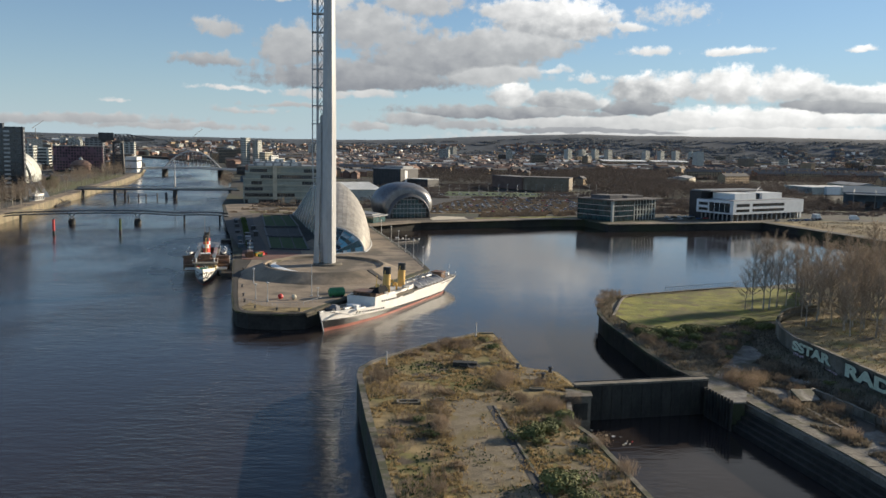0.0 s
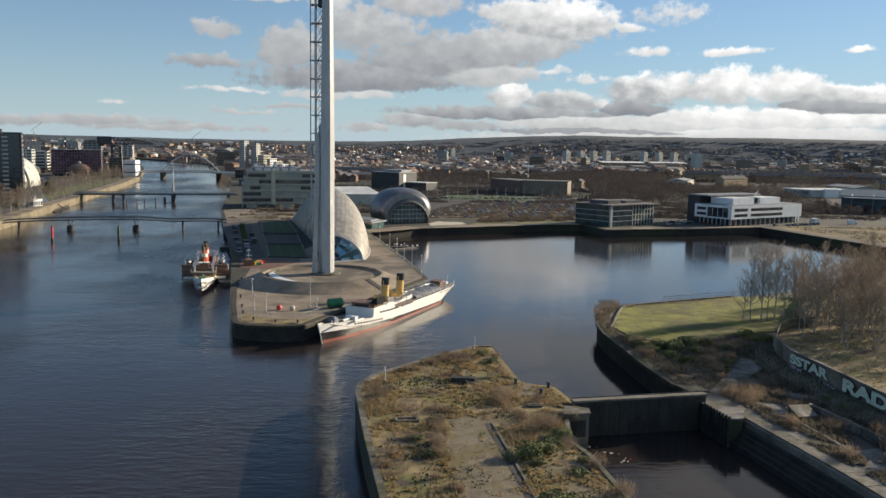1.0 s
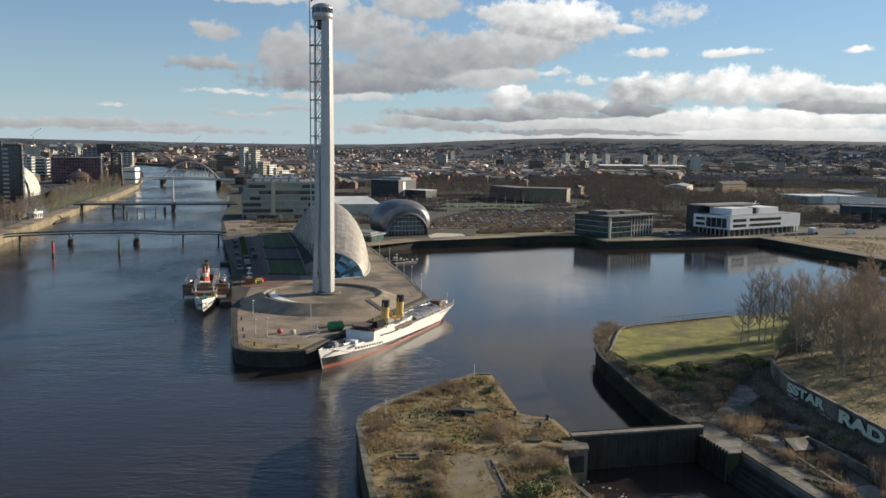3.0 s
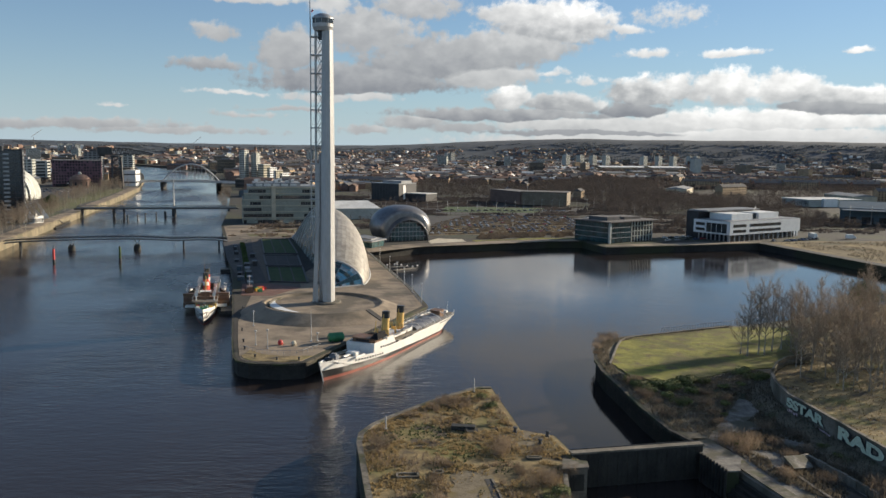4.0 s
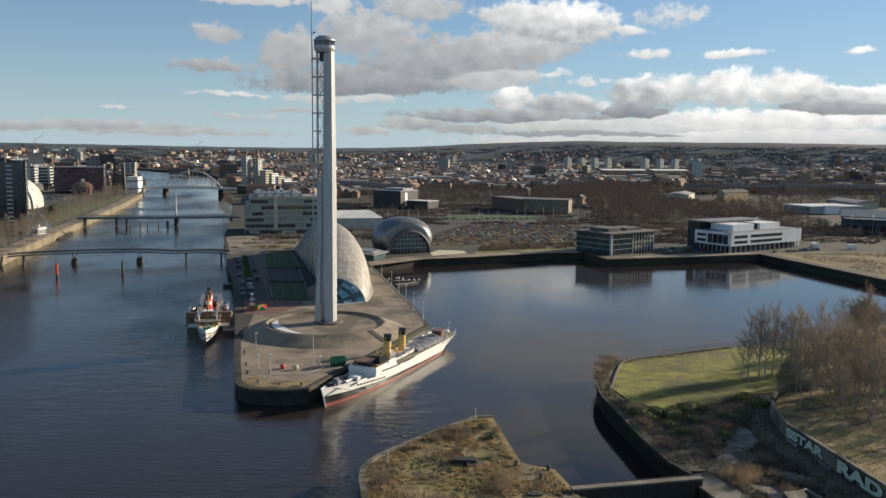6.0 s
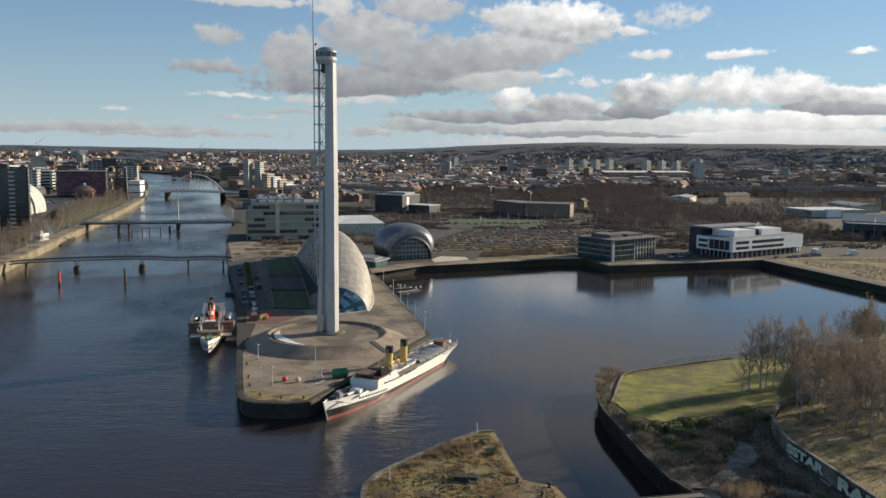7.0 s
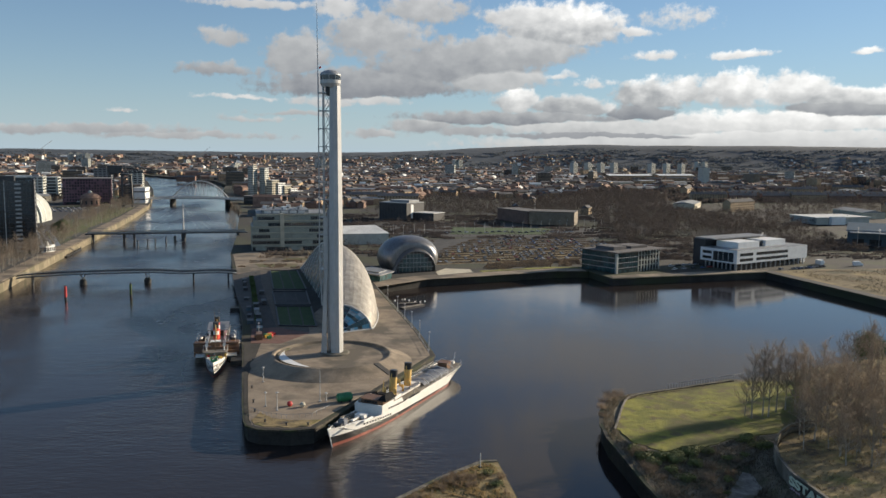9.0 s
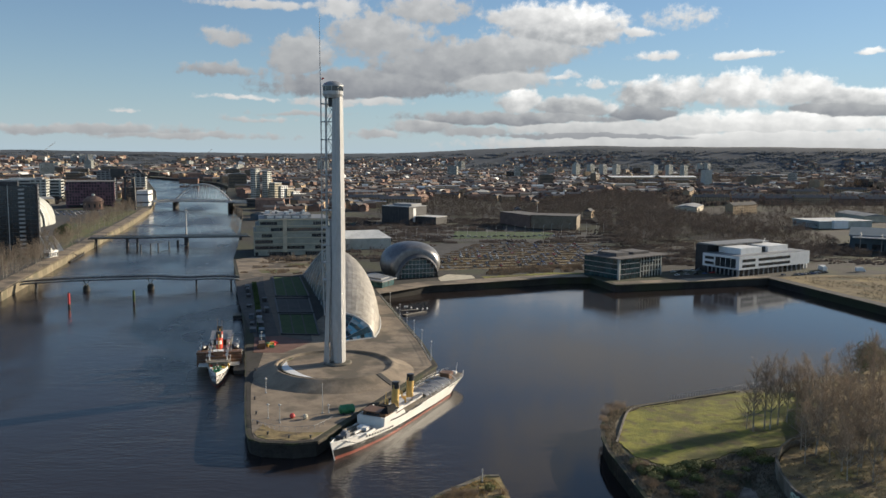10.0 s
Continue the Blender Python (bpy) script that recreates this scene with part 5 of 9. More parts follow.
for i in range(12):
    a0, a1 = radians(165 + 8 * i), radians(165 + 8 * (i + 1))
    w0, w1 = 3.6 * math.sin(math.pi * i / 12), 3.6 * math.sin(math.pi * (i + 1) / 12)
    o = 18.8
    cres.add([(o * math.cos(a0), o * math.sin(a0), 2.45), (o * math.cos(a1), o * math.sin(a1), 2.45),
              ((o - w1) * math.cos(a1), (o - w1) * math.sin(a1), 2.45), ((o - w0) * math.cos(a0), (o - w0) * math.sin(a0), 2.45)], [(0, 1, 2, 3)])
part("crescent_rooflight", cres, "white", mound, "white crescent rooflight")
part("curb", Shape().grid([[(r * math.cos(radians(150 + 6 * i)), r * math.sin(radians(150 + 6 * i)), z) for i in range(24)] for r, z in ((19.6, 2.0), (19.6, 2.75), (19.1, 2.75), (19.1, 2.0))]), "coping", mound)


flat("pavement_pier", [(-56.2, 224.5), (-54.5, 220.5), (-51.5, 218.3), (-43, 217.6), (-38, 219.5), (-6.8, 301.5), (-8.2, 309), (-14, 341), (-23.5, 382), (-33.5, 425), (-40, 452), (-60, 430), (-66, 330), (-74, 318), (-67.5, 270), (-61, 243)],
     Z_QUAY + 0.05, "paving", "worn buff paving of the pier head")
flat("pavement_red", [(-78, 318), (-66, 318), (-58, 338), (-74, 348), (-84, 345)], Z_QUAY + 0.09, "red_paving", "red brick paving beside the river")
flat("pavement_quayside", [(-84, 345), (-74, 348), (-108, 470), (-120, 520), (-134, 505), (-110, 421)], Z_QUAY + 0.08, "asphalt", "dark tarmac quayside path")
flat("pavement_wide", [(-74, 348), (-58, 338), (-96, 520), (-116, 560), (-126, 540), (-108, 470)], Z_QUAY + 0.06, "ring_dark", "dark brown paving between the lawns")
PANELS = ([(-73.5, 351), (-57, 350), (-67, 396), (-84, 395)], [(-85, 399), (-68, 400), (-77, 440), (-95, 439)], [(-96, 446), (-78, 447), (-96, 518), (-113, 517)])
for poly, m, lab in zip(PANELS, ("dark_lawn", "asphalt", "dark_lawn"), ("dark green turf panel beside the mall", "dark slab panel between the turf panels", "dark green turf panel beside the mall")):
    flat("lawn_panel", poly, Z_QUAY + 0.16, m, lab, "lawn")
    # clipped edging and a path of slabs through each panel
    for i in range(4):
        a, b = Vector(poly[i]), Vector(poly[(i + 1) % 4])
        solo("panel_edging", Shape().beam((*a, Z_QUAY + 0.3), (*b, Z_QUAY + 0.3), 0.7, 0.6), "black_clad", "dark low edging round the turf panel", "edging", kind="structure")
    for f in (0.33, 0.66):
        a, b = Vector(poly[0]).lerp(Vector(poly[1]), f), Vector(poly[3]).lerp(Vector(poly[2]), f)
        solo("panel_path", Shape().beam((*a, Z_QUAY + 0.17), (*b, Z_QUAY + 0.17), 0.6, 0.06), "wet_stone", "thin dark path across the turf panel", "path", kind="structure")
flat("pavement_forecourt", [(-130, 502), (-119, 524), (-90, 530), (-85, 600), (-150, 616), (-158, 600)], Z_QUAY + 0.10, "paving", "sunlit buff paving of the forecourt")
flat("pavement_basin", [(-40, 458), (-12.5, 488.5), (22, 503.5), (71, 528), (90, 530.5), (88, 541), (70, 541), (18, 518), (-14, 506), (-45, 480)], Z_QUAY + 0.08, "paving", "pale paved walk along the basin")
flat("lawn_basin", [(22, 520), (70, 542), (88, 542), (86, 548), (68, 549), (20, 527)], Z_QUAY + 0.12, "lawn", "strip of bright grass along the basin", "lawn")
flat("pavement_offices", [(101.5, 501), (167, 521.5), (207, 535.5), (214, 545), (160, 531), (102, 510)], Z_QUAY + 0.07, "paving", "pale paved walk in front of the offices")

# ---- science mall: a crescent shell clad in titanium ----


def science_mall():
    t = thing("science_mall", "crescent-shaped museum hall with a titanium shell and glass side", "museum", pose(-44, 336, Z_QUAY, 0, 0, 90 + 15.1))
    # along: x; the shell side: -y
    bow = lambda a: max(0.0, 1 - ((a - 100) / (108 if a < 100 else 101.5)) ** 2)
    wid = lambda a: 26.2 * bow(a) ** 0.51
    hig = lambda a: 26.6 * bow(a) ** 0.89
    K = 14

    # towards the nose the shell is cut back, and the glass turns to the front
    A = [7.0 + 194.4 * (0.5 - 0.5 * math.cos(math.pi * i / 44)) for i in range(45)]
    rise = lambda a: min(1.0, ((a - 7.0) / 6.0 + 1e-6) ** 0.5)

    def skin(a, k, lift=0.0):
        p = math.pi / 2 * k / K * rise(a)
        w, h = wid(a), hig(a)
        ridge = 0.32 * w * min(1.0, (a - 7.0) / 55.0)
        return Vector((a, -(ridge + (w - ridge + lift) * max(0.0, math.cos(p)) ** 0.85), (h + lift) * math.sin(p) ** 0.95 if p > 0 else 0.0))

    part("shell", Shape().grid([[skin(a, k) for k in range(K + 1)] for a in A]), "titanium", t, "silver titanium shell", smooth=True)
    tile = Shape()
    for i in range(1, 42):
        for k in range(K):
            q = [skin(A[i], k, 0.12), skin(A[i + 1], k, 0.12), skin(A[i + 1], k + 1, 0.12), skin(A[i], k + 1, 0.12)]
            c = (q[0] + q[1] + q[2] + q[3]) / 4
            tile.add([c + (p - c) * 0.955 for p in q], [(0, 1, 2, 3)])
    tagged(part("cladding", tile, "titanium", t), kind="stuff")

    def pane_at(a, u):
        top = skin(a, K)
        return Vector((a - 2.5 * (1 - u) * max(0.0, 1 - (a - 7) / 18), top.y * u ** 1.15 + 0.0, top.z * u))

    glass = Shape()
    for i in range(44):
        for j in range(8):
            q = [pane_at(A[i], j / 8), pane_at(A[i + 1], j / 8), pane_at(A[i + 1], (j + 1) / 8), pane_at(A[i], (j + 1) / 8)]
            c = sum(q, Vector()) / 4
            q = [c + (p - c) * 0.96 for p in q]
            if A[i] < 24:
                part("nose_pane", Shape().add(q, [(3, 2, 1, 0)]), ("blue_glass", "teal_glass", "blue_glass", "pale_glass", "window", "blue_glass")[(i * 7 + j * 11 + i * j) % 6], t, "bright blue glass pane")
            else:
                glass.add(q, [(3, 2, 1, 0)])
    part("glass_wall", glass, "side_glass", t, "sloping grey-green glass wall")
    for i in range(2, 44, 2):
        part("rib", Shape().tube([pane_at(A[i], j / 8) + Vector((0, 0.1, 0)) for j in range(9)], 0.11, 5), "grey_steel", t)
    part("verge", Shape().tube([skin(a, K, 0.1) for a in A], 0.4, 6), "white_steel", t, "white edge trim")
    part("kerb", Shape().tube([(a, -(wid(a) + 0.5), 0.2) for a in A[:16]], 0.35, 5).tube([(7, -wid(7), 0.2), (2.2, -0.2, 0.2)], 0.35, 5), "white_steel", t)
    return t


science_mall()


def egg_theatre():
    """An egg-shaped cinema clad in titanium, with a hooded glass front."""
    t = thing("egg_theatre", "silver egg-shaped cinema with a hooded glass front", "cinema", pose(-26.5, 534, Z_QUAY, 0, 0, 0))
    rx, ry = 19.8, 23.0
    front = Vector((0.36, -0.93, 0)).normalized()
    cut = 15.0

    def p(i, j, n=48, m=18):
        a, b = 2 * math.pi * i / n, -0.62 + (math.pi / 2 + 0.62) * j / m
        r = math.cos(b) ** 0.85 if j < m else 0
        return Vector((rx * r * math.cos(a), ry * r * math.sin(a), max(0.0, 8.2 + (13.6 if b > 0 else 14.1) * math.sin(b))))

    shell = Shape().grid([[p(i, j) for i in range(48)] for j in range(19)], closed=True)
    for n, v in enumerate(shell.v):
        v = Vector(v)
        d = v.dot(front)
        if d > cut:
            shell.v[n] = tuple(v - front * (d - cut))
    part("shell", shell, "imax_ti", t, "brushed silver shell", smooth=True)
    side = Vector((-front.y, front.x, 0))
    W, Hh = 12.9, 13.2
    back = [side * (W * math.cos(math.pi * i / 24)) + front * (cut + 0.15) + Vector((0, 0, Hh * math.sin(math.pi * i / 24))) for i in range(25)]
    part("foyer_wall", Shape().add(back, [tuple(range(25))]), "dark_steel", t)
    for c in range(11):
        for r in range(5):
            x0, x1 = -13.2 + 2.4 * c + 0.12, -13.2 + 2.4 * (c + 1) - 0.12
            z0, z1 = 0.3 + 2.8 * r + 0.1, 0.3 + 2.8 * (r + 1) - 0.1
            if (max(abs(x0), abs(x1)) / W) ** 2 + (z1 / Hh) ** 2 < 1.02:
                q = [side * x + front * (cut + 0.35) + Vector((0, 0, z)) for x, z in ((x0, z0), (x1, z0), (x1, z1), (x0, z1))]
                part("pane", Shape().add(q, [(0, 1, 2, 3)]), "teal_glass", t)
    for r in range(1, 5):
        half = W * math.sqrt(max(0.02, 1 - ((0.3 + 2.8 * r) / Hh) ** 2))
        part("transom", Shape().beam(side * -half + front * (cut + 0.4) + Vector((0, 0, 0.3 + 2.8 * r)), side * half + front * (cut + 0.4) + Vector((0, 0, 0.3 + 2.8 * r)), 0.4), "grey_steel", t)
    for c in range(1, 11):
        x = -13.2 + 2.4 * c
        top = Hh * math.sqrt(max(0.02, 1 - (x / W) ** 2))
        part("mullion", Shape().beam(side * x + front * (cut + 0.4) + Vector((0, 0, 0)), side * x + front * (cut + 0.4) + Vector((0, 0, top)), 0.22), "grey_steel", t)
    arc = lambda w, h_, d: [side * (w * math.cos(math.pi * i / 24)) + front * (d + 1.2 * math.sin(math.pi * i / 24)) + Vector((0, 0, h_ * math.sin(math.pi * i / 24))) for i in range(25)]
    part("hood", Shape().grid([arc(W + 2.2, Hh + 2.6, cut - 2.2), arc(W + 0.7, Hh + 0.6, cut + 2.2), arc(W + 0.1, Hh + 0.1, cut + 2.2), arc(W, Hh, cut + 0.1)]), "imax_ti", t, "projecting metal hood", smooth=False)
    return t


egg_theatre()
link = thing("link_pavilion", "low glazed link with a grey roof between mall and cinema", "pavilion", pose(0, 0, Z_QUAY))
part("glazing", Shape().prism([(-57, 492), (-40, 477.5), (-34, 492), (-48, 511)], 0, 3.6), "teal_glass", link, "teal glass walls")
part("roof", Shape().prism([(-58.5, 492), (-40, 475.5), (-32.5, 492), (-48, 512.5)], 3.6, 4.3), "grey_roof", link)
part("roof_vault", Shape().prism([(-54, 493), (-41, 482), (-37, 492), (-47, 507)], 4.3, 5.0), "grey_roof", link)

# ---- ships ----


def hull_rows(L, beam, zs, plan, flare=0.12, rake=2.5, counter=3.0, n=40):
    """Half-breadths of a ship's side: rows of points over levels zs(x), bow at +x. plan(u) gives the relative half-breadth, u from stern 0 to bow 1."""
    def point(u, z, side):
        x = -L / 2 + L * u
        if u > 0.9:
            x -= rake * (1 - min(1, max(0, z) / 6.0)) * (u - 0.9) * 10
        stern = max(0.0, (0.2 - u) / 0.2) * (1 - min(1, max(0, z) / 4.5))
        x += counter * stern
        b = beam / 2 * plan(u) * (1 - flare * (1 - min(1, max(0.0, z) / 6.0)) * (1 + 1.5 * max(0, u - 0.7)))
        return Vector((x, side * b * (1 - 0.75 * stern), z))
    return point


def plan_ship(u):
    if u > 0.62:
        return max(0.015, 1 - ((u - 0.62) / 0.38) ** 1.9)
    if u < 0.16:
        return max(0.10, math.sqrt(max(0, 1 - ((0.16 - u) / 0.16) ** 2.4)) ** 0.9)
    return 1.0


def side_band(point, z0, z1, u0=0.0, u1=1.0, n=44, out=0.0):
    """A strip of both sides of the hull between the levels z0(u) and z1(u)."""
    s = Shape()
    for side in (-1, 1):
        rows = []
        for lev in (z0, lambda u: (z0(u) + z1(u)) / 2, z1):
            row = []
            for i in range(n + 1):
                u = u0 + (u1 - u0) * i / n
                p = point(u, lev(u), side)
                p.y += side * out
                row.append(p)
            rows.append(row if side < 0 else row[::-1])
        s.grid(rows)
    return s


def deck_sheet(point, z, u0, u1, n=30, inset=0.06):
    s = Shape()
    a = [point(u0 + (u1 - u0) * i / n, z(u0 + (u1 - u0) * i / n), -1) for i in range(n + 1)]
    b = [point(u0 + (u1 - u0) * i / n, z(u0 + (u1 - u0) * i / n), 1) for i in range(n + 1)]
    for p, q in zip(a, b):
        p.y, q.y = p.y + inset, q.y - inset
        if p.y > q.y:
            p.y = q.y = 0
    return s.grid([a, b])


def funnel(parent, x, z0, h, r, body, top, lean=0.0, band=None):
    f = part("funnel", Shape().tube([(x, 0, z0), (x - lean, 0, z0 + h * 0.74)], r, 20), body, parent)
    part("funnel_top", Shape().tube([(x - lean, 0, z0 + h * 0.74), (x - lean * 1.35, 0, z0 + h)], r * 1.02, 20), top, f, "black funnel top")
    if band:
        part("funnel_band", Shape().tube([(x - lean * 0.6, 0, z0 + h * 0.46), (x - lean * 0.85, 0, z0 + h * 0.62)], r * 1.03, 20), band, f, "white band")
    part("steam_pipe", Shape().tube([(x + r + 0.15, 0, z0), (x + r + 0.15 - lean * 1.2, 0, z0 + h * 0.9)], 0.16, 6), "funnel_buff", f)
    return f


def rail_run(parent, pts, h=1.0, step=3, material="white_steel"):
    """A ship's rail: posts with two bars, along the points."""
    r = Shape()
    for k in (0.5, 1.0):
        r.tube([(p[0], p[1], p[2] + h * k) for p in pts], 0.05, 4)
    for p in pts[::step]:
        r.tube([p, (p[0], p[1], p[2] + h)], 0.05, 4)
    return part("guard_rail", r, material, parent)


def lifeboat(parent, x, y, z, L=6.5):
    b = Shape()
    rows = []
    for i in range(9):
        u = i / 8
        w = 1.05 * math.sin(math.pi * (0.06 + 0.88 * u)) ** 0.6
        rows.append([(x - L / 2 + L * u, y + w * c, z + 1.0 * s + 0.25 * (2 * u - 1) ** 2) for c, s in ((-1, 1), (-0.85, 0.35), (0, 0), (0.85, 0.35), (1, 1))])
    b.grid(rows)
    o = part("lifeboat", b, "hull_white", parent, "white lifeboat")
    part("boat_cover", Shape().grid([[r[0], (r[2][0], y, z + 1.25), r[4]] for r in rows]), "canvas", o)
    return o


def turbine_steamer():
    L = 88.0
    mid, d = Vector((-14.9, 254.3)), Vector((-0.398, -0.917))
    t = thing("turbine_steamer", "white steamship with two buff funnels moored at the pier", "ship", pose(mid.x, mid.y, 0, 0, 0, math.degrees(math.atan2(d.y, d.x))) @ Matrix.Diagonal((1, 1, 0.88, 1)))
    pt = hull_rows(L, 10.6, None, plan_ship, counter=8.0)
    main = lambda u: 3.5 + 2.8 * max(0, (u - 0.55) / 0.45) ** 1.6 + 0.7 * max(0, (0.35 - u) / 0.35) ** 1.6
    boot = lambda u: 0.62 + 0.45 * max(0, (u - 0.6) / 0.4)
    black = lambda u: 1.1 + 2.4 * max(0, (u - 0.3) / 0.7) ** 1.3
    low = lambda u: -1.6
    part("boot_topping", side_band(pt, low, boot), "hull_red", t, "red oxide boot topping", smooth=True)
    part("black_topside", side_band(pt, boot, black), "hull_black", t, "black lower topside", smooth=True)
    hull = part("white_topside", side_band(pt, black, main), "hull_white", t, "white painted hull side", smooth=True)
    part("bow_stem", Shape().tube([pt(1, 0, 0) + Vector((0.05, 0, -1)), pt(1, 3, 0) + Vector((0.05, 0, 0)), pt(1, 6.6, 0) + Vector((0.05, 0, 0))], 0.16, 6), "hull_white", t)
    part("fore_deck", deck_sheet(pt, lambda u: main(u) - 1.0, 0.70, 1.0), "deck", t, "weathered grey deck")
    up = lambda u: 4.9 + 2.0 * max(0, min(1, (u - 0.600) / 0.012)) + 0.3 * max(0, (0.3 - u) / 0.3) ** 1.5
    part("promenade_side", side_band(pt, main, up, 0.03, 0.745, out=0.0), "hull_white", t, "white promenade deck side", smooth=True)
    part("promenade_deck", deck_sheet(pt, lambda u: min(up(u), 5.6) - 0.45, 0.02, 0.745), "deck", t, "weathered grey deck")
    end = [pt(0.745, z, s) for z, s in ((3.2, -1), (3.2, 1), (7.0, 1), (7.0, -1))]
    part("promenade_front", Shape().add(end, [(0, 1, 2, 3)]), "hull_white", t)
    part("bulwark_cap", Shape().tube([pt(0.745 + 0.255 * i / 14, main(0.745 + 0.255 * i / 14), -1) for i in range(15)], 0.12, 5).tube([pt(0.745 + 0.255 * i / 14, main(0.745 + 0.255 * i / 14), 1) for i in range(15)], 0.12, 5), "hull_white", t)
    part("rubbing_strake", side_band(pt, lambda u: main(u) - 0.12, lambda u: main(u) + 0.12, 0.04, 0.97, out=0.12), "hull_white", t)
    # windows along the sides, one by one
    pane = Shape().box(-0.34, 0.34, -0.05, 0.05, -0.3, 0.3).mesh("window", "window")
    for u0, n, step, zf in ((0.69, 11, 1.3, lambda u: main(u) - 1.0), (0.585, 10, 1.15, lambda u: main(u) + 1.45), (0.47, 7, 1.15, lambda u: main(u) + 1.35)):
        for i in range(n):
            u = u0 + i * step / L
            for side in (-1, 1):
                p = pt(u, zf(u), side)
                w = new("window", pane)
                w.parent = hull
                w.matrix_basis = pose(p.x, p.y + side * 0.02, p.z)
    # bridge house and fore end
    x = -L / 2 + 0.73 * L
    hs = part("bridge_house", Shape().box(x + 0.6, x + 1.0, -4.5, 4.5, 5.2, 7.1).box(x - 6.5, x + 0.6, -4.5, -4.25, 5.2, 7.2).box(x - 6.5, x + 0.6, 4.25, 4.5, 5.2, 7.2), "hull_white", t, "white bridge screen")
    part("wheelhouse", Shape().prism([(x - 5.4, -3.7), (x - 0.8, -3.7), (x - 0.2, -2.4), (x - 0.2, 2.4), (x - 0.8, 3.7), (x - 5.4, 3.7)], 5.2, 8.2), "teak", hs, "varnished wooden wheelhouse")
    part("wheelhouse_roof", Shape().prism([(x - 5.6, -3.9), (x - 0.7, -3.9), (x, -2.5), (x, 2.5), (x - 0.7, 3.9), (x - 5.6, 3.9)], 8.2, 8.35), "teak", hs, "brown wheelhouse roof")
    part("tarred_cover", Shape().grid([[(x - 7.2 + 1.5 * i, 2.0 + 1.1 * k, 8.35 + (0.9 + 0.5 * ((i * 3 + k) % 3)) * (1 if 0 < i < 5 and 0 < k < 3 else 0)) for k in range(4)] for i in range(6)]).box(x - 7.6, x - 5.7, -1.2, 3.0, 5.2, 8.6), "tar_cloth", hs, "crumpled black tarred cover")
    for i in range(5):
        part("wheelhouse_window", Shape().box(x - 0.24, x - 0.1, -2.2 + i * 0.9, -1.5 + i * 0.9, 7.2, 7.9), "window", hs)
    # flat black panels stand in for the shade inside two openings
    for i in range(2):
        part("front_opening", Shape().box(x + 0.98, x + 1.04, -2.6 + 3.4 * i, -1.2 + 3.4 * i, 5.4, 6.8), "hull_black", hs, "black panel for a shaded opening in the screen")
    # black band on the hull side, in place of a deck opening's shade
    part("stern_opening", side_band(pt, lambda u: main(u) + 0.45, lambda u: main(u) + 0.75, 0.035, 0.22, out=0.03), "hull_black", t, "long black band for the shaded opening along the after deck")
    for i, (px_, py, l, a) in enumerate(((29.5, -1.2, 6.0, 8), (28.0, 1.2, 7.0, -4), (26.5, -2.4, 7.5, 5), (25.5, 2.6, 7.0, -8), (31.5, 0.6, 4.5, 20), (24.0, 0.2, 6.0, 3), (22.5, -3.4, 8.0, -3), (23.5, 3.6, 6.5, 6), (27.0, -0.4, 9.0, -12), (33.2, 1.6, 3.4, 55), (33.0, -1.9, 3.0, -50))):
        m = pose(px_ + 4.8, py, 4.3 + 0.05 * i, 0, -6, a)
        part("deck_beam", Shape().box(-l / 2, l / 2, -0.28, 0.28, 0, 0.5, m), "hull_white" if i % 2 else "deck", t, "loose pale beam on the fore deck")
    part("windlass", Shape().tube([(38.8, -1.2, 6.0), (38.8, 1.2, 6.0)], 0.6, 10).box(38.0, 39.6, -0.5, 0.5, 5.0, 6.2), "dark_steel", t)
    part("deck_cover", Shape().box(34.6, 36.4, -1.5, 0.6, 4.8, 6.6).box(35.0, 36.0, -1.2, 0.2, 6.6, 7.0), "canvas", t, "sheeted gear on the fore deck")
    part("companion_hatch", Shape().box(24.5, 27.0, -1.6, 1.6, 4.2, 5.3), "hull_white", t)
    funnel(t, 6.0, 5.1, 9.4, 1.2, "funnel_buff", "hull_black", 0.55)
    funnel(t, -4.2, 5.1, 9.4, 1.2, "funnel_buff", "hull_black", 0.55)
    part("engine_casing", Shape().box(-9, 9, -2.4, 2.4, 5.0, 6.2), "hull_white", t)
    for cx, cy in ((2.4, 1.8), (2.4, -1.8), (-2.4, 1.8), (-2.4, -1.8), (7.5, -1.8), (7.5, 1.8)):
        c = Shape().tube([(cx, cy, 6.2), (cx, cy, 7.7), (cx + 0.25, cy, 8.2), (cx + 0.8, cy, 8.3)], [0.32, 0.32, 0.5, 0.65], 10)
        part("ventilator_cowl", c, "funnel_buff", t, "buff ventilator cowl")
    part("forward_mast", Shape().tube([(13.0, 0, 6), (11.8, 0, 12.5)], [0.2, 0.12], 6), "funnel_buff", t)
    # hoops and sheeting of the after deck
    for i in range(5):
        xx = -11.5 - 5.2 * i
        part("awning_hoop", Shape().tube([(xx, 4.3 * math.cos(math.pi * k / 12), 4.7 + 2.4 * math.sin(math.pi * k / 12)) for k in range(13)], 0.17, 5), "white_steel", t, "white hoop over the after deck")
    sheet = [[(-10.5 - 2.6 * i, 3.2 * math.cos(math.pi * k / 8), 4.6 + (1.15 - 0.3 * (i % 2)) * math.sin(math.pi * k / 8)) for k in range(9)] for i in range(9)]
    part("sheeting", Shape().grid(sheet), "canvas", t, "dark blue-grey tarpaulin", smooth=True)
    part("after_house", Shape().box(-35.6, -32.2, -1.8, 1.8, 4.6, 7.0).box(-36.0, -31.8, -2.1, 2.1, 7.0, 7.2), "teak", t, "brown wooden after deckhouse")
    part("stern_gear", Shape().box(-41.5, -40.2, -0.9, 0.9, 4.6, 5.6).tube([(-42.6, 0, 4.9), (-43.8, 0, 8.6)], 0.08, 5), "hull_white", t)
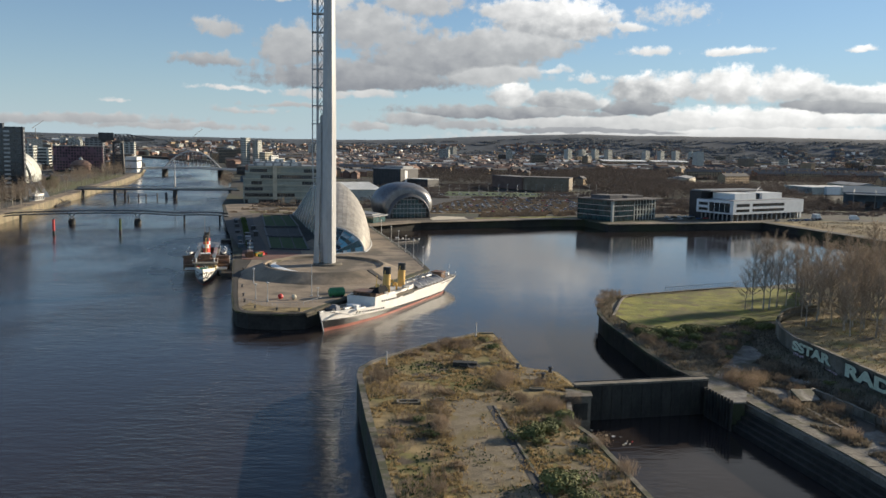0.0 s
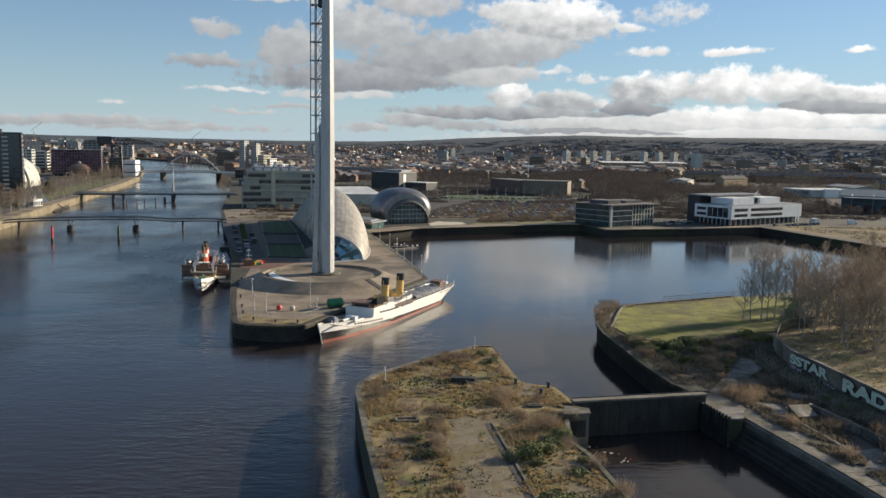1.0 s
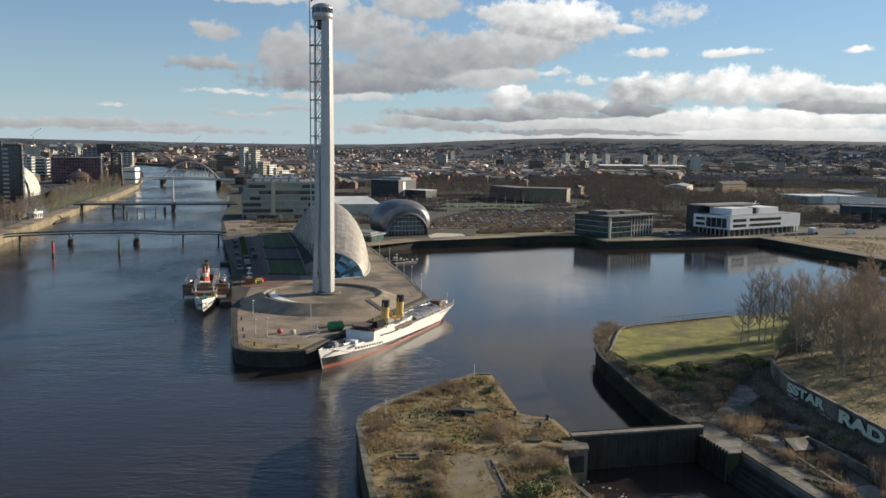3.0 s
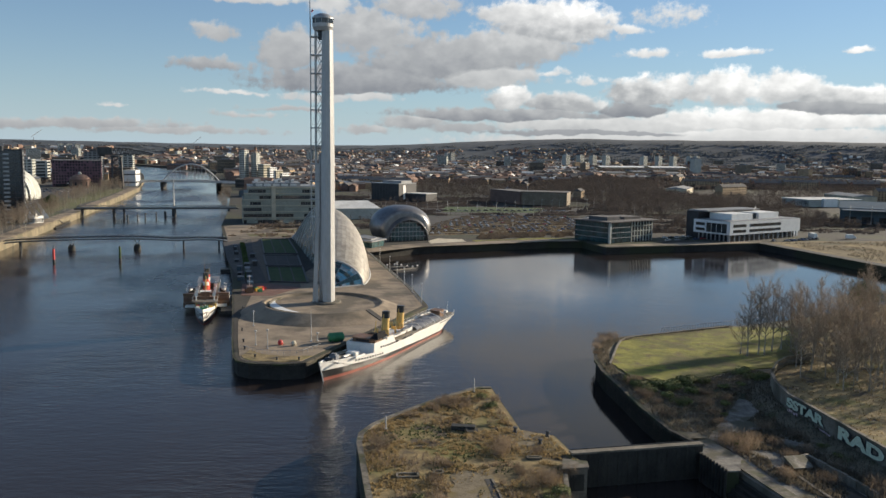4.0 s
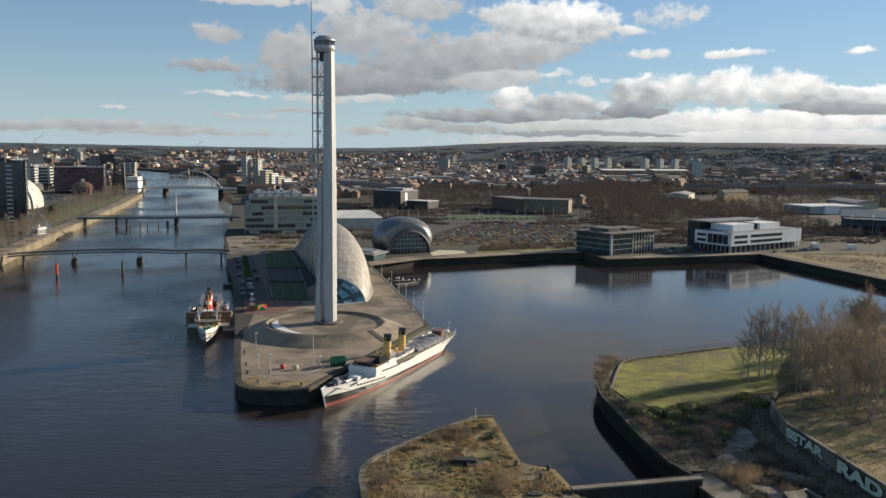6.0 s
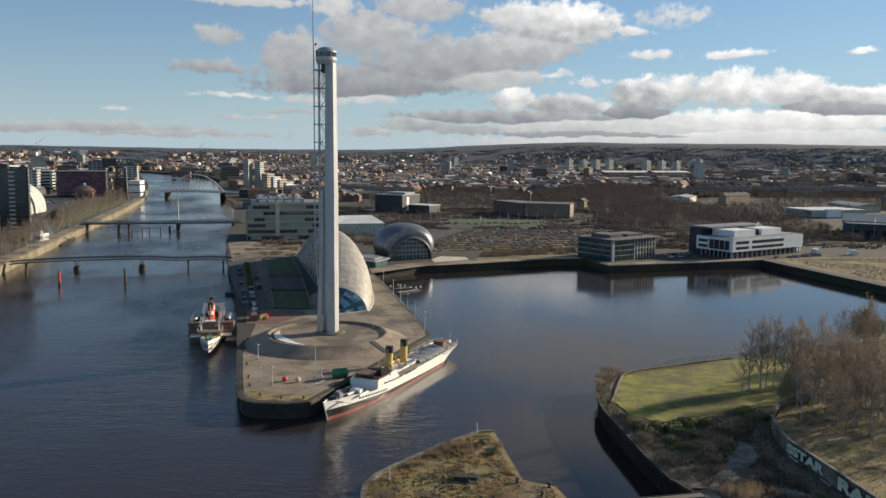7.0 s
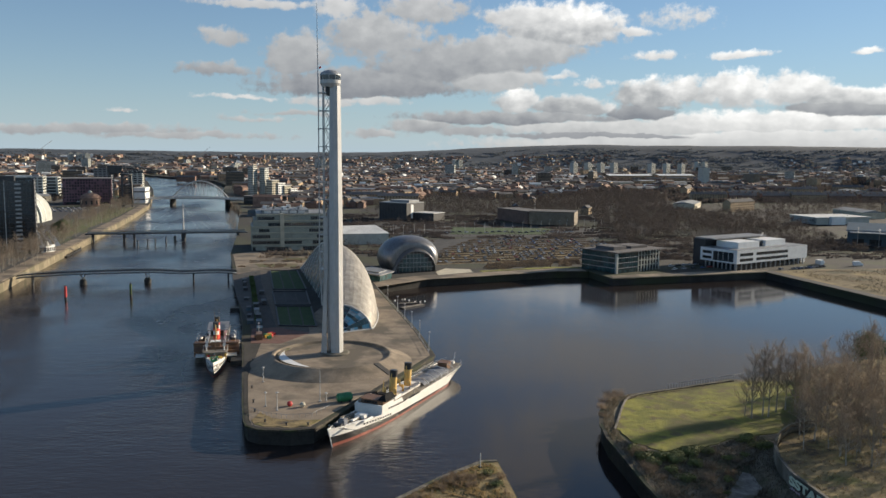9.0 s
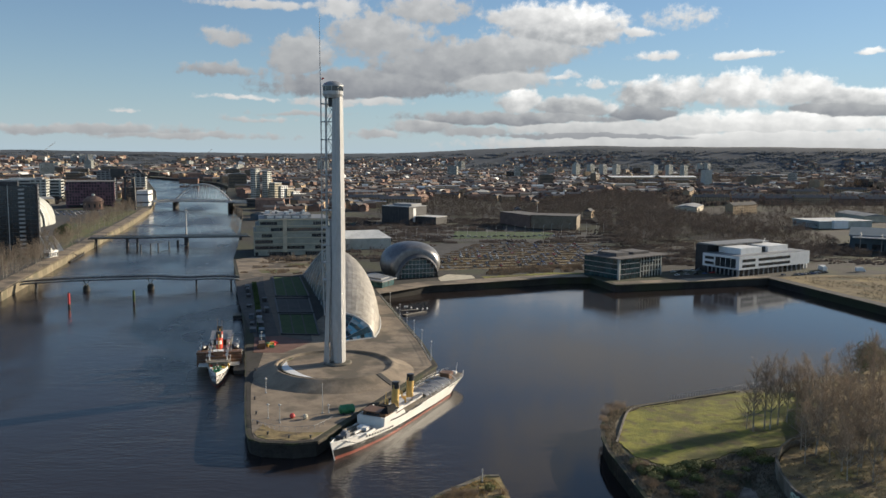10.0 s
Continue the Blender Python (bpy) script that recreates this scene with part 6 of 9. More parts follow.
    for s in (-1, 1):
        rail_run(t, [tuple(pt(0.02 + 0.34 * i / 18, up(0.02 + 0.34 * i / 18), s)) for i in range(19)])
    lifeboat(t, -1.0, 4.0, 6.6)
    for cx in (-3.0, 1.0):
        part("davit", Shape().tube([(cx, 4.6, 5.4), (cx, 5.2, 7.2), (cx, 4.8, 8.6), (cx, 4.0, 8.8)], 0.12, 5), "white_steel", t)
    part("mooring_rope", Shape().tube([(41.0, 1.4, 6.0), (38.0, 6.0, 5.0), (35.5, 9.0, 5.3)], 0.07, 4), "dark_steel", t)
    return t


turbine_steamer()


def paddle_steamer():
    L = 71.0
    bow, u_ = Vector((-82.5, 281.4)), Vector((-0.232, 0.973))
    mid = bow + u_ * (L / 2)
    t = thing("paddle_steamer", "paddle steamer with red white and black funnels beside the quay", "ship", pose(mid.x, mid.y, 0, 0, 0, math.degrees(math.atan2(-u_.y, -u_.x))))
    pt = hull_rows(L, 8.8, None, plan_ship, flare=0.15)
    main = lambda u: 3.0 + 2.2 * max(0, (u - 0.5) / 0.5) ** 1.7 + 0.9 * max(0, (0.35 - u) / 0.35) ** 1.6
    part("boot_topping", side_band(pt, lambda u: -1.5, lambda u: 0.5), "hull_red", t, smooth=True)
    part("hull", side_band(pt, lambda u: 0.5, lambda u: main(u) - 0.5), "hull_black", t, "black riveted hull", smooth=True)
    part("white_strake", side_band(pt, lambda u: main(u) - 0.6 - 3.0 * max(0, (u - 0.45) / 0.55) ** 0.8, lambda u: main(u) + 0.9 * max(0, (u - 0.6) / 0.4)), "hull_white", t, "cream upper strake", smooth=True)
    part("fore_deck", deck_sheet(pt, lambda u: main(u) - 0.1, 0.0, 1.0), "deck", t, "plank deck")
    part("hatch_cover", Shape().box(20, 24, -1.6, 1.6, 3.4, 4.6), "green", t, "green hatch cover")
    part("saloon", Shape().box(-27, 17, -3.7, 3.7, 2.9, 5.4), "cream", t)
    part("upper_deck", Shape().box(-28, 18.5, -4.5, 4.5, 5.4, 5.65), "deck", t)
    for i in range(16):
        for s in (-1, 1):
            part("window", Shape().box(-24 + i * 2.5, -22.7 + i * 2.5, s * 3.72 - 0.05, s * 3.72 + 0.05, 3.8, 4.8), "window", t)
    for s in (-1, 1):
        box = Shape()
        box.box(-6.5, 6.5, min(s * 4.2, s * 8.4), max(s * 4.2, s * 8.4), 1.2, 3.4)
        rows = [[(4.6 * math.cos(math.pi * k / 14), s * y, 3.0 + 2.9 * math.sin(math.pi * k / 14)) for k in range(15)] for y in (4.0, 8.5)]
        if s < 0:
            rows = rows[::-1]
        box.grid(rows)
        o = part("paddle_box", box, "teak", t, "brown rounded paddle box")
        face = [(0, s * 8.5, 2.6)] + [(4.6 * math.cos(math.pi * k / 14), s * 8.5, 3.0 + 2.9 * math.sin(math.pi * k / 14)) for k in range(15)]
        part("paddle_box_face", Shape().add(face, [tuple(range(16))]), "hull_white", o, "white vented face")
        part("sponson", Shape().box(-11, 11, min(s * 4, s * 7.6), max(s * 4, s * 7.6), 2.2, 2.6), "hull_white", o)
    part("bridge", Shape().box(10.2, 13.6, -4.6, 4.6, 5.65, 6.6).box(10.6, 13.0, -1.6, 1.6, 6.6, 8.4), "teak", t, "varnished bridge and wheelhouse")
    part("bridge_roof", Shape().box(10.3, 13.3, -1.9, 1.9, 8.4, 8.6), "hull_white", t)
    funnel(t, 6.5, 5.6, 9.0, 1.05, "funnel_red", "hull_black", 0.5, "hull_white")
    funnel(t, -4.5, 5.6, 9.0, 1.05, "funnel_red", "hull_black", 0.5, "hull_white")
    for x_, h in ((16.0, 22.0), (-25.0, 14.0)):
        part("mast", Shape().tube([(x_, 0, 5), (x_ - 1.2, 0, h)], [0.13, 0.05], 6), "teak", t)
    part("deckhouse", Shape().box(-20, -10, -2.2, 2.2, 5.65, 8.0).box(-20.5, -9.5, -2.6, 2.6, 8.0, 8.2), "hull_black", t, "black-roofed deckhouse")
    part("fore_gear", Shape().box(26, 28.4, -1.2, 1.2, 3.8, 4.9).tube([(29.5, -1.1, 5.2), (29.5, 1.1, 5.2)], 0.5, 8), "green", t)
    for x_, y_, m_ in ((22, 2.2, "yellow"), (18.8, -2.4, "red"), (25, 1.9, "hull_white"), (18.5, 2.0, "teak"), (22.5, -2.3, "hull_white")):
        part("deck_locker", Shape().box(x_ - 0.9, x_ + 0.9, y_ - 0.5, y_ + 0.5, 3.6, 4.7), m_, t)
    rnd = random.Random(12)
    for i in range(46):
        x_ = rnd.uniform(15.5, 31.0)
        w_ = (34.5 - x_) * 0.2 + 0.2
        y_, s_ = rnd.uniform(-w_, w_), rnd.uniform(0.25, 0.75)
        part("deck_gear", Shape().box(x_ - s_, x_ + s_, y_ - s_ * 0.5, y_ + s_ * 0.5, 3.2, 4.2 + rnd.uniform(0.2, 1.3)), rnd.choice(("green", "red", "teak", "hull_white", "canvas", "dark_steel", "yellow", "green")), t)
    part("bridge_canopy", Shape().box(6.6, 10.2, -8.0, 8.0, 6.1, 6.5).box(8.2, 9.6, -8.3, 8.3, 6.5, 7.3), "teak", t, "dark brown bridge deck spanning the paddle boxes")
    for s in (-1, 1):
        for x_ in (15.0, 9.5, 2.0, -8.0, -12.0):
            part("ventilator_cowl", Shape().tube([(x_, s * 3.2, 5.6), (x_, s * 3.2, 7.4), (x_ + 0.5, s * 3.2, 7.9), (x_ + 1.0, s * 3.2, 7.9)], [0.3, 0.3, 0.5, 0.65], 8), "hull_white", t, "white ventilator cowl")
        part("sponson_house", Shape().box(-10.5, -5.2, min(s * 4.8, s * 7.2), max(s * 4.8, s * 7.2), 2.6, 6.6).box(-10.8, -4.9, min(s * 4.6, s * 7.4), max(s * 4.6, s * 7.4), 6.6, 6.8), "hull_black", t, "black sponson deckhouse")
        part("boat_rig", Shape().tube([(4, s * 6.8, 5.8), (4, s * 7.4, 8.4), (4, s * 6.4, 9.2)], 0.12, 5).tube([(-3, s * 6.8, 5.8), (-3, s * 7.4, 8.4), (-3, s * 6.4, 9.2)], 0.12, 5), "hull_white", t)
    part("awning", Shape().box(-27, -9, -4.2, 4.2, 8.0, 8.15).box(-26.5, -26.2, -4, 4, 5.6, 8), "canvas", t, "dark awning over the after deck")
    lifeboat(t, -2, 6.3, 6.4, 5.5)
    lifeboat(t, -2, -6.3, 6.4, 5.5)
    for s in (-1, 1):
        rail_run(t, [(-28 + 46 * i / 16, s * 4.4, 5.65) for i in range(17)])
    return t


paddle_steamer()


def raft(name, label, x, y, L, W, ang, h=0.9, cabin=False):
    t = thing(name, label, "pontoon", pose(x, y, 0, 0, 0, ang))
    part("float", Shape().box(-L / 2, L / 2, -W / 2, W / 2, -0.6, h), "dark_steel", t)
    part("decking", Shape().box(-L / 2 + 0.2, L / 2 - 0.2, -W / 2 + 0.2, W / 2 - 0.2, h, h + 0.12), "deck", t)
    if cabin:
        part("fender", Shape().box(-L / 2, L / 2, -W / 2 - 0.3, -W / 2, 0, h + 0.4), "hull_black", t)
    return t


raft("pontoon", "dark floating landing stage between ship and quay", -83.5, 318, 34, 4.5, 104, 1.6, True)
raft("pontoon", "small dark mooring pontoon off the quay", -107.8, 410, 7.5, 5.0, 104, 1.5, True)
raft("pontoon", "low timber raft floating in the basin", -18.5, 423, 15, 3.0, 45, 0.5)
raft("pontoon", "low timber raft floating in the basin", -21.5, 432, 10, 2.2, 20, 0.4)
for i in range(7):
    x, y = -28 + 2.6 * i + random.uniform(-1, 1), 440 + 4 * math.sin(i)
    solo("mooring_buoy", Shape().lathe([(0.02, -0.4), (0.45, -0.2), (0.5, 0.2), (0.3, 0.5), (0.02, 0.6)], 10, at=(0, 0, 0)), "hull_white", "white plastic buoy in the basin", "buoy", pose(x, y, 0.1), group="basin buoys")

# ---- river bridges ----


def millennium_bridge():
    """A low footbridge with a wave-shaped lattice parapet."""
    a, b = Vector((-253, 476)), Vector((-131, 504))
    L = (b - a).length
    t = thing("footbridge", "slender grey footbridge with a gently waved lattice", "bridge", pose(a.x, a.y, 0, 0, 0, math.degrees(math.atan2(b.y - a.y, b.x - a.x))))
    zf = lambda x: 6.2 + 2.0 * math.sin(math.pi * min(1, x / L)) ** 0.6 - 0.9 * math.exp(-((x - 0.75 * L) / 12) ** 2)
    n = 48
    for y in (-1.9, 1.9):
        part("chord", Shape().tube([(L * i / n, y, zf(L * i / n)) for i in range(n + 1)], 0.28, 6), "dark_steel", t)
        part("chord", Shape().tube([(L * i / n, y, zf(L * i / n) - 1.5) for i in range(n + 1)], 0.24, 6), "dark_steel", t)
        web = Shape()
        for i in range(n):
            web.beam((L * i / n, y, zf(L * i / n) - (0 if i % 2 else 1.5)), (L * (i + 1) / n, y, zf(L * (i + 1) / n) - (1.5 if i % 2 else 0)), 0.16)
        part("web", web, "grey_steel", t)
        rail = Shape().tube([(L * i / n, y, zf(L * i / n) + 1.1) for i in range(n + 1)], 0.07, 4)
        for i in range(0, n + 1):
            rail.beam((L * i / n, y, zf(L * i / n)), (L * i / n, y, zf(L * i / n) + 1.1), 0.07)
        part("parapet", rail, "grey_steel", t)
    part("deck", Shape().grid([[(L * i / n, y, zf(L * i / n) - 0.25) for i in range(n + 1)] for y in (-2.1, 2.1)]).grid([[(L * i / n, y, zf(L * i / n) - 1.2) for i in range(n + 1)] for y in (2.1, -2.1)]), "grey_steel", t)
    for u, r in ((0.29, 1.6), (0.582, 1.6)):
        p = part("pier", Shape().lathe([(r * 1.3, -3), (r * 1.3, 2.4), (r, 2.6), (r, 3.4)], 14, at=(L * u, 0, 0)), "wet_stone", t)
        for s in (-1, 1):
            part("strut", Shape().beam((L * u, 0, 3.3), (L * u + s * 1.7, -1.2, zf(L * u) - 1.5), 0.35).beam((L * u, 0, 3.3), (L * u + s * 1.7, 1.2, zf(L * u) - 1.5), 0.35), "white_steel", p)
    for u in (0.069, 0.795, 0.96):
        part("support_post", Shape().tube([(L * u, -1, -3), (L * u, -1, zf(L * u) - 1.5)], 0.5, 8).tube([(L * u, 1, -3), (L * u, 1, zf(L * u) - 1.5)], 0.5, 8).beam((L * u, -1.9, zf(L * u) - 1.7), (L * u, 1.9, zf(L * u) - 1.7), 0.5), "dark_steel", t)
    return t


def swing_bridge():
    """A covered cable-stayed footbridge with one white mast."""
    a, b = Vector((-312, 712)), Vector((-188, 742))
    L = (b - a).length
    t = thing("cable_footbridge", "white-masted cable-stayed footbridge with a dark deck", "bridge", pose(a.x, a.y, 0, 0, 0, math.degrees(math.atan2(b.y - a.y, b.x - a.x))))
    part("deck", Shape().box(-4, L + 6, -2.2, 2.2, 6.6, 7.6), "dark_steel", t, "dark deck girder")
    part("canopy", Shape().box(-2, L + 4, -2.0, 2.0, 9.6, 9.85), "dark_steel", t)
    for i in range(34):
        x = -1 + (L + 4) * i / 33
        for s in (-1, 1):
            part("post", Shape().box(x - 0.08, x + 0.08, s * 1.9 - 0.08, s * 1.9 + 0.08, 7.6, 9.6), "grey_steel", t)
    for s in (-1, 1):
        part("parapet", Shape().box(-2, L + 4, s * 1.95 - 0.05, s * 1.95 + 0.05, 7.6, 8.7), "grey_steel", t)
    xm = 0.612 * L
    mast = part("mast", Shape().tube([(xm, -0.9, 7.6), (xm, 0, 33.0)], [0.75, 0.38], 10).tube([(xm, 0.9, 7.6), (xm, 0, 33.0)], [0.75, 0.38], 10), "white_steel", t, "white steel mast")
    for i, x in enumerate((xm - 44, xm - 30, xm - 15, xm + 14, xm + 26)):
        part("cable", Shape().tube([(xm, 0, 32 - i % 3), (x, -1.9, 7.6)], 0.09, 4), "grey_steel", mast)
    for x, r in ((0.221 * L, 1.3), (0.286 * L, 1.0), (xm, 2.0), (0.02 * L, 1.2), (0.98 * L, 1.2)):
        part("pier", Shape().lathe([(r, -3), (r, 6.6)], 12, at=(x, 0, 0)), "dark_steel", t)
    part("fender_box", Shape().box(xm - 8.4, xm - 6.4, -2, 2, -2, 4.5), "dark_steel", t)
    return t


def arch_bridge():
    """A road bridge under one skewed steel arch."""
    a, b = Vector((-446, 1217)), Vector((-272, 1204))
    L = (b - a).length
    t = thing("arch_bridge", "pale steel arch road bridge across the river", "bridge", pose(a.x, a.y, 0, 0, 0, math.degrees(math.atan2(b.y - a.y, b.x - a.x))))
    part("deck", Shape().grid([[(L * i / 20, y, z + 2.0 * math.sin(math.pi * i / 20)) for i in range(21)] for y, z in ((-11, 8.2), (-11, 9.8), (11, 9.8), (11, 8.2), (-11, 8.2))]), "grey_steel", t, "grey road deck")
    x0, x1 = 0.235 * L, 0.70 * L
    P = []
    for i in range(33):
        u = i / 32
        P.append((x0 + (x1 - x0) * u, -9 + 18 * u, 9 + 27 * (1 - (2 * u - 1) ** 2) ** 0.94))
    part("arch", Shape().tube(P, 0.95, 8), "white_steel", t, "pale steel arch", smooth=True)
    for i in range(4, 29, 2):
        x, y, z = P[i]
        for s in (-8, 8):
            part("hanger", Shape().tube([(x, y, z), (x + (L * 0.47 - x) * -0.12, s, 10.4)], 0.16, 4), "white_steel", t)
    for x in (x0 - 1, x1 + 1):
        part("pier", Shape().prism([(x - 2, -7), (x, -9), (x + 2, -7), (x + 2, 7), (x, 9), (x - 2, 7)], -3, 9), "wet_stone", t, "dark stone pier")
    for s in (-11, 11):
        part("parapet", Shape().beam((0, s, 11.0), (L / 2, s, 13.0), 0.2, 0.9).beam((L / 2, s, 13.0), (L, s, 11.0), 0.2, 0.9), "white_steel", t)
    for i in range(7):
        part("street_lamp", Shape().tube([(L * (i + 0.5) / 7, -10.5, 10), (L * (i + 0.5) / 7, -10.5, 18)], 0.12, 4), "grey_steel", t)
    return t


millennium_bridge()
swing_bridge()
arch_bridge()


def channel_mark(x, y, m, label):
    t = thing("channel_mark", label, "beacon", pose(x, y, 0))
    part("support_post", Shape().lathe([(0.75, -3), (0.75, 1.6), (0.55, 1.8)], 10), "wet_stone", t)
    part("topmark", Shape().tube([(0, 0, 1.7), (0, 0, 7.6)], 0.65, 10), m, t)
    part("lantern", Shape().tube([(0, 0, 7.6), (0, 0, 8.4)], 0.25, 6), "dark_steel", t)
    return t


channel_mark(-204, 432, "red", "red painted steel channel marker pile")
channel_mark(-173, 442, "evergreen", "dark green channel marker pile")
for x, y in ((-258, 702), (-253, 706), (-262, 690), (-247, 716), (-120, 508), (-127, 520)):
    solo("mooring_pile", Shape().tube([(0, 0, -3), (0, 0, 4.8)], 0.6, 8), "dark_steel", "dark timber mooring pile standing in the river", "pile", pose(x, y, 0), group="mooring piles")

# ---- fittings of the pier ----


def quay_lamp(h, x, y, label="grey steel lamp post with a small head"):
    t = thing("lamp_post", label, "lamp post", pose(x, y, Z_QUAY), group="pier lamps")
    part("post", Shape().tube([(0, 0, 0), (0, 0, h)], [0.14, 0.08], 6), "white_steel", t)
    part("lamp_head", Shape().tube([(0, 0, h), (0, 0, h + 0.12), (0, 0, h + 0.35)], [0.45, 0.5, 0.2], 8), "white_steel", t)
    part("footing", Shape().lathe([(0.35, 0), (0.35, 0.25), (0.15, 0.3)], 8), "grey_steel", t)
    return t


for x, y, h in ((-60.8, 263, 4.8), (-54.3, 237, 4.2), (-50, 233, 5.4), (-77, 328, 6.0), (-37.1, 243, 2.4)):
    quay_lamp(h, x, y)
for i, (x, y) in enumerate(((-5.2, 310), (-9.5, 331), (-13.5, 350), (-17.5, 368), (-22, 388), (-29, 420))):
    quay_lamp(7.0, x - 2.2, y, "tall thin lamp post along the basin edge")
solo("flagpole", Shape().tube([(0, 0, 0), (0, 0, 9.6)], [0.13, 0.07], 6).lathe([(0.4, 0), (0.4, 0.3), (0.15, 0.35)], 8), "white_steel", "bare white flagpole on the pier head", "flagpole", pose(-38.9, 242.4, Z_QUAY))


def pier_clutter():
    tank = thing("storage_tank", "green cylindrical tank on the quay beside the steamer", "tank", pose(-31.5, 242.5, Z_QUAY, 0, 0, 25))
    part("drum", Shape().tube([(-2.4, 0, 1.5), (-2.0, 0, 1.5), (2.0, 0, 1.5), (2.4, 0, 1.5)], [0.9, 1.4, 1.4, 0.9], 16), "green", tank)
    for x in (-1.4, 1.4):
        part("cradle", Shape().box(x - 0.25, x + 0.25, -1.2, 1.2, 0, 0.8), "dark_steel", tank)
    for x, y, m, lab in ((-47.2, 237.5, "red", "red round mooring float lying on the quay"), (-43.2, 236.8, "cream", "cream round mooring float lying on the quay")):
        solo("float", Shape().lathe([(0.02, 0), (0.6, 0.2), (0.85, 0.8), (0.6, 1.4), (0.02, 1.6)], 12), m, lab, "float", pose(x, y, Z_QUAY))
    for x, y in ((-52.5, 221.8), (-46, 219.2), (-40, 219.4), (-57.5, 231), (-60, 240), (-64, 255), (-72, 290)):
        b = thing("bollard", "black iron mooring bollard on the quay edge", "bollard", pose(x + 1.2, y + 0.8, Z_QUAY), group="quay bollards")
        part("stem", Shape().lathe([(0.34, 0), (0.3, 0.2), (0.22, 0.3), (0.22, 0.7)], 10), "dark_steel", b)
        part("cap", Shape().lathe([(0.22, 0.7), (0.38, 0.78), (0.38, 0.95), (0.02, 1.0)], 10), "dark_steel", b)
    grass = Shape().prism([(-55.5, 224), (-53.8, 220.6), (-51, 218.8), (-43, 218), (-38.5, 219.6), (-36, 225), (-44, 224.5), (-50, 226), (-54.5, 231)], -0.1, 0.16)
    solo("quay_grass", grass, "dry_grass", "rough yellow grass along the pier head edge", "grass", pose(0, 0, Z_QUAY), kind="structure")
    # low fence on the pier head
    pts = [(-58, 233), (-52, 228), (-46, 226.5), (-39, 228), (-35, 236)]
    f = thing("railing", "low grey post and rail fence on the pier head", "railing")
    for a, b in zip(pts[:-1], pts[1:]):
        a, b = Vector(a), Vector(b)
        part("rail_bar", Shape().tube([(*a, Z_QUAY + 1.05), (*b, Z_QUAY + 1.05)], 0.05, 4), "grey_steel", f)
        for i in range(4):
            p = a + (b - a) * i / 4
            part("post", Shape().tube([(*p, Z_QUAY), (*p, Z_QUAY + 1.1)], 0.06, 5), "grey_steel", f)
    # yard gear beside the paddle steamer
    for x, y, m, lab in ((-76.5, 326, "teak", "brown timber gangway stand beside the paddle steamer"), (-79, 338, "blue_clad", "blue storage container on the quay"), (-82.5, 352, "blue_clad", "blue storage container on the quay"),
                         (-86, 366, "dark_steel", "dark equipment crate on the quay"), (-89.5, 378, "grey_roof", "grey site cabin on the quay"), (-93, 392, "dark_steel", "dark equipment crate on the quay")):
        c = thing("container", lab, "container", pose(x, y, Z_QUAY, 0, 0, 104))
        part("body", Shape().box(-2.9, 2.9, -1.2, 1.2, 0.12, 2.5), m, c)
        for k in range(9):
            part("corrugation", Shape().box(-2.7 + 0.66 * k, -2.45 + 0.66 * k, -1.25, -1.2, 0.2, 2.4), m, c)
        part("skid", Shape().box(-2.8, 2.8, -1.1, 1.1, 0, 0.12), "dark_steel", c)
    rnd = random.Random(8)
    # dark strip of planting, seats and stores along the river edge
    a, b = Vector((-82.5, 352)), Vector((-119, 492))
    d = (b - a).normalized()
    n_ = Vector((-d.y, d.x))
    hedge_ = Shape()
    for i in range(900):
        p = a + d * rnd.uniform(0, 144) + n_ * rnd.uniform(-1.2, 1.2)
        h, w = rnd.uniform(0.7, 1.7), rnd.uniform(0.3, 0.7)
        q = rnd.uniform(0, 6.28)
        hedge_.add([(p.x - w * math.cos(q), p.y - w * math.sin(q), 0), (p.x + w * math.cos(q), p.y + w * math.sin(q), 0), (p.x + rnd.uniform(-0.3, 0.3), p.y + rnd.uniform(-0.3, 0.3), h)], [(0, 1, 2)])
    solo("river_hedge", hedge_, "evergreen", "dark ragged evergreen hedge along the river walk", "hedge", pose(0, 0, Z_QUAY), kind="stuff")
    for i in range(9):
        p = a + d * (6 + 15.0 * i) + n_ * rnd.choice((4.2, -4.0, 3.6))
        L, w, h = rnd.uniform(1.6, 3.2), rnd.uniform(0.8, 1.3), rnd.uniform(1.0, 2.4)
        c = thing("planter_box", "dark blue-grey timber planter box on the quay walk", "planter", pose(p.x, p.y, Z_QUAY, 0, 0, 104 + rnd.uniform(-6, 6)), group="quay planters")
        part("box", Shape().box(-L, L, -w, w, 0, h), rnd.choice(("black_clad", "dark_steel", "blue_clad")), c)
        part("rim", Shape().box(-L - 0.1, L + 0.1, -w - 0.1, w + 0.1, h, h + 0.12), "dark_steel", c)
    for i in range(9):
        p = Vector((-73.5, 322)) + Vector((rnd.uniform(-4, 2), rnd.uniform(-3, 12)))
        s_ = rnd.uniform(0.5, 1.1)
        solo("stores_crate", Shape().box(-s_, s_, -s_ * 0.7, s_ * 0.7, 0, s_ * 1.3), rnd.choice(("yellow", "teak", "green", "canvas", "hull_white", "red")), "crate of ship's stores on the quay beside the paddle steamer", "crate", pose(p.x, p.y, Z_QUAY + 0.08, 0, 0, rnd.uniform(0, 90)), group="quay crates")
    # fence along the basin edge
    edge = [(-7.2, 303), (-8.0, 309), (-13.5, 341), (-23, 382), (-33, 425), (-40, 455)]
    f = thing("railing", "thin grey railing along the basin edge of the pier", "railing")
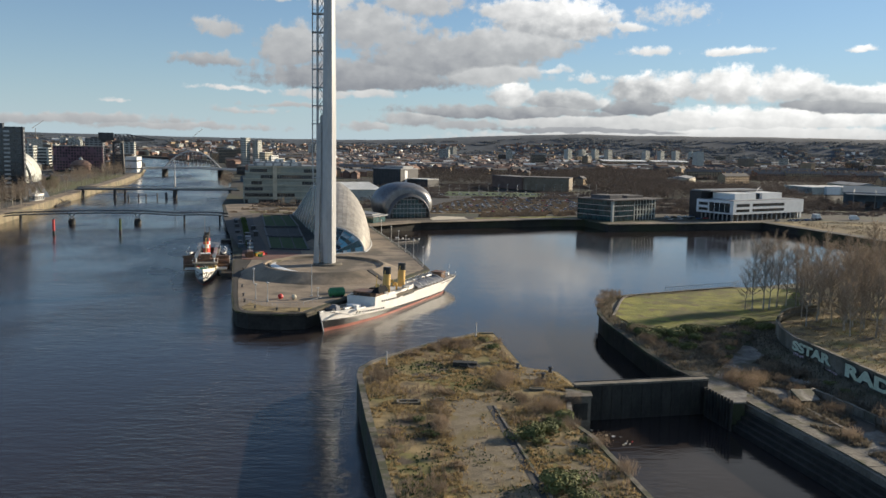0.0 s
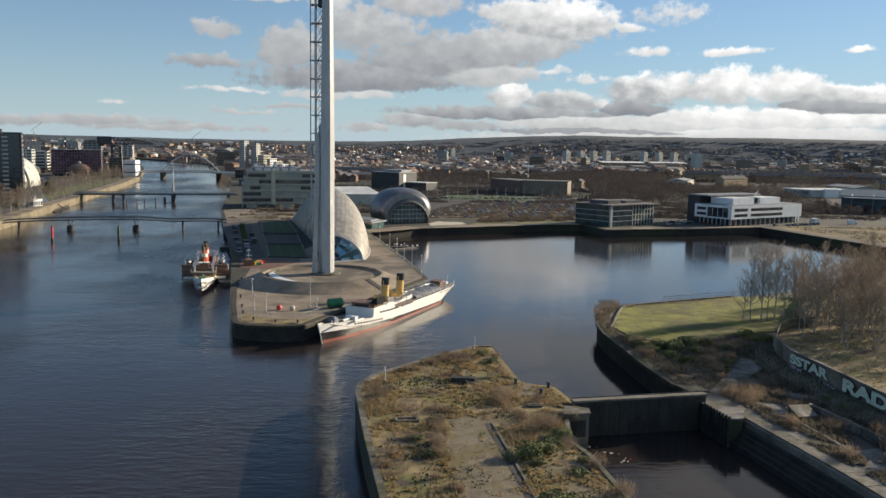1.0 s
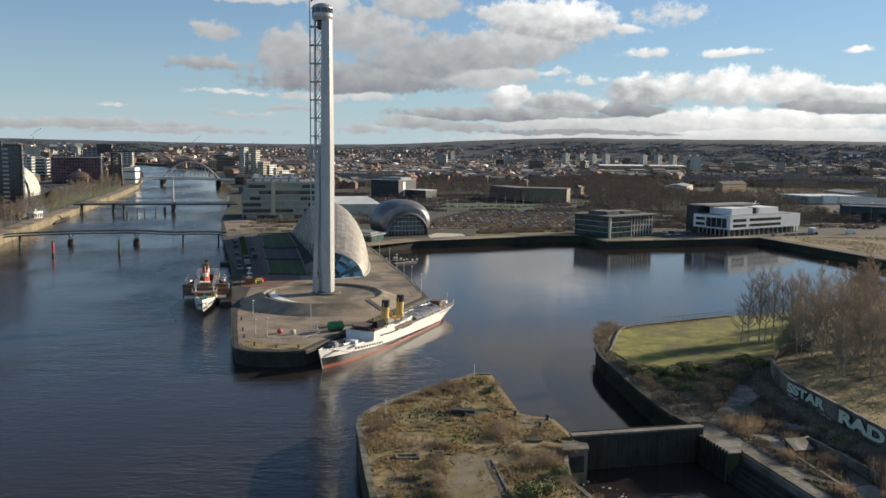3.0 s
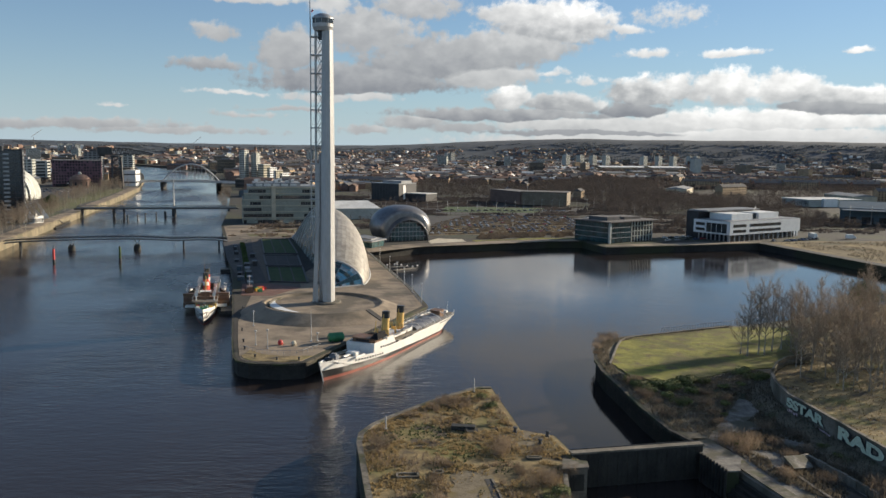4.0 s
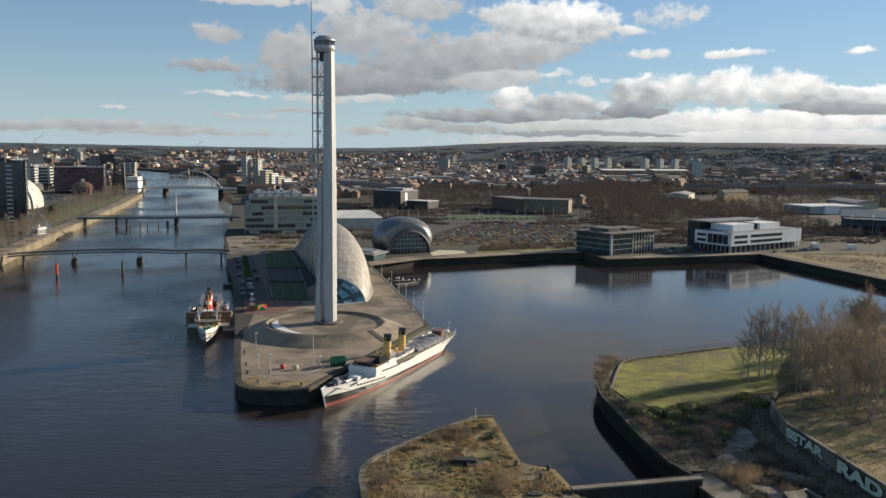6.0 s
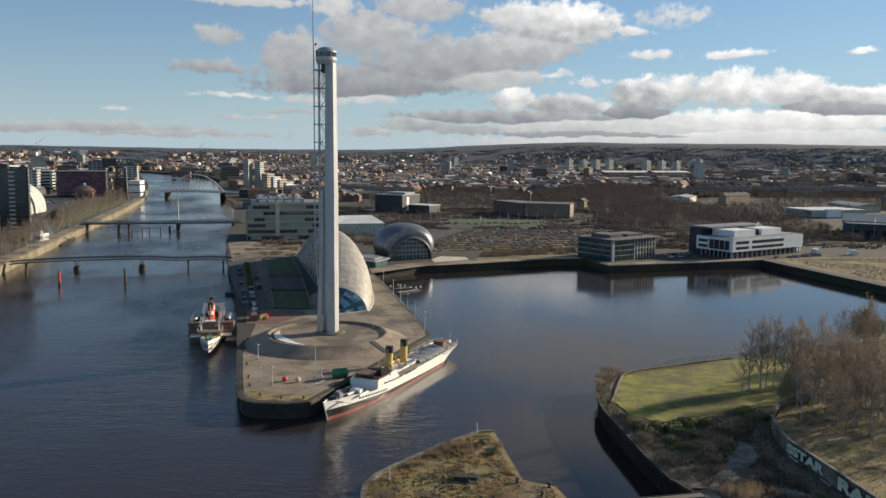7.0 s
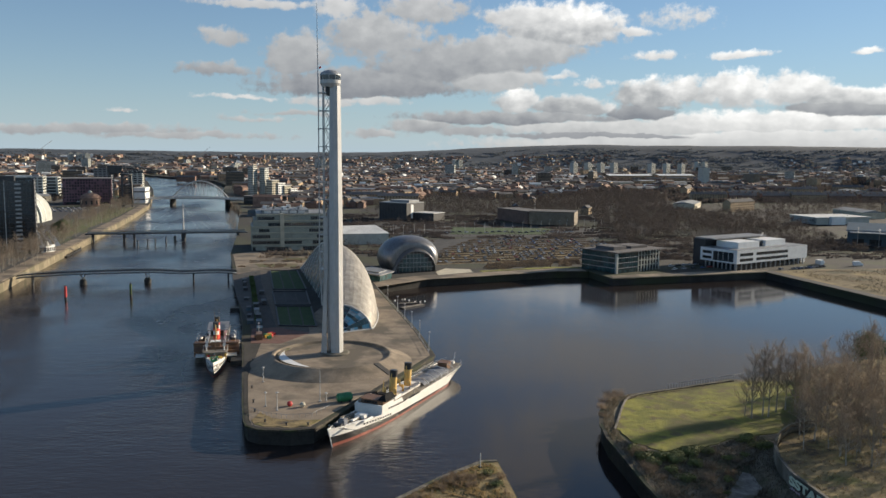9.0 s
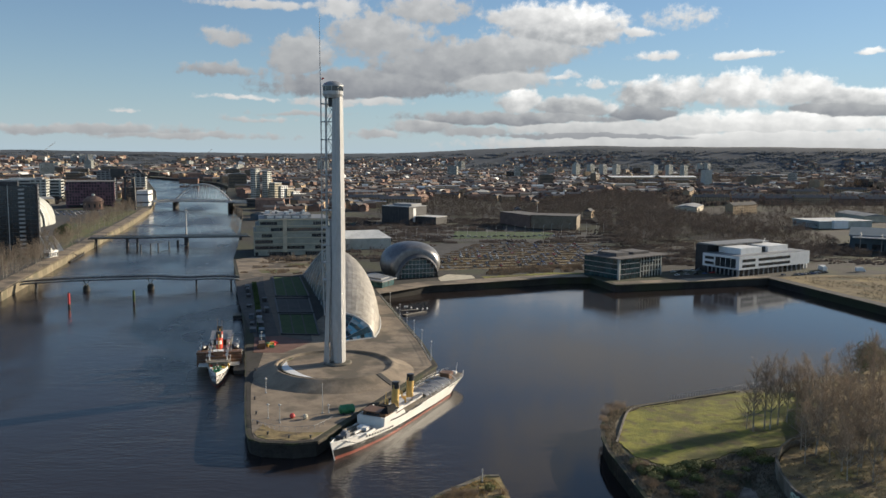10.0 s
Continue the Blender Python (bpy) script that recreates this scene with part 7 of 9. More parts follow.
    for a, b in zip(edge[:-1], edge[1:]):
        a, b = Vector(a), Vector(b)
        for z in (0.55, 1.1):
            part("rail_bar", Shape().tube([(*a, Z_QUAY + z), (*b, Z_QUAY + z)], 0.045, 4), "grey_steel", f)
        n = max(2, int((b - a).length / 2.5))
        for i in range(n):
            p = a + (b - a) * i / n
            part("post", Shape().tube([(*p, Z_QUAY), (*p, Z_QUAY + 1.15)], 0.05, 4), "grey_steel", f)


pier_clutter()

# ---- buildings ----


def block(name, label, x, y, w, d, h, ang=0, wall="pale_stone", roof="grey_roof", floors=4, band="window", fill=0.5, bays=0, z=Z_QUAY, group="", plant=True, sides="fblr", category="building", first=0.0, far=False):
    """A flat-roofed building with a strip or a row of windows to each storey; x, y is the middle of its front."""
    t = thing(name, label, category, pose(x, y, z, 0, 0, ang), group=group)
    part("wall", Shape().box(-w / 2, w / 2, 0, d, 0, h), wall, t)
    part("roof", Shape().box(-w / 2 - 0.3, w / 2 + 0.3, -0.3, d + 0.3, h, h + 0.5), roof, t)
    fh = (h - first) / floors
    glazing = Shape()
    for f in range(floors):
        z0 = first + fh * (f + 0.5 - fill / 2)
        z1 = z0 + fh * fill
        for s in sides:
            span = w if s in "fb" else d
            n = bays or 1
            for k in range(n):
                a = -span / 2 + span * (k + (0.16 if bays else 0.03)) / n
                b = -span / 2 + span * (k + (0.84 if bays else 0.97)) / n
                bx = {"f": (a, b, -0.06, 0.04), "b": (a, b, d - 0.04, d + 0.06), "l": (-w / 2 - 0.06, -w / 2 + 0.04, a + d / 2, b + d / 2), "r": (w / 2 - 0.04, w / 2 + 0.06, a + d / 2, b + d / 2)}[s]
                if far:
                    glazing.box(*bx, z0, z1)
                else:
                    part("window", Shape().box(*bx, z0, z1), band, t)
    if far:
        tagged(part("glazing", glazing, band, t), kind="stuff")
    if plant:
        part("plant_room", Shape().box(-w * 0.22, w * 0.2, d * 0.3, d * 0.7, h + 0.5, h + 3.0), roof, t)
    return t


def office_block():
    """Six storeys of pale bands over set-back ribbons of dark glass, and a cluttered stepped roof."""
    t = thing("office_block", "pale stone office block with long ribbon windows", "office building", pose(-150, 624, Z_QUAY, 0, 0, 14))
    L, D, n = 60, 46, 6
    fh = 4.6
    rnd = random.Random(6)
    for f in range(n):
        inset = (0, 0, 0, 0, 1.5, 4.0)[f]
        right = L - (0, 0, 0, 0, 0, 3)[f]
        z = fh * f
        part("glazing", Shape().box(inset + 0.7, right - 0.7, inset + 0.7, D - 0.7, z, z + 2.6), "window", t, "dark ribbon glazing")
        part("floor_band", Shape().box(inset, right, inset, D, z + 2.6, z + fh), "grey_green_stone", t)
        part("balcony_edge", Shape().box(inset - 0.5, right + 0.4, inset - 0.7, inset, z + fh - 0.5, z + fh), "cream", t)
        x = inset
        while x < right - 3:
            w = rnd.choice((3.0, 5.5, 8.0, 11.0))
            if rnd.random() < 0.42:
                part("panel", Shape().box(x, min(x + w, right), inset - 0.04, inset + 0.6, z, z + 2.5), "grey_green_stone", t)
            else:
                for k in range(int(w / 1.8)):
                    part("mullion", Shape().box(x + 1.8 * k, x + 1.8 * k + 0.16, inset + 0.5, inset + 0.72, z, z + 2.5), "grey_steel", t)
            x += w
        for k in range(5):
            part("side_pier", Shape().box(inset - 0.02, inset + 0.7, inset + (D - inset) * k / 5, inset + (D - inset) * k / 5 + 3.5, z, z + 2.4), "grey_green_stone", t)
    H = fh * n
    part("roof", Shape().box(3.8, L - 2.8, 5.8, D + 0.3, H, H + 0.5), "grey_roof", t)
    top = part("plant_deck", Shape().box(8, L - 16, 9, D - 6, H + 0.5, H + 3.0), "grey_roof", t)
    for k in range(16):
        x, y, w, h = rnd.uniform(9, L - 20), rnd.uniform(10, D - 10), rnd.uniform(1.2, 3.2), rnd.uniform(1.0, 2.4)
        part("plant_unit", Shape().box(x, x + w, y, y + w * 1.3, H + 3.0, H + 3.0 + h), rnd.choice(("white", "pale_roof", "grey_roof")), top)
    for k in range(5):
        part("rooflight", Shape().prism([(10 + 6.5 * k, 6.6), (15 + 6.5 * k, 6.6), (15 + 6.5 * k, 8.6), (10 + 6.5 * k, 8.6)], H + 0.5, H + 2.2), "pale_roof", top)
    part("stair_tower", Shape().box(L * 0.36, L * 0.36 + 3.0, -1.0, 2, 2.5, H + 0.6), "cream", t, "cream stair tower")
    part("entrance_hall", Shape().box(L - 0.2, L + 9, 3, 20, 0, 8).box(L - 0.2, L + 9.4, 2.6, 20.4, 8, 8.5), "dark_steel", t, "dark glazed entrance hall")
    return t


office_block()


def white_offices():
    t = thing("white_offices", "white-clad office building raised over a glazed ground floor", "office building", pose(189.5, 537, Z_QUAY, 0, 0, 33))
    L, D = 76, 30
    part("ground_floor", Shape().box(2.5, L - 3, 2.5, D - 2, 0, 4.4), "window", t, "recessed dark glazing")
    for k in range(15):
        part("column", Shape().box(1 + (L - 4) * k / 14 - 0.35, 1 + (L - 4) * k / 14 + 0.35, 0.6, 1.3, 0, 4.4), "grey_steel", t)
    for k in range(8):
        part("column", Shape().box(0.6, 1.3, 2 + (D - 6) * k / 7 - 0.35, 2 + (D - 6) * k / 7 + 0.35, 0, 4.4), "grey_steel", t)
    part("white_volume", Shape().box(0, L, 0, D, 4.4, 13.2), "white", t, "white cladding")
    for z0, z1 in ((5.9, 7.7), (9.4, 11.3)):
        for a, b in ((3.2, 16.5), (20, 54)):
            part("window", Shape().box(a, b, -0.08, 0.1, z0, z1), "window", t)
        part("window", Shape().box(-0.08, 0.1, 20.5, 28, z0, z1), "window", t)
    part("corner_window", Shape().box(-0.1, 0.1, 2.5, 19.5, 5.4, 11.6), "window", t)
    for k in range(5):
        part("mullion", Shape().box(-0.16, -0.08, 2.5 + 4.2 * k - 0.12, 2.5 + 4.2 * k + 0.12, 5.4, 11.6), "white", t)
    part("roof", Shape().box(0.4, L - 0.4, 0.4, D - 0.4, 13.2, 13.5), "grey_roof", t)
    part("upper_volume", Shape().box(10, 32, 7, D - 5, 13.5, 17.6), "white", t)
    part("upper_volume", Shape().box(40, L - 14, 8, D - 5, 13.5, 17.6), "white", t)
    part("roof_recess", Shape().box(32, 40, 10, D - 5, 13.5, 17.2), "window", t)
    part("canopy_roof", Shape().box(4, L - 16, D - 8, D + 8, 18.4, 19.2), "grey_roof", t, "thin grey oversailing roof")
    part("rear_wall", Shape().box(2, 14, D - 2, D + 8, 0, 18.4), "black_clad", t, "dark glazed rear stair")
    part("roof_mast", Shape().tube([(50, 20, 17.6), (56, 22, 21)], 0.2, 5), "white", t)
    part("porch", Shape().box(L, L + 7, 6, 14, 0, 6.5), "white", t)
    return t


def glass_offices():
    t = thing("glass_offices", "low glass office building with a thin roof and colonnade", "office building", pose(107, 518.5, Z_QUAY, 0, 0, 37))
    L, D, H = 46, 30, 13.2
    part("glazing", Shape().box(0, 20, 0, D, 0.2, H), "teal_glass", t, "blue-green curtain glass")
    part("rear_wing", Shape().box(20, L, 3.5, D, 0.2, H - 0.6), "window", t)
    for k in range(8):
        part("column", Shape().box(21.5 + 2.9 * k - 0.3, 21.5 + 2.9 * k + 0.3, 0.3, 0.9, 0, H - 0.4), "pale_stone", t)
    for f in range(1, 4):
        part("floor_edge", Shape().box(-0.15, 20.1, -0.15, D, H * f / 4 - 0.2, H * f / 4 + 0.2), "grey_steel", t)
        part("floor_edge", Shape().box(20, L, 3.3, D, H * f / 4 - 0.3, H * f / 4 + 0.3), "pale_stone", t)
    for k in range(11):
        part("mullion", Shape().box(2 * k - 0.07, 2 * k + 0.07, -0.2, 0, 0, H), "dark_steel", t)
    for k in range(14):
        part("mullion", Shape().box(-0.2, 0, D * k / 13 - 0.07, D * k / 13 + 0.07, 0, H), "dark_steel", t)
    part("corner_pier", Shape().box(-0.4, 1.0, -0.4, 1.0, 0, H), "pale_stone", t)
    part("roof", Shape().box(-1.6, L + 1, -1.6, D + 1, H, H + 0.6), "slate", t)
    part("roof_screen", Shape().box(6, 18, 8, 24, H + 0.6, H + 2.8), "slate", t)
    part("roof_screen", Shape().box(24, L - 6, 9, 24, H + 0.6, H + 2.2), "slate", t)
    return t


def black_hall():
    t = thing("black_hall", "black-clad box-shaped hall with a white window strip", "hall", facing((-78, 934), (-47, 914), Z_CITY))
    part("wall", Shape().box(0, 38, 0, 34, 0, 18.5), "black_clad", t)
    part("roof", Shape().box(-0.4, 38.4, -0.4, 34.4, 18.5, 19.2), "grey_roof", t)
    part("roof_light", Shape().box(8, 34, 10, 30, 19.2, 21.6), "dull_roof", t)
    # the strip's lit look is only its white cladding colour
    part("lit_window", Shape().box(38, 38.15, 8, 13, 1.5, 17), "white", t)
    for k in range(8):
        part("fin", Shape().box(3 + 4 * k, 3.4 + 4 * k, -0.15, 0, 0, 18), "dark_steel", t)
    part("annexe", Shape().box(38.2, 66, 12, 34, 0, 8), "black_clad", t)
    part("annexe_roof", Shape().box(38.2, 66.4, 11.6, 34.4, 8, 8.5), "pale_roof", t)
    return t


def long_halls():
    t = thing("studio_hall", "long brown timber-clad hall with a flat roof", "hall", facing((56, 932), (85, 877), Z_CITY))
    part("wall", Shape().box(0, 62, 0, 26, 0, 13.2), "terracotta", t)
    part("roof", Shape().box(-0.4, 62.4, -0.4, 26.4, 13.2, 13.8), "slate", t)
    t = thing("studio_hall", "long greenish-brown clad hall with a flat roof", "hall", facing((86, 876), (152, 858), Z_CITY))
    part("wall", Shape().box(0, 48, 0, 34, 0, 13.6), "brown_clad", t)
    part("roof", Shape().box(-0.4, 48.4, -0.4, 34.4, 13.6, 14.2), "slate", t)
    for k in range(12):
        part("fin", Shape().box(2 + 4 * k, 2.4 + 4 * k, -0.25, 0, 0, 13.4), "brown_clad", t)
    solo("lighting_mast", Shape().tube([(0, 0, 0), (0, 0, 26)], [0.3, 0.15], 6), "white_steel", "thin pale lighting mast behind the hall", "mast", pose(98, 930, Z_CITY))


def mall_hall():
    t = thing("exhibition_hall", "low hall with a pale grey ridged roof", "hall", pose(-92, 668, Z_QUAY, 0, 0, 14))
    part("wall", Shape().box(0, 44, 0, 34, 0, 9), "pale_stone", t)
    part("roof", Shape().add([(-0.5, -0.5, 9), (44.5, -0.5, 9), (44.5, 34.5, 9), (-0.5, 34.5, 9), (8, 14, 14.5), (36, 18, 14.5)], [(0, 1, 5, 4), (1, 2, 5), (2, 3, 4, 5), (3, 0, 4)]), "pale_roof", t)
    return t


def river_flats():
    for x, y, h, lab in ((-309, 1290, 52, "tall pale residential tower with a blank gable"), (-293, 1300, 48, "tall pale residential tower beside the river")):
        block("residential_tower", lab, x, y, 9, 14, h, -14, "pale_stone", "grey_roof", 15, bays=2, fill=0.4, z=Z_CITY, plant=False, category="tower block", group="river towers", sides="fr")
    for k in range(6):
        block("terrace_flats", "stepped white block of flats beside the river", -280 + 8 * k, 1290 + 9 * k, 12, 16, 30 - 4.6 * k, -30, "white" if k % 2 else "cream", "pale_roof", 8 - k, bays=3, fill=0.45, z=Z_CITY, plant=False, category="flats", group="stepped flats", sides="fr")
    block("river_sheds", "dark flat-roofed building on the river bank", -262, 1180, 60, 22, 11, 12, "dark_steel", "slate", 2, z=Z_CITY, plant=False)


def warehouses():
    t = thing("retail_warehouse", "long blue-clad retail warehouse with a glazed canopy", "warehouse", pose(340, 700, Z_CITY, 0, 0, -27))
    part("wall", Shape().box(0, 190, 0, 70, 0, 13), "blue_clad", t)
    part("roof", Shape().add([(-1, -1, 13), (191, -1, 13), (191, 71, 13), (-1, 71, 13), (-1, 35, 17), (191, 35, 17)], [(0, 1, 5, 4), (2, 3, 4, 5), (1, 2, 5), (3, 0, 4)]), "blue_clad", t)
    part("fascia", Shape().box(-1, 191, -1.4, -1, 11.5, 13), "dull_roof", t)
    for k in range(12):
        part("portal_frame", Shape().tube([(8 + 16 * k, -9, 0), (8 + 16 * k, -9, 12), (8 + 16 * k, 0, 15)], 0.35, 5), "dull_roof", t)
    part("canopy", Shape().box(2, 40, -13, 0, 11.2, 11.8), "grey_roof", t)
    for k in range(14):
        part("shop_window", Shape().box(4 + 13 * k, 13 + 13 * k, -0.08, 0.05, 0.5, 5.5), "window", t)
    t = thing("retail_warehouse", "white flat-roofed retail warehouse", "warehouse", pose(404, 903, Z_CITY, 0, 0, 14))
    part("wall", Shape().box(0, 68, 0, 45, 0, 7.5), "pale_stone", t)
    part("roof", Shape().box(-1, 69, -1, 46, 7.5, 8.2), "pale_roof", t)
    part("entrance", Shape().box(16, 34, -4, 0, 0, 9), "white", t)


white_offices()
glass_offices()
black_hall()
long_halls()
mall_hall()
river_flats()
warehouses()

# ---- north bank ----


def glass_hotel():
    t = thing("glass_hotel", "dark glass hotel slab with pale vertical strips", "hotel", pose(-307, 606, Z_QUAY, 0, 0, 203))
    L, D, H = 80, 20, 52.5
    part("curtain_wall", Shape().box(0, L, -D, 0, 0, H), "hotel_glass", t, "dark reflective curtain glass")
    for f in range(1, 17):
        part("floor_line", Shape().box(-0.1, L, 0, 0.1, H * f / 17 - 0.12, H * f / 17 + 0.12), "dark_steel", t)
    for k in range(21):
        part("mullion", Shape().box(L * k / 20 - 0.1, L * k / 20 + 0.1, 0.02, 0.16, 0, H), "dark_steel", t)
    part("vertical_strip", Shape().box(18.2, 18.7, 0.1, 0.5, 0, H + 0.6), "white_steel", t)
    for x0, w in ((7.6, 4.0), (38, 3.2), (60, 3.2)):
        for f in range(17):
            part("balcony", Shape().box(x0, x0 + w, 0.1, 0.7, H * f / 17, H * f / 17 + 1.3), "grey_steel", t)
    part("end_wall", Shape().box(-1.2, 0, -D, 0.4, 0, H + 1.0), "black_clad", t)
    for f in range(16):
        part("end_window", Shape().box(-1.3, -1.2, -D * 0.75, -D * 0.25, H * f / 16 + 0.8, H * f / 16 + 2.2), "grey_steel", t)
    part("roof_plant", Shape().box(12, 40, -D + 4, -4, H, H + 3.4), "dark_steel", t)
    part("roof_rail", Shape().box(0, L, -D, -D + 0.2, H, H + 1.2), "dark_steel", t)
    for k in range(5):
        part("podium_canopy", Shape().box(-9 + 2 * k, -8.6 + 2 * k, 0, 9, 0, 7 - 1.2 * k), "pale_roof", t)
    return t


def shell_hall():
    """A concert hall of overlapping metal shells."""
    t = thing("shell_concert_hall", "pale metal concert hall of overlapping curved shells", "concert hall", pose(-447, 822, Z_CITY, 0, 0, 14))
    for k, (r, h, y0) in enumerate(((30, 29, 0), (33, 32.5, 14), (34, 33.5, 28), (32, 31, 42), (28, 27, 56))):
        rows = []
        for i in range(21):
            a = math.pi * i / 20
            rows.append([(r * math.cos(a), y0, h * math.sin(a) ** 0.8), (r * 1.05 * math.cos(a), y0 + 18, h * 1.04 * math.sin(a) ** 0.8)])
        part("metal_shell", Shape().grid(rows), "pale_stone", t, smooth=False)
        part("shell_edge", Shape().tube([row[0] for row in rows], 0.7, 5), "white", t)
    front = [(30 * math.cos(math.pi * i / 20), 1.0, 29 * math.sin(math.pi * i / 20) ** 0.8) for i in range(21)]
    part("front_wall", Shape().add(front, [tuple(range(21))]), "pale_stone", t)
    part("rear_wall", Shape().add([(p[0], 73, p[2]) for p in front], [tuple(range(21))]), "pale_stone", t)
    return t


def hammerhead_crane():
    """A giant cantilever crane: a lattice tower with a jib across its top."""
    t = thing("hammerhead_crane", "giant black steel cantilever crane on the quayside", "crane", pose(-434, 1112, Z_QUAY, 0, 0, 25))
    s, H = 6.0, 42
    for x in (-s, s):
        for y in (-s, s):
            part("leg", Shape().beam((x * 1.1, y * 1.1, 0), (x * 0.92, y * 0.92, H), 1.5), "dark_steel", t)
    for z in range(0, 42, 7):
        for a, b in (((-s, -s), (s, -s)), ((s, -s), (s, s)), ((s, s), (-s, s)), ((-s, s), (-s, -s))):
            part("brace", Shape().beam((*a, z), (*b, z + 7), 0.6).beam((*b, z), (*a, z + 7), 0.6).beam((*a, z + 7), (*b, z + 7), 0.6), "dark_steel", t)
    part("turntable", Shape().lathe([(8.5, H), (8.5, H + 2), (7, H + 2.2), (0, H + 2.2)], 20), "dark_steel", t)
    for y in (-3, 3):
        part("jib_chord", Shape().beam((-22, y, H + 3), (46, y, H + 4), 1.2), "dark_steel", t)
        part("jib_chord", Shape().beam((-20, y, H + 11), (12, y, H + 11.5), 1.0).beam((12, y, H + 11.5), (46, y, H + 5), 1.0), "dark_steel", t)
        for k in range(13):
            x = -20 + 5 * k
            zt = H + 11 if x < 10 else H + 11.5 - (x - 12) * 0.19
            part("lattice_bar", Shape().beam((x, y, H + 3.3), (x + 2.5, y, zt), 0.5).beam((x + 2.5, y, zt), (x + 5, y, H + 3.4), 0.5), "dark_steel", t)
    part("machine_house", Shape().box(-24, -6, -5.5, 5.5, H + 3, H + 13), "dark_steel", t)
    part("counterweight", Shape().box(-22, -15, -4, 4, H + 0.5, H + 4), "black_clad", t)
    return t


def plum_hotel():
    t = thing("plum_hotel", "plum-coloured panelled hotel block of eight storeys", "hotel", facing((-527, 1124), (-452, 1153), Z_CITY))
    L, D, H, n = 62, 60, 35, 9
    part("wall", Shape().box(0, L, 0, D, 0, H), "purple", t)
    rnd = random.Random(4)
    pane = Shape().box(0, 2.0, -0.12, 0, 0, 2.3).mesh("window", "window")
    pane2 = Shape().box(-0, 0.12, 0, 2.0, 0, 2.3).mesh("window", "window")
    for f in range(n):
        for k in range(17):
            if rnd.random() < 0.86:
                o = new("window", pane)
                o.parent = t
                o.matrix_basis = pose(1.4 + 3.55 * k, 0, 1.2 + H / n * f)
            if k < 16 and rnd.random() < 0.86:
                o = new("window", pane2)
                o.parent = t
                o.matrix_basis = pose(L, 1.4 + 3.6 * k, 1.2 + H / n * f)
    part("roof", Shape().box(-0.4, L + 0.4, -0.4, D + 0.4, H, H + 0.7), "slate", t)
    part("entrance_canopy", Shape().box(18, 40, -5, 0, 4, 4.7), "white", t)
    part("ground_glazing", Shape().box(4, L - 4, -0.15, 0, 0.3, 3.6), "window", t)
    return t


def brick_rotunda():
    t = thing("brick_rotunda", "round red brick rotunda with a low domed roof", "rotunda", pose(-478, 1098, Z_CITY))
    part("drum", Shape().lathe([(13, 0), (13, 10.5), (13.6, 10.6), (13.6, 11.4)], 28), "brick", t)
    part("dome", Shape().lathe([(13.2, 11.4), (11, 14.5), (7, 17), (3, 18), (2.2, 18)], 28), "brick", t, "brown domed roof")
    part("lantern", Shape().lathe([(2.2, 18), (2.2, 20), (0.1, 21.5)], 12), "pale_stone", t)
    for k in range(12):
        a = 2 * math.pi * k / 12
        part("window", Shape().box(-1, 1, -0.1, 0.1, 3, 8, pose(13.05 * math.cos(a), 13.05 * math.sin(a), 0, 0, 0, math.degrees(a) + 90)), "window", t)
    return t


glass_hotel()
shell_hall()
hammerhead_crane()
plum_hotel()
brick_rotunda()
block("apartment_tower", "grey apartment tower with white balcony frames", -545, 1300, 26, 22, 46, 12, "grey_roof", "slate", 13, bays=4, z=Z_CITY, category="tower block")
block("apartment_tower", "grey apartment slab with dark windows", -505, 1330, 22, 20, 42, 12, "pale_stone", "slate", 12, bays=3, z=Z_CITY, category="tower block")
block("white_cube_building", "white windowless riverside building", -442, 1178, 16, 30, 22, 8, "white", "pale_roof", 2, fill=0.15, z=Z_QUAY, plant=False)
block("riverside_flats", "brown riverside flats with dark windows", -470, 1215, 30, 24, 24, 14, "brown_clad", "slate", 7, bays=5, z=Z_CITY, plant=False, category="flats")
block("glass_offices", "white and blue glazed office slab", -690, 1330, 110, 24, 30, 14, "pale_stone", "pale_roof", 6, z=Z_CITY, fill=0.55)
block("grey_offices", "grey office block with white window bays", -620, 1235, 22, 26, 34, 14, "pale_stone", "grey_roof", 8, bays=3, z=Z_CITY)
block("exhibition_shed", "low pale exhibition hall with a curved roof", -640, 1060, 120, 70, 16, 10, "pale_roof", "pale_roof", 1, fill=0.2, z=Z_CITY, plant=False)
block("exhibition_shed", "low grey exhibition hall with a flat roof", -560, 880, 110, 60, 15, 10, "grey_roof", "pale_roof", 1, fill=0.2, z=Z_CITY, plant=False)
block("kiosk", "small white riverside pavilion with columns", -293, 601, 9, 5, 5, 75, "white", "pale_roof", 1, bays=5, fill=0.6, z=Z_QUAY, plant=False, category="pavilion")
sky_l = thing("glass_canopy", "leaning pale glass entrance canopies beside the hotel", "canopy", pose(-316, 634, Z_QUAY, 0, 0, 20) @ Matrix.Scale(0.72, 4))
for k in range(3):
    part("glass_sheet", Shape().add([(k * 7, 0, 0), (k * 7 + 5.5, 0, 0), (k * 7 - 5, 10, 17), (k * 7 - 8.5, 10, 17)], [(0, 1, 2, 3)]).add([(k * 7, 0.5, 0), (k * 7 + 5.5, 0.5, 0), (k * 7 - 5, 10.5, 17), (k * 7 - 8.5, 10.5, 17)], [(3, 2, 1, 0)]), "pale_roof", sky_l)
flat("pavement_north", [(-251, 449), (-268, 519), (-310, 704), (-361, 924), (-414, 1131), (-424, 1131), (-371, 924), (-320, 704), (-278, 519), (-262, 449)], Z_QUAY + 0.65, "paving", "pale riverside walk of the north bank", thick=0.7)
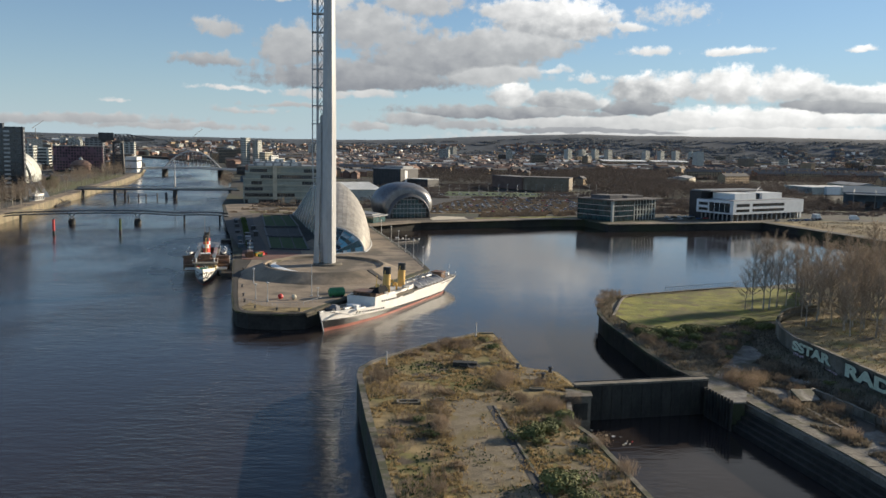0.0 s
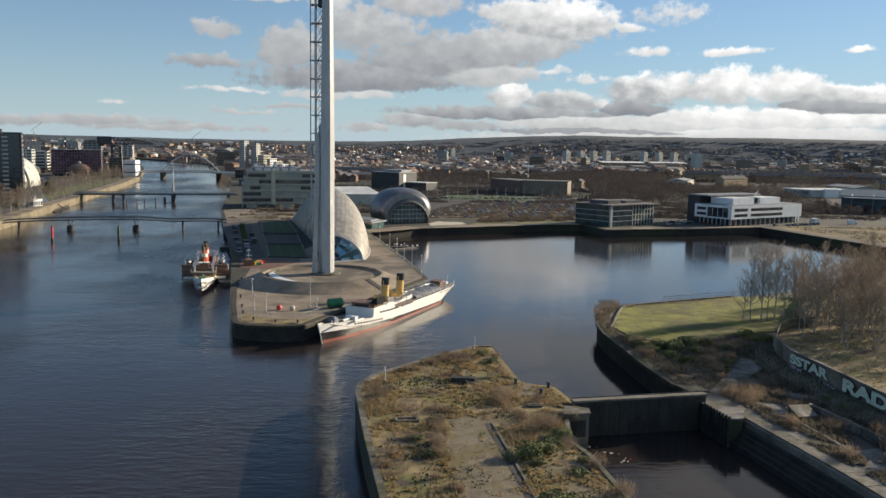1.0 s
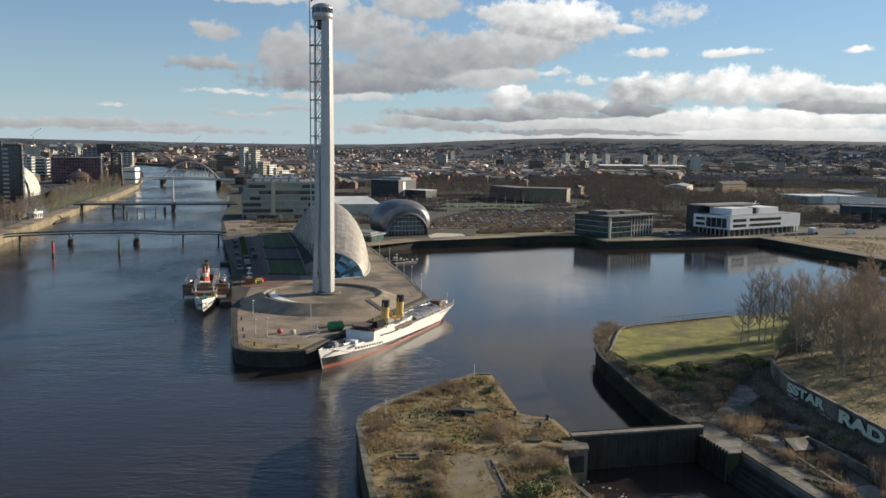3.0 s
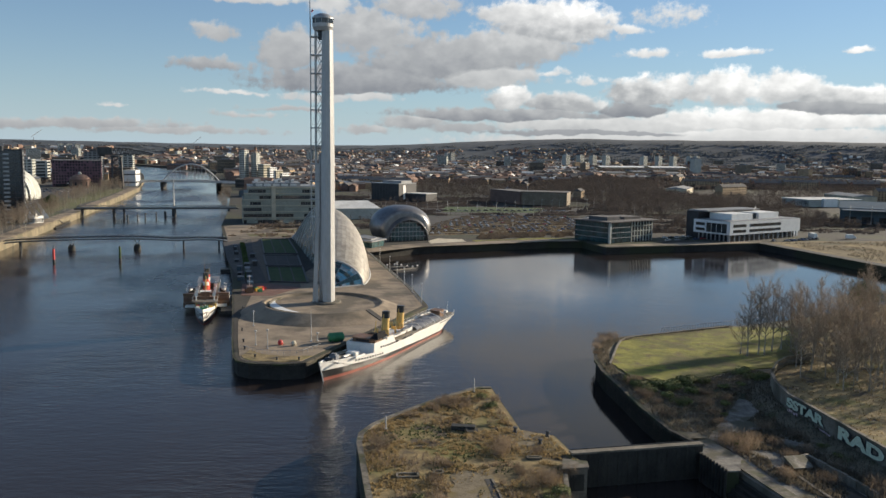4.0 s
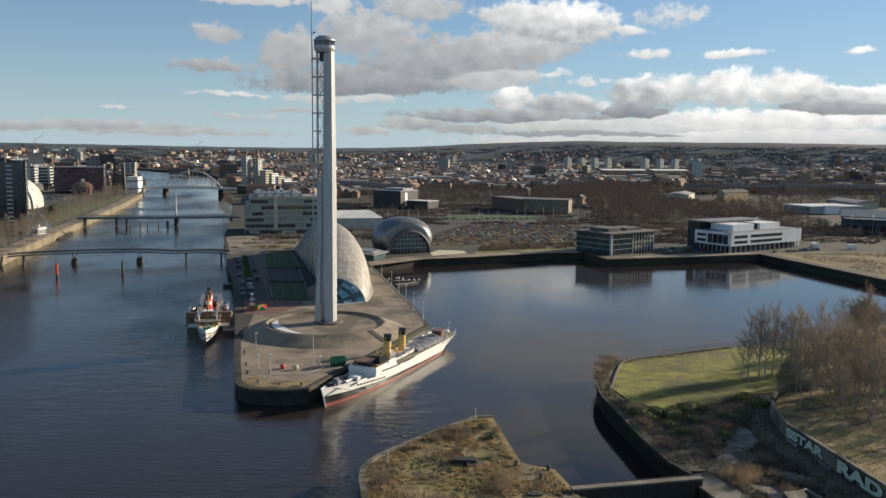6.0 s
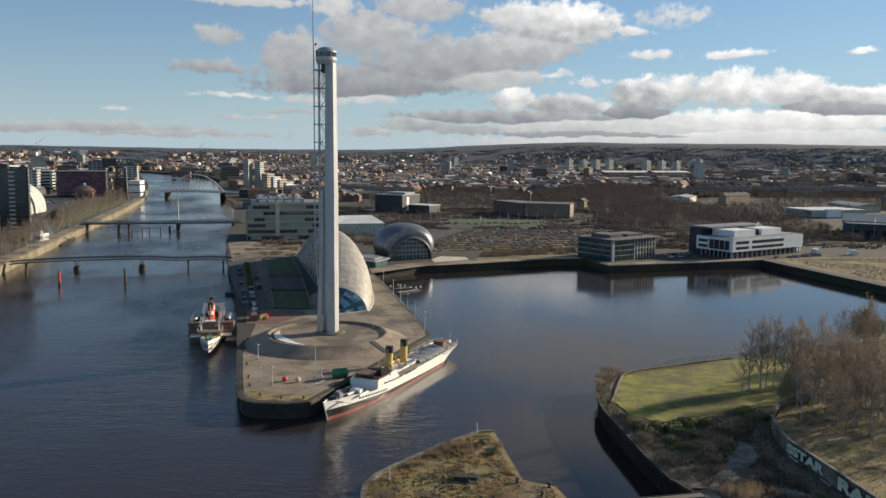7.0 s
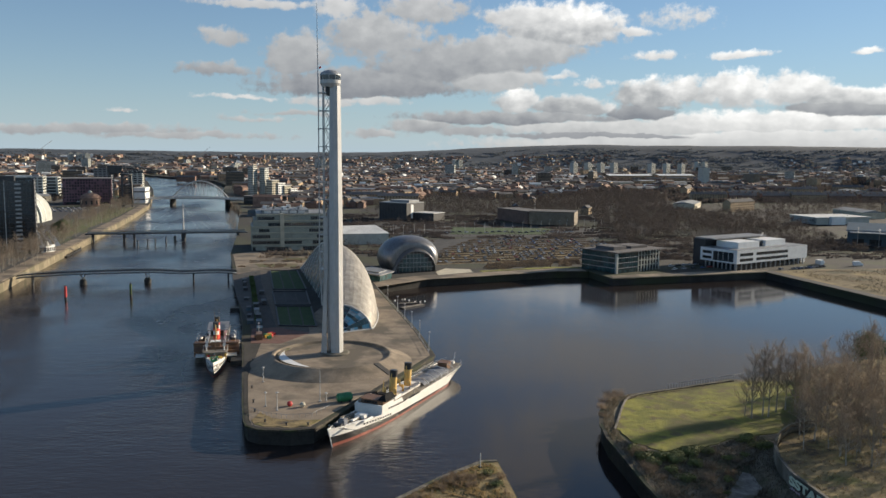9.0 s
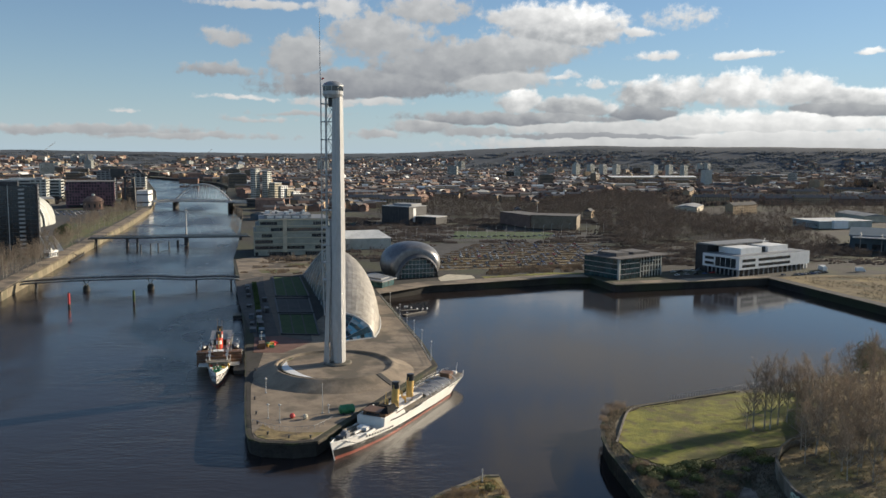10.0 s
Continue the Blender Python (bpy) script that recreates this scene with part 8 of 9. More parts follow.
flat("lawn_north", [(-330, 700), (-360, 710), (-404, 924), (-440, 1060), (-420, 1100), (-376, 924)], Z_QUAY + 0.1, "north_lawn", "grass beside the north riverside walk", "lawn")
flat("parking_north", [(-392, 760), (-520, 800), (-560, 1040), (-450, 1060), (-430, 960)], Z_QUAY + 0.16, "asphalt", "tarmac coach park of the concert hall", "road")
lad = thing("river_steps", "timber landing steps against the sandstone river wall", "steps", facing((-288, 607), (-303, 672)))
part("landing", Shape().box(0, 52, -4.0, -0.6, 0.2, 0.9), "dark_steel", lad)
for k in range(9):
    part("pile", Shape().tube([(6 * k + 1, -3.6, -2), (6 * k + 1, -3.6, 2.6)], 0.3, 6), "dark_steel", lad)
part("stair_flight", Shape().beam((20, -1.6, 4.6), (34, -2.4, 0.8), 2.0, 0.4), "dark_steel", lad)

# ---- cars and vans ----
CAR_PAINT = [surface("car_paint_" + n, tuple(c * 0.85 for c in col), col, 2.0, 0.3, bump=0.0, spec=0.6) for n, col in
             (("white", (0.62, 0.62, 0.61)), ("silver", (0.36, 0.37, 0.38)), ("black", (0.02, 0.02, 0.022)), ("blue", (0.04, 0.08, 0.20)), ("red", (0.35, 0.03, 0.03)), ("grey", (0.12, 0.125, 0.13)))]
M.update({"paint_%d" % i: m for i, m in enumerate(CAR_PAINT)})


def car(paint, label):
    t = thing("car", label, "car", group="parked cars")
    s = Shape()
    prof = [(-2.1, 0.35), (-2.15, 0.8), (-1.9, 0.95), (1.0, 1.0), (2.0, 0.82), (2.15, 0.6), (2.1, 0.35)]
    s.grid([[(x, y, z) for x, z in prof] for y in (-0.85, 0.85)])
    s.add([(x, -0.85, z) for x, z in prof], [tuple(range(7))])
    s.add([(x, 0.85, z) for x, z in prof], [tuple(range(6, -1, -1))])
    part("body", s, paint, t)
    part("cabin", Shape().add([(-1.7, -0.78, 0.95), (0.9, -0.78, 0.99), (0.9, 0.78, 0.99), (-1.7, 0.78, 0.95), (-1.2, -0.62, 1.45), (0.2, -0.62, 1.47), (0.2, 0.62, 1.47), (-1.2, 0.62, 1.45)],
                              [(0, 1, 5, 4), (1, 2, 6, 5), (2, 3, 7, 6), (3, 0, 4, 7)]), "window", t, "dark windows")
    part("roof", Shape().add([(-1.25, -0.64, 1.46), (0.25, -0.64, 1.48), (0.25, 0.64, 1.48), (-1.25, 0.64, 1.46)], [(0, 1, 2, 3)]), paint, t)
    for x in (-1.35, 1.35):
        part("axle", Shape().tube([(x, -0.9, 0.32), (x, -0.7, 0.32)], 0.32, 8).tube([(x, 0.7, 0.32), (x, 0.9, 0.32)], 0.32, 8).tube([(x, -0.7, 0.32), (x, 0.7, 0.32)], 0.06, 4), "black_clad", t)
    return t


protos = [car("paint_%d" % i, "parked %s car in the open car park" % n) for i, n in enumerate(("white", "silver", "black", "dark blue", "red", "grey"))]
_c = random.Random(9)
CARPARK = [(-8, 552), (20, 560), (97, 588), (140, 700), (120, 735), (-8, 724), (-30, 640)]
flat("car_park", CARPARK, Z_QUAY + 0.05, "asphalt", "grey tarmac car park with dry hedges", "car park")
flat("car_park_far", [(-60, 760), (-20, 742), (130, 748), (150, 840), (60, 862), (-60, 880)], Z_QUAY + 0.05, "asphalt", "grey tarmac car park", "car park")
flat("grass_far", [(2, 766), (92, 772), (106, 838), (4, 838)], Z_QUAY + 0.12, "dark_lawn", "green grass strip beyond the car park", "lawn")
flat("walk_cinema", [(-6, 506), (16, 520), (14, 533), (-2, 536), (-8, 520)], Z_QUAY + 0.11, "cream", "pale paved forecourt of the cinema")
rowsy = [568 + 15.5 * i for i in range(11)]
for j, y in enumerate(rowsy):
    for i in range(34):
        x = -22 + 4.6 * i
        p = (x + 0.3 * (y - 560), y + 0.30 * x)
        if not inside(p, CARPARK) or _c.random() > 0.52:
            continue
        k = _c.choice((0, 1, 1, 2, 2, 3, 4, 5, 5))
        copy_thing(protos[k], pose(p[0], p[1], Z_QUAY + 0.05, 0, 0, 107 + (180 if _c.random() < 0.5 else 0)))
for i in range(26):
    copy_thing(protos[_c.choice((0, 1, 2, 5))], pose(-40 + 6.4 * i, 770 + 6 * math.sin(i) + 1.2 * i, Z_QUAY + 0.03, 0, 0, 12))
for i in range(9):
    copy_thing(protos[_c.choice((1, 2, 3, 5))], pose(232 + 3.1 * i, 548 + 1.6 * i, Z_QUAY + 0.01, 0, 0, 120))
for i in range(8):
    copy_thing(protos[_c.choice((0, 1, 2, 5))], pose(152 + 5 * i, 556 + 2.4 * i, Z_QUAY + 0.01, 0, 0, 30))
for i in range(84):
    copy_thing(protos[_c.choice((0, 0, 1, 1, 2, 3, 5))], pose(-455 - 6.2 * (i % 14), 1010 + 13 * (i // 14) - 2 * (i % 14), Z_QUAY + 0.17, 0, 0, 100))
for p, (x, y) in zip(protos, ((150, 540), (157, 543), (164, 546), (171, 549), (177, 553), (222, 545))):
    p.matrix_basis = pose(x, y, Z_QUAY + 0.1, 0, 0, 40)


def van(x, y, ang, label):
    t = thing("van", label, "van", pose(x, y, Z_QUAY + 0.02, 0, 0, ang), group="vans")
    part("box_body", Shape().box(-3.4, 1.4, -1.15, 1.15, 0.6, 3.4), "white", t)
    part("cab", Shape().add([(1.4, -1.05, 0.5), (3.2, -1.05, 0.5), (3.2, 1.05, 0.5), (1.4, 1.05, 0.5), (1.4, -1.05, 2.5), (2.4, -0.95, 2.4), (2.4, 0.95, 2.4), (1.4, 1.05, 2.5), (3.2, -1.05, 1.4), (3.2, 1.05, 1.4)],
                             [(0, 1, 8, 5, 4), (3, 7, 6, 9, 2), (1, 2, 9, 8), (4, 5, 6, 7)]), "white", t)
    part("windscreen", Shape().add([(3.22, -0.95, 1.42), (3.22, 0.95, 1.42), (2.45, 0.88, 2.38), (2.45, -0.88, 2.38)], [(0, 1, 2, 3)]), "window", t)
    for px_ in (-2.2, 2.2):
        for y_ in (-1.0, 1.0):
            part("wheel", Shape().tube([(px_, y_ - 0.12, 0.42), (px_, y_ + 0.12, 0.42)], 0.42, 10), "black_clad", t)


van(259, 571, 100, "white box van parked beside the offices")
van(262, 576, 20, "white box van parked beside the offices")
van(284, 567, 5, "white box van on the rough ground")

# ---- rough ground by the basin ----
flat("rough_field", [(214, 537), (240, 418), (262, 352), (330, 345), (420, 470), (380, 560), (300, 556), (240, 548)], Z_QUAY + 0.12, "field_grass", "tawny dry grass field beside the basin", "field")
flat("quay_road", [(207, 534.5), (236.5, 412), (252, 348), (257, 350), (242, 416), (214, 537)], Z_QUAY + 0.16, "asphalt", "worn tarmac track along the basin", "road")

_f = random.Random(76)
solo("field_tussocks", tufts(Shape(), [(222, 535), (244, 424), (266, 356), (330, 350), (400, 470), (370, 550), (300, 550)], 5200, 1.1, 4, _f, Z_QUAY + 0.1, keep=lambda x, y: noise.noise((x * 0.03, y * 0.03, 1)) > -0.1), "dead_weeds", "rank dry grass tussocks on the rough field", "grass", kind="stuff")

# ---- far city, woods and hills ----
_f = random.Random(77)


def terrace(w, d, h, wall, roof, bays, label):
    """A gabled row with chimneys and window strips, along x."""
    t = thing("terraced_house", label, "houses", group="far terraces")
    part("wall", Shape().box(-w / 2, w / 2, -d / 2, d / 2, 0, h).add([(-w / 2, -d / 2, h), (-w / 2, d / 2, h), (-w / 2, 0, h + d * 0.32)], [(0, 2, 1)]).add([(w / 2, -d / 2, h), (w / 2, d / 2, h), (w / 2, 0, h + d * 0.32)], [(0, 1, 2)]), wall, t)
    part("roof", Shape().add([(-w / 2 - 0.3, -d / 2 - 0.5, h - 0.1), (w / 2 + 0.3, -d / 2 - 0.5, h - 0.1), (w / 2 + 0.3, 0, h + d * 0.34), (-w / 2 - 0.3, 0, h + d * 0.34), (w / 2 + 0.3, d / 2 + 0.5, h - 0.1), (-w / 2 - 0.3, d / 2 + 0.5, h - 0.1)],
                             [(0, 1, 2, 3), (3, 2, 4, 5)]), roof, t)
    floors = max(2, round(h / 3.2))
    rows_ = Shape()
    for f in range(floors):
        for k in range(bays):
            x = -w / 2 + w * (k + 0.5) / bays
            rows_.box(x - 0.9, x + 0.9, -d / 2 - 0.06, d / 2 + 0.06, 1.0 + h / floors * f, 2.6 + h / floors * f)
    tagged(part("glazing", rows_, "window", t), kind="stuff")
    stacks = Shape()
    for k in range(max(2, bays // 3)):
        x = -w / 2 + w * (k + 0.5) / max(2, bays // 3)
        stacks.box(x - 0.9, x + 0.9, -0.6, 0.6, h + d * 0.2, h + d * 0.34 + 1.8)
    tagged(part("chimney", stacks, wall, t), kind="stuff")
    return t


def shed(w, d, h, wall, roof, label):
    t = thing("warehouse", label, "warehouse", group="far warehouses")
    part("wall", Shape().box(-w / 2, w / 2, -d / 2, d / 2, 0, h), wall, t)
    part("roof", Shape().add([(-w / 2 - 0.5, -d / 2 - 0.5, h), (w / 2 + 0.5, -d / 2 - 0.5, h), (w / 2 + 0.5, d / 2 + 0.5, h), (-w / 2 - 0.5, d / 2 + 0.5, h), (-w / 2 - 0.5, 0, h + d * 0.09), (w / 2 + 0.5, 0, h + d * 0.09)],
                             [(0, 1, 5, 4), (2, 3, 4, 5), (1, 2, 5), (3, 0, 4)]), roof, t)
    part("loading_door", Shape().box(-w * 0.3, -w * 0.1, -d / 2 - 0.08, -d / 2, 0, h * 0.6), "dark_steel", t)
    return t


kinds = [terrace(46, 11, 11, "brick", "slate", 12, "red sandstone tenement row with slate roof and chimneys"), terrace(34, 9, 6.5, "tan_brick", "slate", 8, "tan brick terrace with a slate roof"),
         terrace(60, 12, 12.5, "tan_brick", "slate", 14, "tan sandstone tenement row with slate roof"), terrace(24, 9, 6.0, "cream", "slate", 6, "pale rendered house row with a slate roof"),
         terrace(40, 10, 9.0, "brick", "brick", 9, "red brick row with a brown tiled roof")]
sheds = [shed(46, 26, 7, "grey_roof", "dull_roof", "large shed with a pale metal roof"), shed(72, 30, 7.5, "cream", "dull_roof", "long pale shed with a grey roof"), shed(40, 24, 7, "blue_clad", "grey_roof", "blue-clad shed with a grey roof"),
         shed(52, 24, 9, "tan_brick", "grey_roof", "tan brick works with a grey roof"), shed(34, 20, 7, "brick", "slate", "red brick works with a slate roof")]
flats_ = [block("tower_block", "pale high-rise tower block of flats", 0, 0, 24, 18, 44, 0, "pale_stone", "grey_roof", 15, fill=0.35, z=0, plant=True, category="tower block", group="far towers", sides="fr", far=True),
          block("tower_block", "grey slab block of offices", 0, 0, 40, 18, 30, 0, "brown_clad", "grey_roof", 9, z=0, category="office block", group="far towers", sides="fr", far=True),
          block("tower_block", "brown brick block of flats", 0, 0, 30, 16, 22, 0, "tan_brick", "slate", 7, bays=6, z=0, plant=False, category="flats", group="far towers", sides="fr", far=True),
          block("tower_block", "dark glazed office block", 0, 0, 36, 22, 26, 0, "hotel_glass", "grey_roof", 7, z=0, category="office block", group="far towers", sides="fr", far=True)]
RIVER_L = [(-249, 447), (-266, 517), (-308, 703), (-359, 923), (-440, 1215), (-573, 1600), (-795, 2165), (-950, 2558)]


def hill_height(x, y):
    """Ground that swells into a long ridge on the horizon."""
    az = math.degrees(math.atan2(x, y))
    step = min(1.0, max(0.0, (az + 6) / 11))
    ridge = 83 + 41 * step * step * (3 - 2 * step) + 9 * math.exp(-((az - 8) / 4) ** 2) + 16 * math.exp(-((az - 25) / 12) ** 2) + 7 * math.exp(-((az - 12) / 8) ** 2) + 6 * math.exp(-((az + 29) / 7) ** 2)
    ridge += 6 * noise.noise((az * 0.35, 0, 3)) + 3.0 * noise.noise((az * 1.3, 1, 3))
    u = min(1.0, max(0.0, (math.hypot(x, y) - 4100) / 760))
    return 4.4 + (ridge - 4.4) * (u * u * (3 - 2 * u)) * (0.94 + 0.06 * noise.noise((x * 0.002, y * 0.002, 1)))


rows = []
for r in (4090, 4150, 4220, 4300, 4380, 4460, 4540, 4620, 4700, 4770, 4830, 4870, 4930):
    row = []
    for k in range(121):
        a = radians(-60 + k)
        x, y = r * math.sin(a), r * math.cos(a)
        row.append((x, y, hill_height(x, y) if r < 4900 else 20))
    rows.append(row)
solo("hills", Shape().grid(rows), "hill", "long low wooded hills along the horizon, with haze in their colour", "hills", kind="structure", smooth=True)
FREE = [[(-320, 660), (-420, 700), (-570, 790), (-610, 1070), (-500, 1100), (-430, 1110), (-390, 930)], [(330, 640), (330, 720), (400, 920), (480, 930), (520, 800), (520, 600)], [(-190, 940), (-190, 1110), (-10, 1110), (-10, 940)], [(-200, 540), (-200, 1010), (170, 960), (170, 520)], [(170, 500), (170, 640), (420, 620), (420, 330), (240, 330)], [(320, 640), (320, 1020), (560, 1020), (560, 620)], [(-170, 600), (-170, 760), (-60, 760), (-60, 560)]]
WOODS = [[(150, 690), (250, 780), (345, 795), (330, 900), (300, 1100), (180, 1060), (160, 880)], [(70, 960), (180, 1060), (300, 1100), (380, 1500), (340, 1760), (150, 1330)], [(-100, 1000), (60, 960), (150, 1330), (-20, 1470)], [(345, 640), (560, 560), (700, 700), (560, 740)],
         [(420, 1050), (900, 1100), (1100, 1500), (500, 1400)], [(170, 610), (330, 640), (320, 700), (200, 690)], [(235, 650), (330, 655), (340, 700), (378, 890), (470, 935), (440, 1060), (300, 1100), (330, 900), (250, 780)]]


def on_river(x, y, edge=14):
    """Whether a place is in or close to the river."""
    if y > 2620 or y < 430:
        return False
    L = np.interp(y, [p[1] for p in RIVER_L], [p[0] for p in RIVER_L])
    pen = sorted(((p[1], p[0]) for p in PENINSULA[:11] + SOUTH_FAR[3:]))
    R = np.interp(y, [p[0] for p in pen], [p[1] for p in pen])
    return L - edge < x < R + edge


def free(x, y):
    return not on_river(x, y, 30) and not any(inside((x, y), q) for q in FREE) and not any(inside((x, y), q) for q in WOODS)


spots_taken = {}


def take(x, y, r):
    for i in range(int((x - r) // 60), int((x + r) // 60) + 1):
        for j in range(int((y - r) // 60), int((y + r) // 60) + 1):
            spots_taken.setdefault((i, j), []).append((x, y, r))


def clear_of(x, y, r):
    for i in range(int((x - r) // 60), int((x + r) // 60) + 1):
        for j in range(int((y - r) // 60), int((y + r) // 60) + 1):
            for px_, py, pr in spots_taken.get((i, j), ()):
                if abs(px_ - x) < pr + r and abs(py - y) < pr + r:
                    return False
    take(x, y, r)
    return True


for x, y, r in ((-150, 650, 50), (-300, 1295, 40), (-262, 1180, 40), (-310, 600, 60), (-424, 850, 60), (-434, 1112, 30), (-490, 1150, 60), (-545, 1300, 35), (-690, 1330, 70), (-640, 1080, 80), (-560, 900, 70), (-442, 1178, 25), (-478, 1098, 20), (-480, 900, 90), (570, 1385, 170), (640, 2630, 150)):
    take(x, y, r)


def ground_z(x, y):
    return Z_QUAY + 0.02 if math.hypot(x, y) < 4100 else hill_height(x, y) - 0.5


made = 0
tries = 0
limit = {0: 0, 1: 0, 2: 0}
while made < 560 and tries < 14000:
    tries += 1
    az = _f.uniform(-31, 33)
    r = 900 + 3150 * _f.random() ** 1.05
    x, y = r * math.sin(radians(az)), r * math.cos(radians(az))
    if not free(x, y):
        continue
    north = az < -14
    g = _f.random()
    ang = _f.choice((0, 12, -20, 90, 70, 35)) + _f.uniform(-6, 6)
    if g < (0.22 if north else 0.05) and limit[2] < 64:
        src, rad, which = (_f.choice(flats_[1:]) if r < 2400 else _f.choice(flats_)), 26, 2
    elif g < (0.40 if north else 0.20) and limit[1] < 110:
        src, rad, which = _f.choice(sheds), 30, 1
    elif limit[0] < 240:
        src, rad, which = _f.choice(kinds), 24, 0
    else:
        continue
    if not clear_of(x, y, rad):
        continue
    limit[which] += 1
    copy_thing(src, pose(x, y, ground_z(x, y), 0, 0, ang) @ (Matrix.Diagonal((_f.uniform(0.6, 1.5), _f.uniform(0.7, 1.2), _f.uniform(0.5, 1.05), 1)) if which == 2 else Matrix()))
    made += 1
# the first of each kind gets a place of its own
for k, src in enumerate(kinds + sheds + flats_):
    src.matrix_basis = pose(-650 + 130 * k, 2050 + 30 * (k % 3), Z_QUAY, 0, 0, 10 * k)
# towers that stand out on the skyline
for px_, y in ((560, 3020), (612, 3020), (658, 3020), (706, 3020), (838, 3000), (892, 3000), (946, 3000)):
    copy_thing(flats_[0], pose(px_ - 95, y, ground_z(px_, y), 0, 0, 42))
for x, y, s in ((-1800, 3950, 1.0), (-1765, 3960, 1.0), (-1730, 3970, 1.0), (-560, 3600, 1.0), (-540, 3605, 1.0), (40, 3900, 0.9), (60, 3905, 0.9), (1180, 3900, 1.0), (1215, 3905, 1.0)):
    copy_thing(flats_[0], pose(x, y, ground_z(x, y), 0, 0, 40))
for x, y, k in ((-820, 1800, 1), (-760, 1850, 3), (-1050, 1700, 1), (-980, 1900, 2), (-1180, 2000, 3), (-900, 2120, 3), (-1010, 2250, 1), (-1150, 2400, 1), (-620, 2350, 1), (-540, 2250, 1), (-1320, 2300, 1), (-560, 1950, 1), (-470, 1820, 1)):
    if not on_river(x, y, 20):
        copy_thing(flats_[k], pose(x, y, Z_QUAY, 0, 0, 15))
for x, y, k in ((420, 2050, 1), (560, 2080, 1), (300, 2250, 1), (760, 2200, 1), (-60, 1750, 3), (-160, 1500, 3), (900, 1700, 1), (-190, 1120, 4), (-120, 1200, 3)):
    copy_thing(sheds[k], pose(x, y, Z_QUAY, 0, 0, 8))
# dark tenement streets with rows of chimneys
for j in range(3):
    for i in range(6):
        copy_thing(kinds[0] if (i + j) % 3 else kinds[2], pose(425 + 56 * i + 14 * j, 1350 + 34 * j + 4 * i, Z_QUAY, 0, 0, 4 + 3 * j))
for x, y, w in ((560, 2600, 150), (720, 2660, 130)):
    t = thing("works", "long low works with a white roof and tan walls", "works", pose(x, y, Z_QUAY, 0, 0, 16), group="far works")
    part("wall", Shape().box(-w / 2, w / 2, -30, 30, 0, 11), "tan_brick", t)
    part("roof", Shape().add([(-w / 2, -31, 11), (w / 2, -31, 11), (w / 2, 0, 15), (-w / 2, 0, 15), (w / 2, 31, 11), (-w / 2, 31, 11)], [(0, 1, 2, 3), (3, 2, 4, 5)]), "white", t)
spire = thing("church_spire", "dark stone church with a tall pointed spire", "church", pose(690, 2700, Z_QUAY))
part("nave", Shape().prism([(-8, -14), (8, -14), (8, 20), (-8, 20)], 0, 14), "brick", spire)
part("tower", Shape().box(-4, 4, -20, -12, 0, 30), "brick", spire)
part("spire", Shape().lathe([(4.6, 30), (0.1, 62)], 8, at=(0, -16, 0)), "slate", spire)
# road viaduct across the river
via = thing("road_viaduct", "long buff concrete road bridge across the river", "bridge", facing((-1180, 2580), (-560, 2700), Z_QUAY))
part("deck", Shape().box(0, 640, -14, 14, 13, 16), "cream", via)
for k in range(14):
    part("pier", Shape().box(22 + 46 * k, 27 + 46 * k, -12, 12, -8, 13), "cream", via)
for x, y, h, j in ((-1270, 2600, 78, 34), (-800, 2700, 62, 30)):
    t = thing("tower_crane", "thin lattice tower crane over the city", "crane", pose(x, y, Z_QUAY, 0, 0, 20 + x % 60), group="tower cranes")
    part("mast", Shape().beam((0, 0, 0), (0, 0, h), 1.2), "dark_steel", t)
    part("jib", Shape().beam((-12, 0, h), (j, 0, h + 26), 0.9), "dark_steel", t)


def far_tree(shape, x, y, z, h, rnd, n=17):
    """A small leafless tree: a stem and a round, open crown of fine sprays."""
    n = int(n * 1.7)
    shape.add([(x - 0.12, y, z), (x + 0.12, y, z), (x, y, z + h * 0.7)], [(0, 1, 2)])
    k = h / 10
    for _ in range(n):
        a, e, q = rnd.uniform(0, 6.28), rnd.uniform(-0.7, 1.5), rnd.random() ** 0.5
        cx, cy, cz = x + 3.4 * k * q * math.cos(a) * math.cos(e), y + 3.4 * k * q * math.sin(a) * math.cos(e), z + h * 0.58 + 3.9 * k * q * math.sin(e)
        b, L, w = rnd.uniform(0, 6.28), rnd.uniform(0.7, 1.5) * k, rnd.uniform(0.12, 0.4) * k
        dx, dy, dz = math.cos(b) * L * 0.7, math.sin(b) * L * 0.7, rnd.uniform(-0.2, 0.9) * L
        shape.add([(cx - math.sin(b) * w, cy + math.cos(b) * w, cz - 0.2 * k), (cx + math.sin(b) * w, cy - math.cos(b) * w, cz + 0.2 * k), (cx + dx, cy + dy, cz + dz)], [(0, 1, 2)])


woods = Shape()
for q, n, hh in ((WOODS[0], 1300, 10), (WOODS[1], 1900, 11), (WOODS[2], 900, 10), (WOODS[3], 700, 9), (WOODS[4], 1300, 11), (WOODS[5], 300, 8), (WOODS[6], 900, 8)):
    xs, ys = [p[0] for p in q], [p[1] for p in q]
    c = 0
    while c < n:
        x, y = _f.uniform(min(xs), max(xs)), _f.uniform(min(ys), max(ys))
        if inside((x, y), q):
            far_tree(woods, x, y, Z_QUAY, hh * _f.uniform(0.7, 1.2), _f, 34)
            c += 1
solo("bare_woods", woods, "far_twig", "brown leafless woods behind the basin", "woods", kind="stuff")
scatter, dark, slope = Shape(), Shape(), Shape()
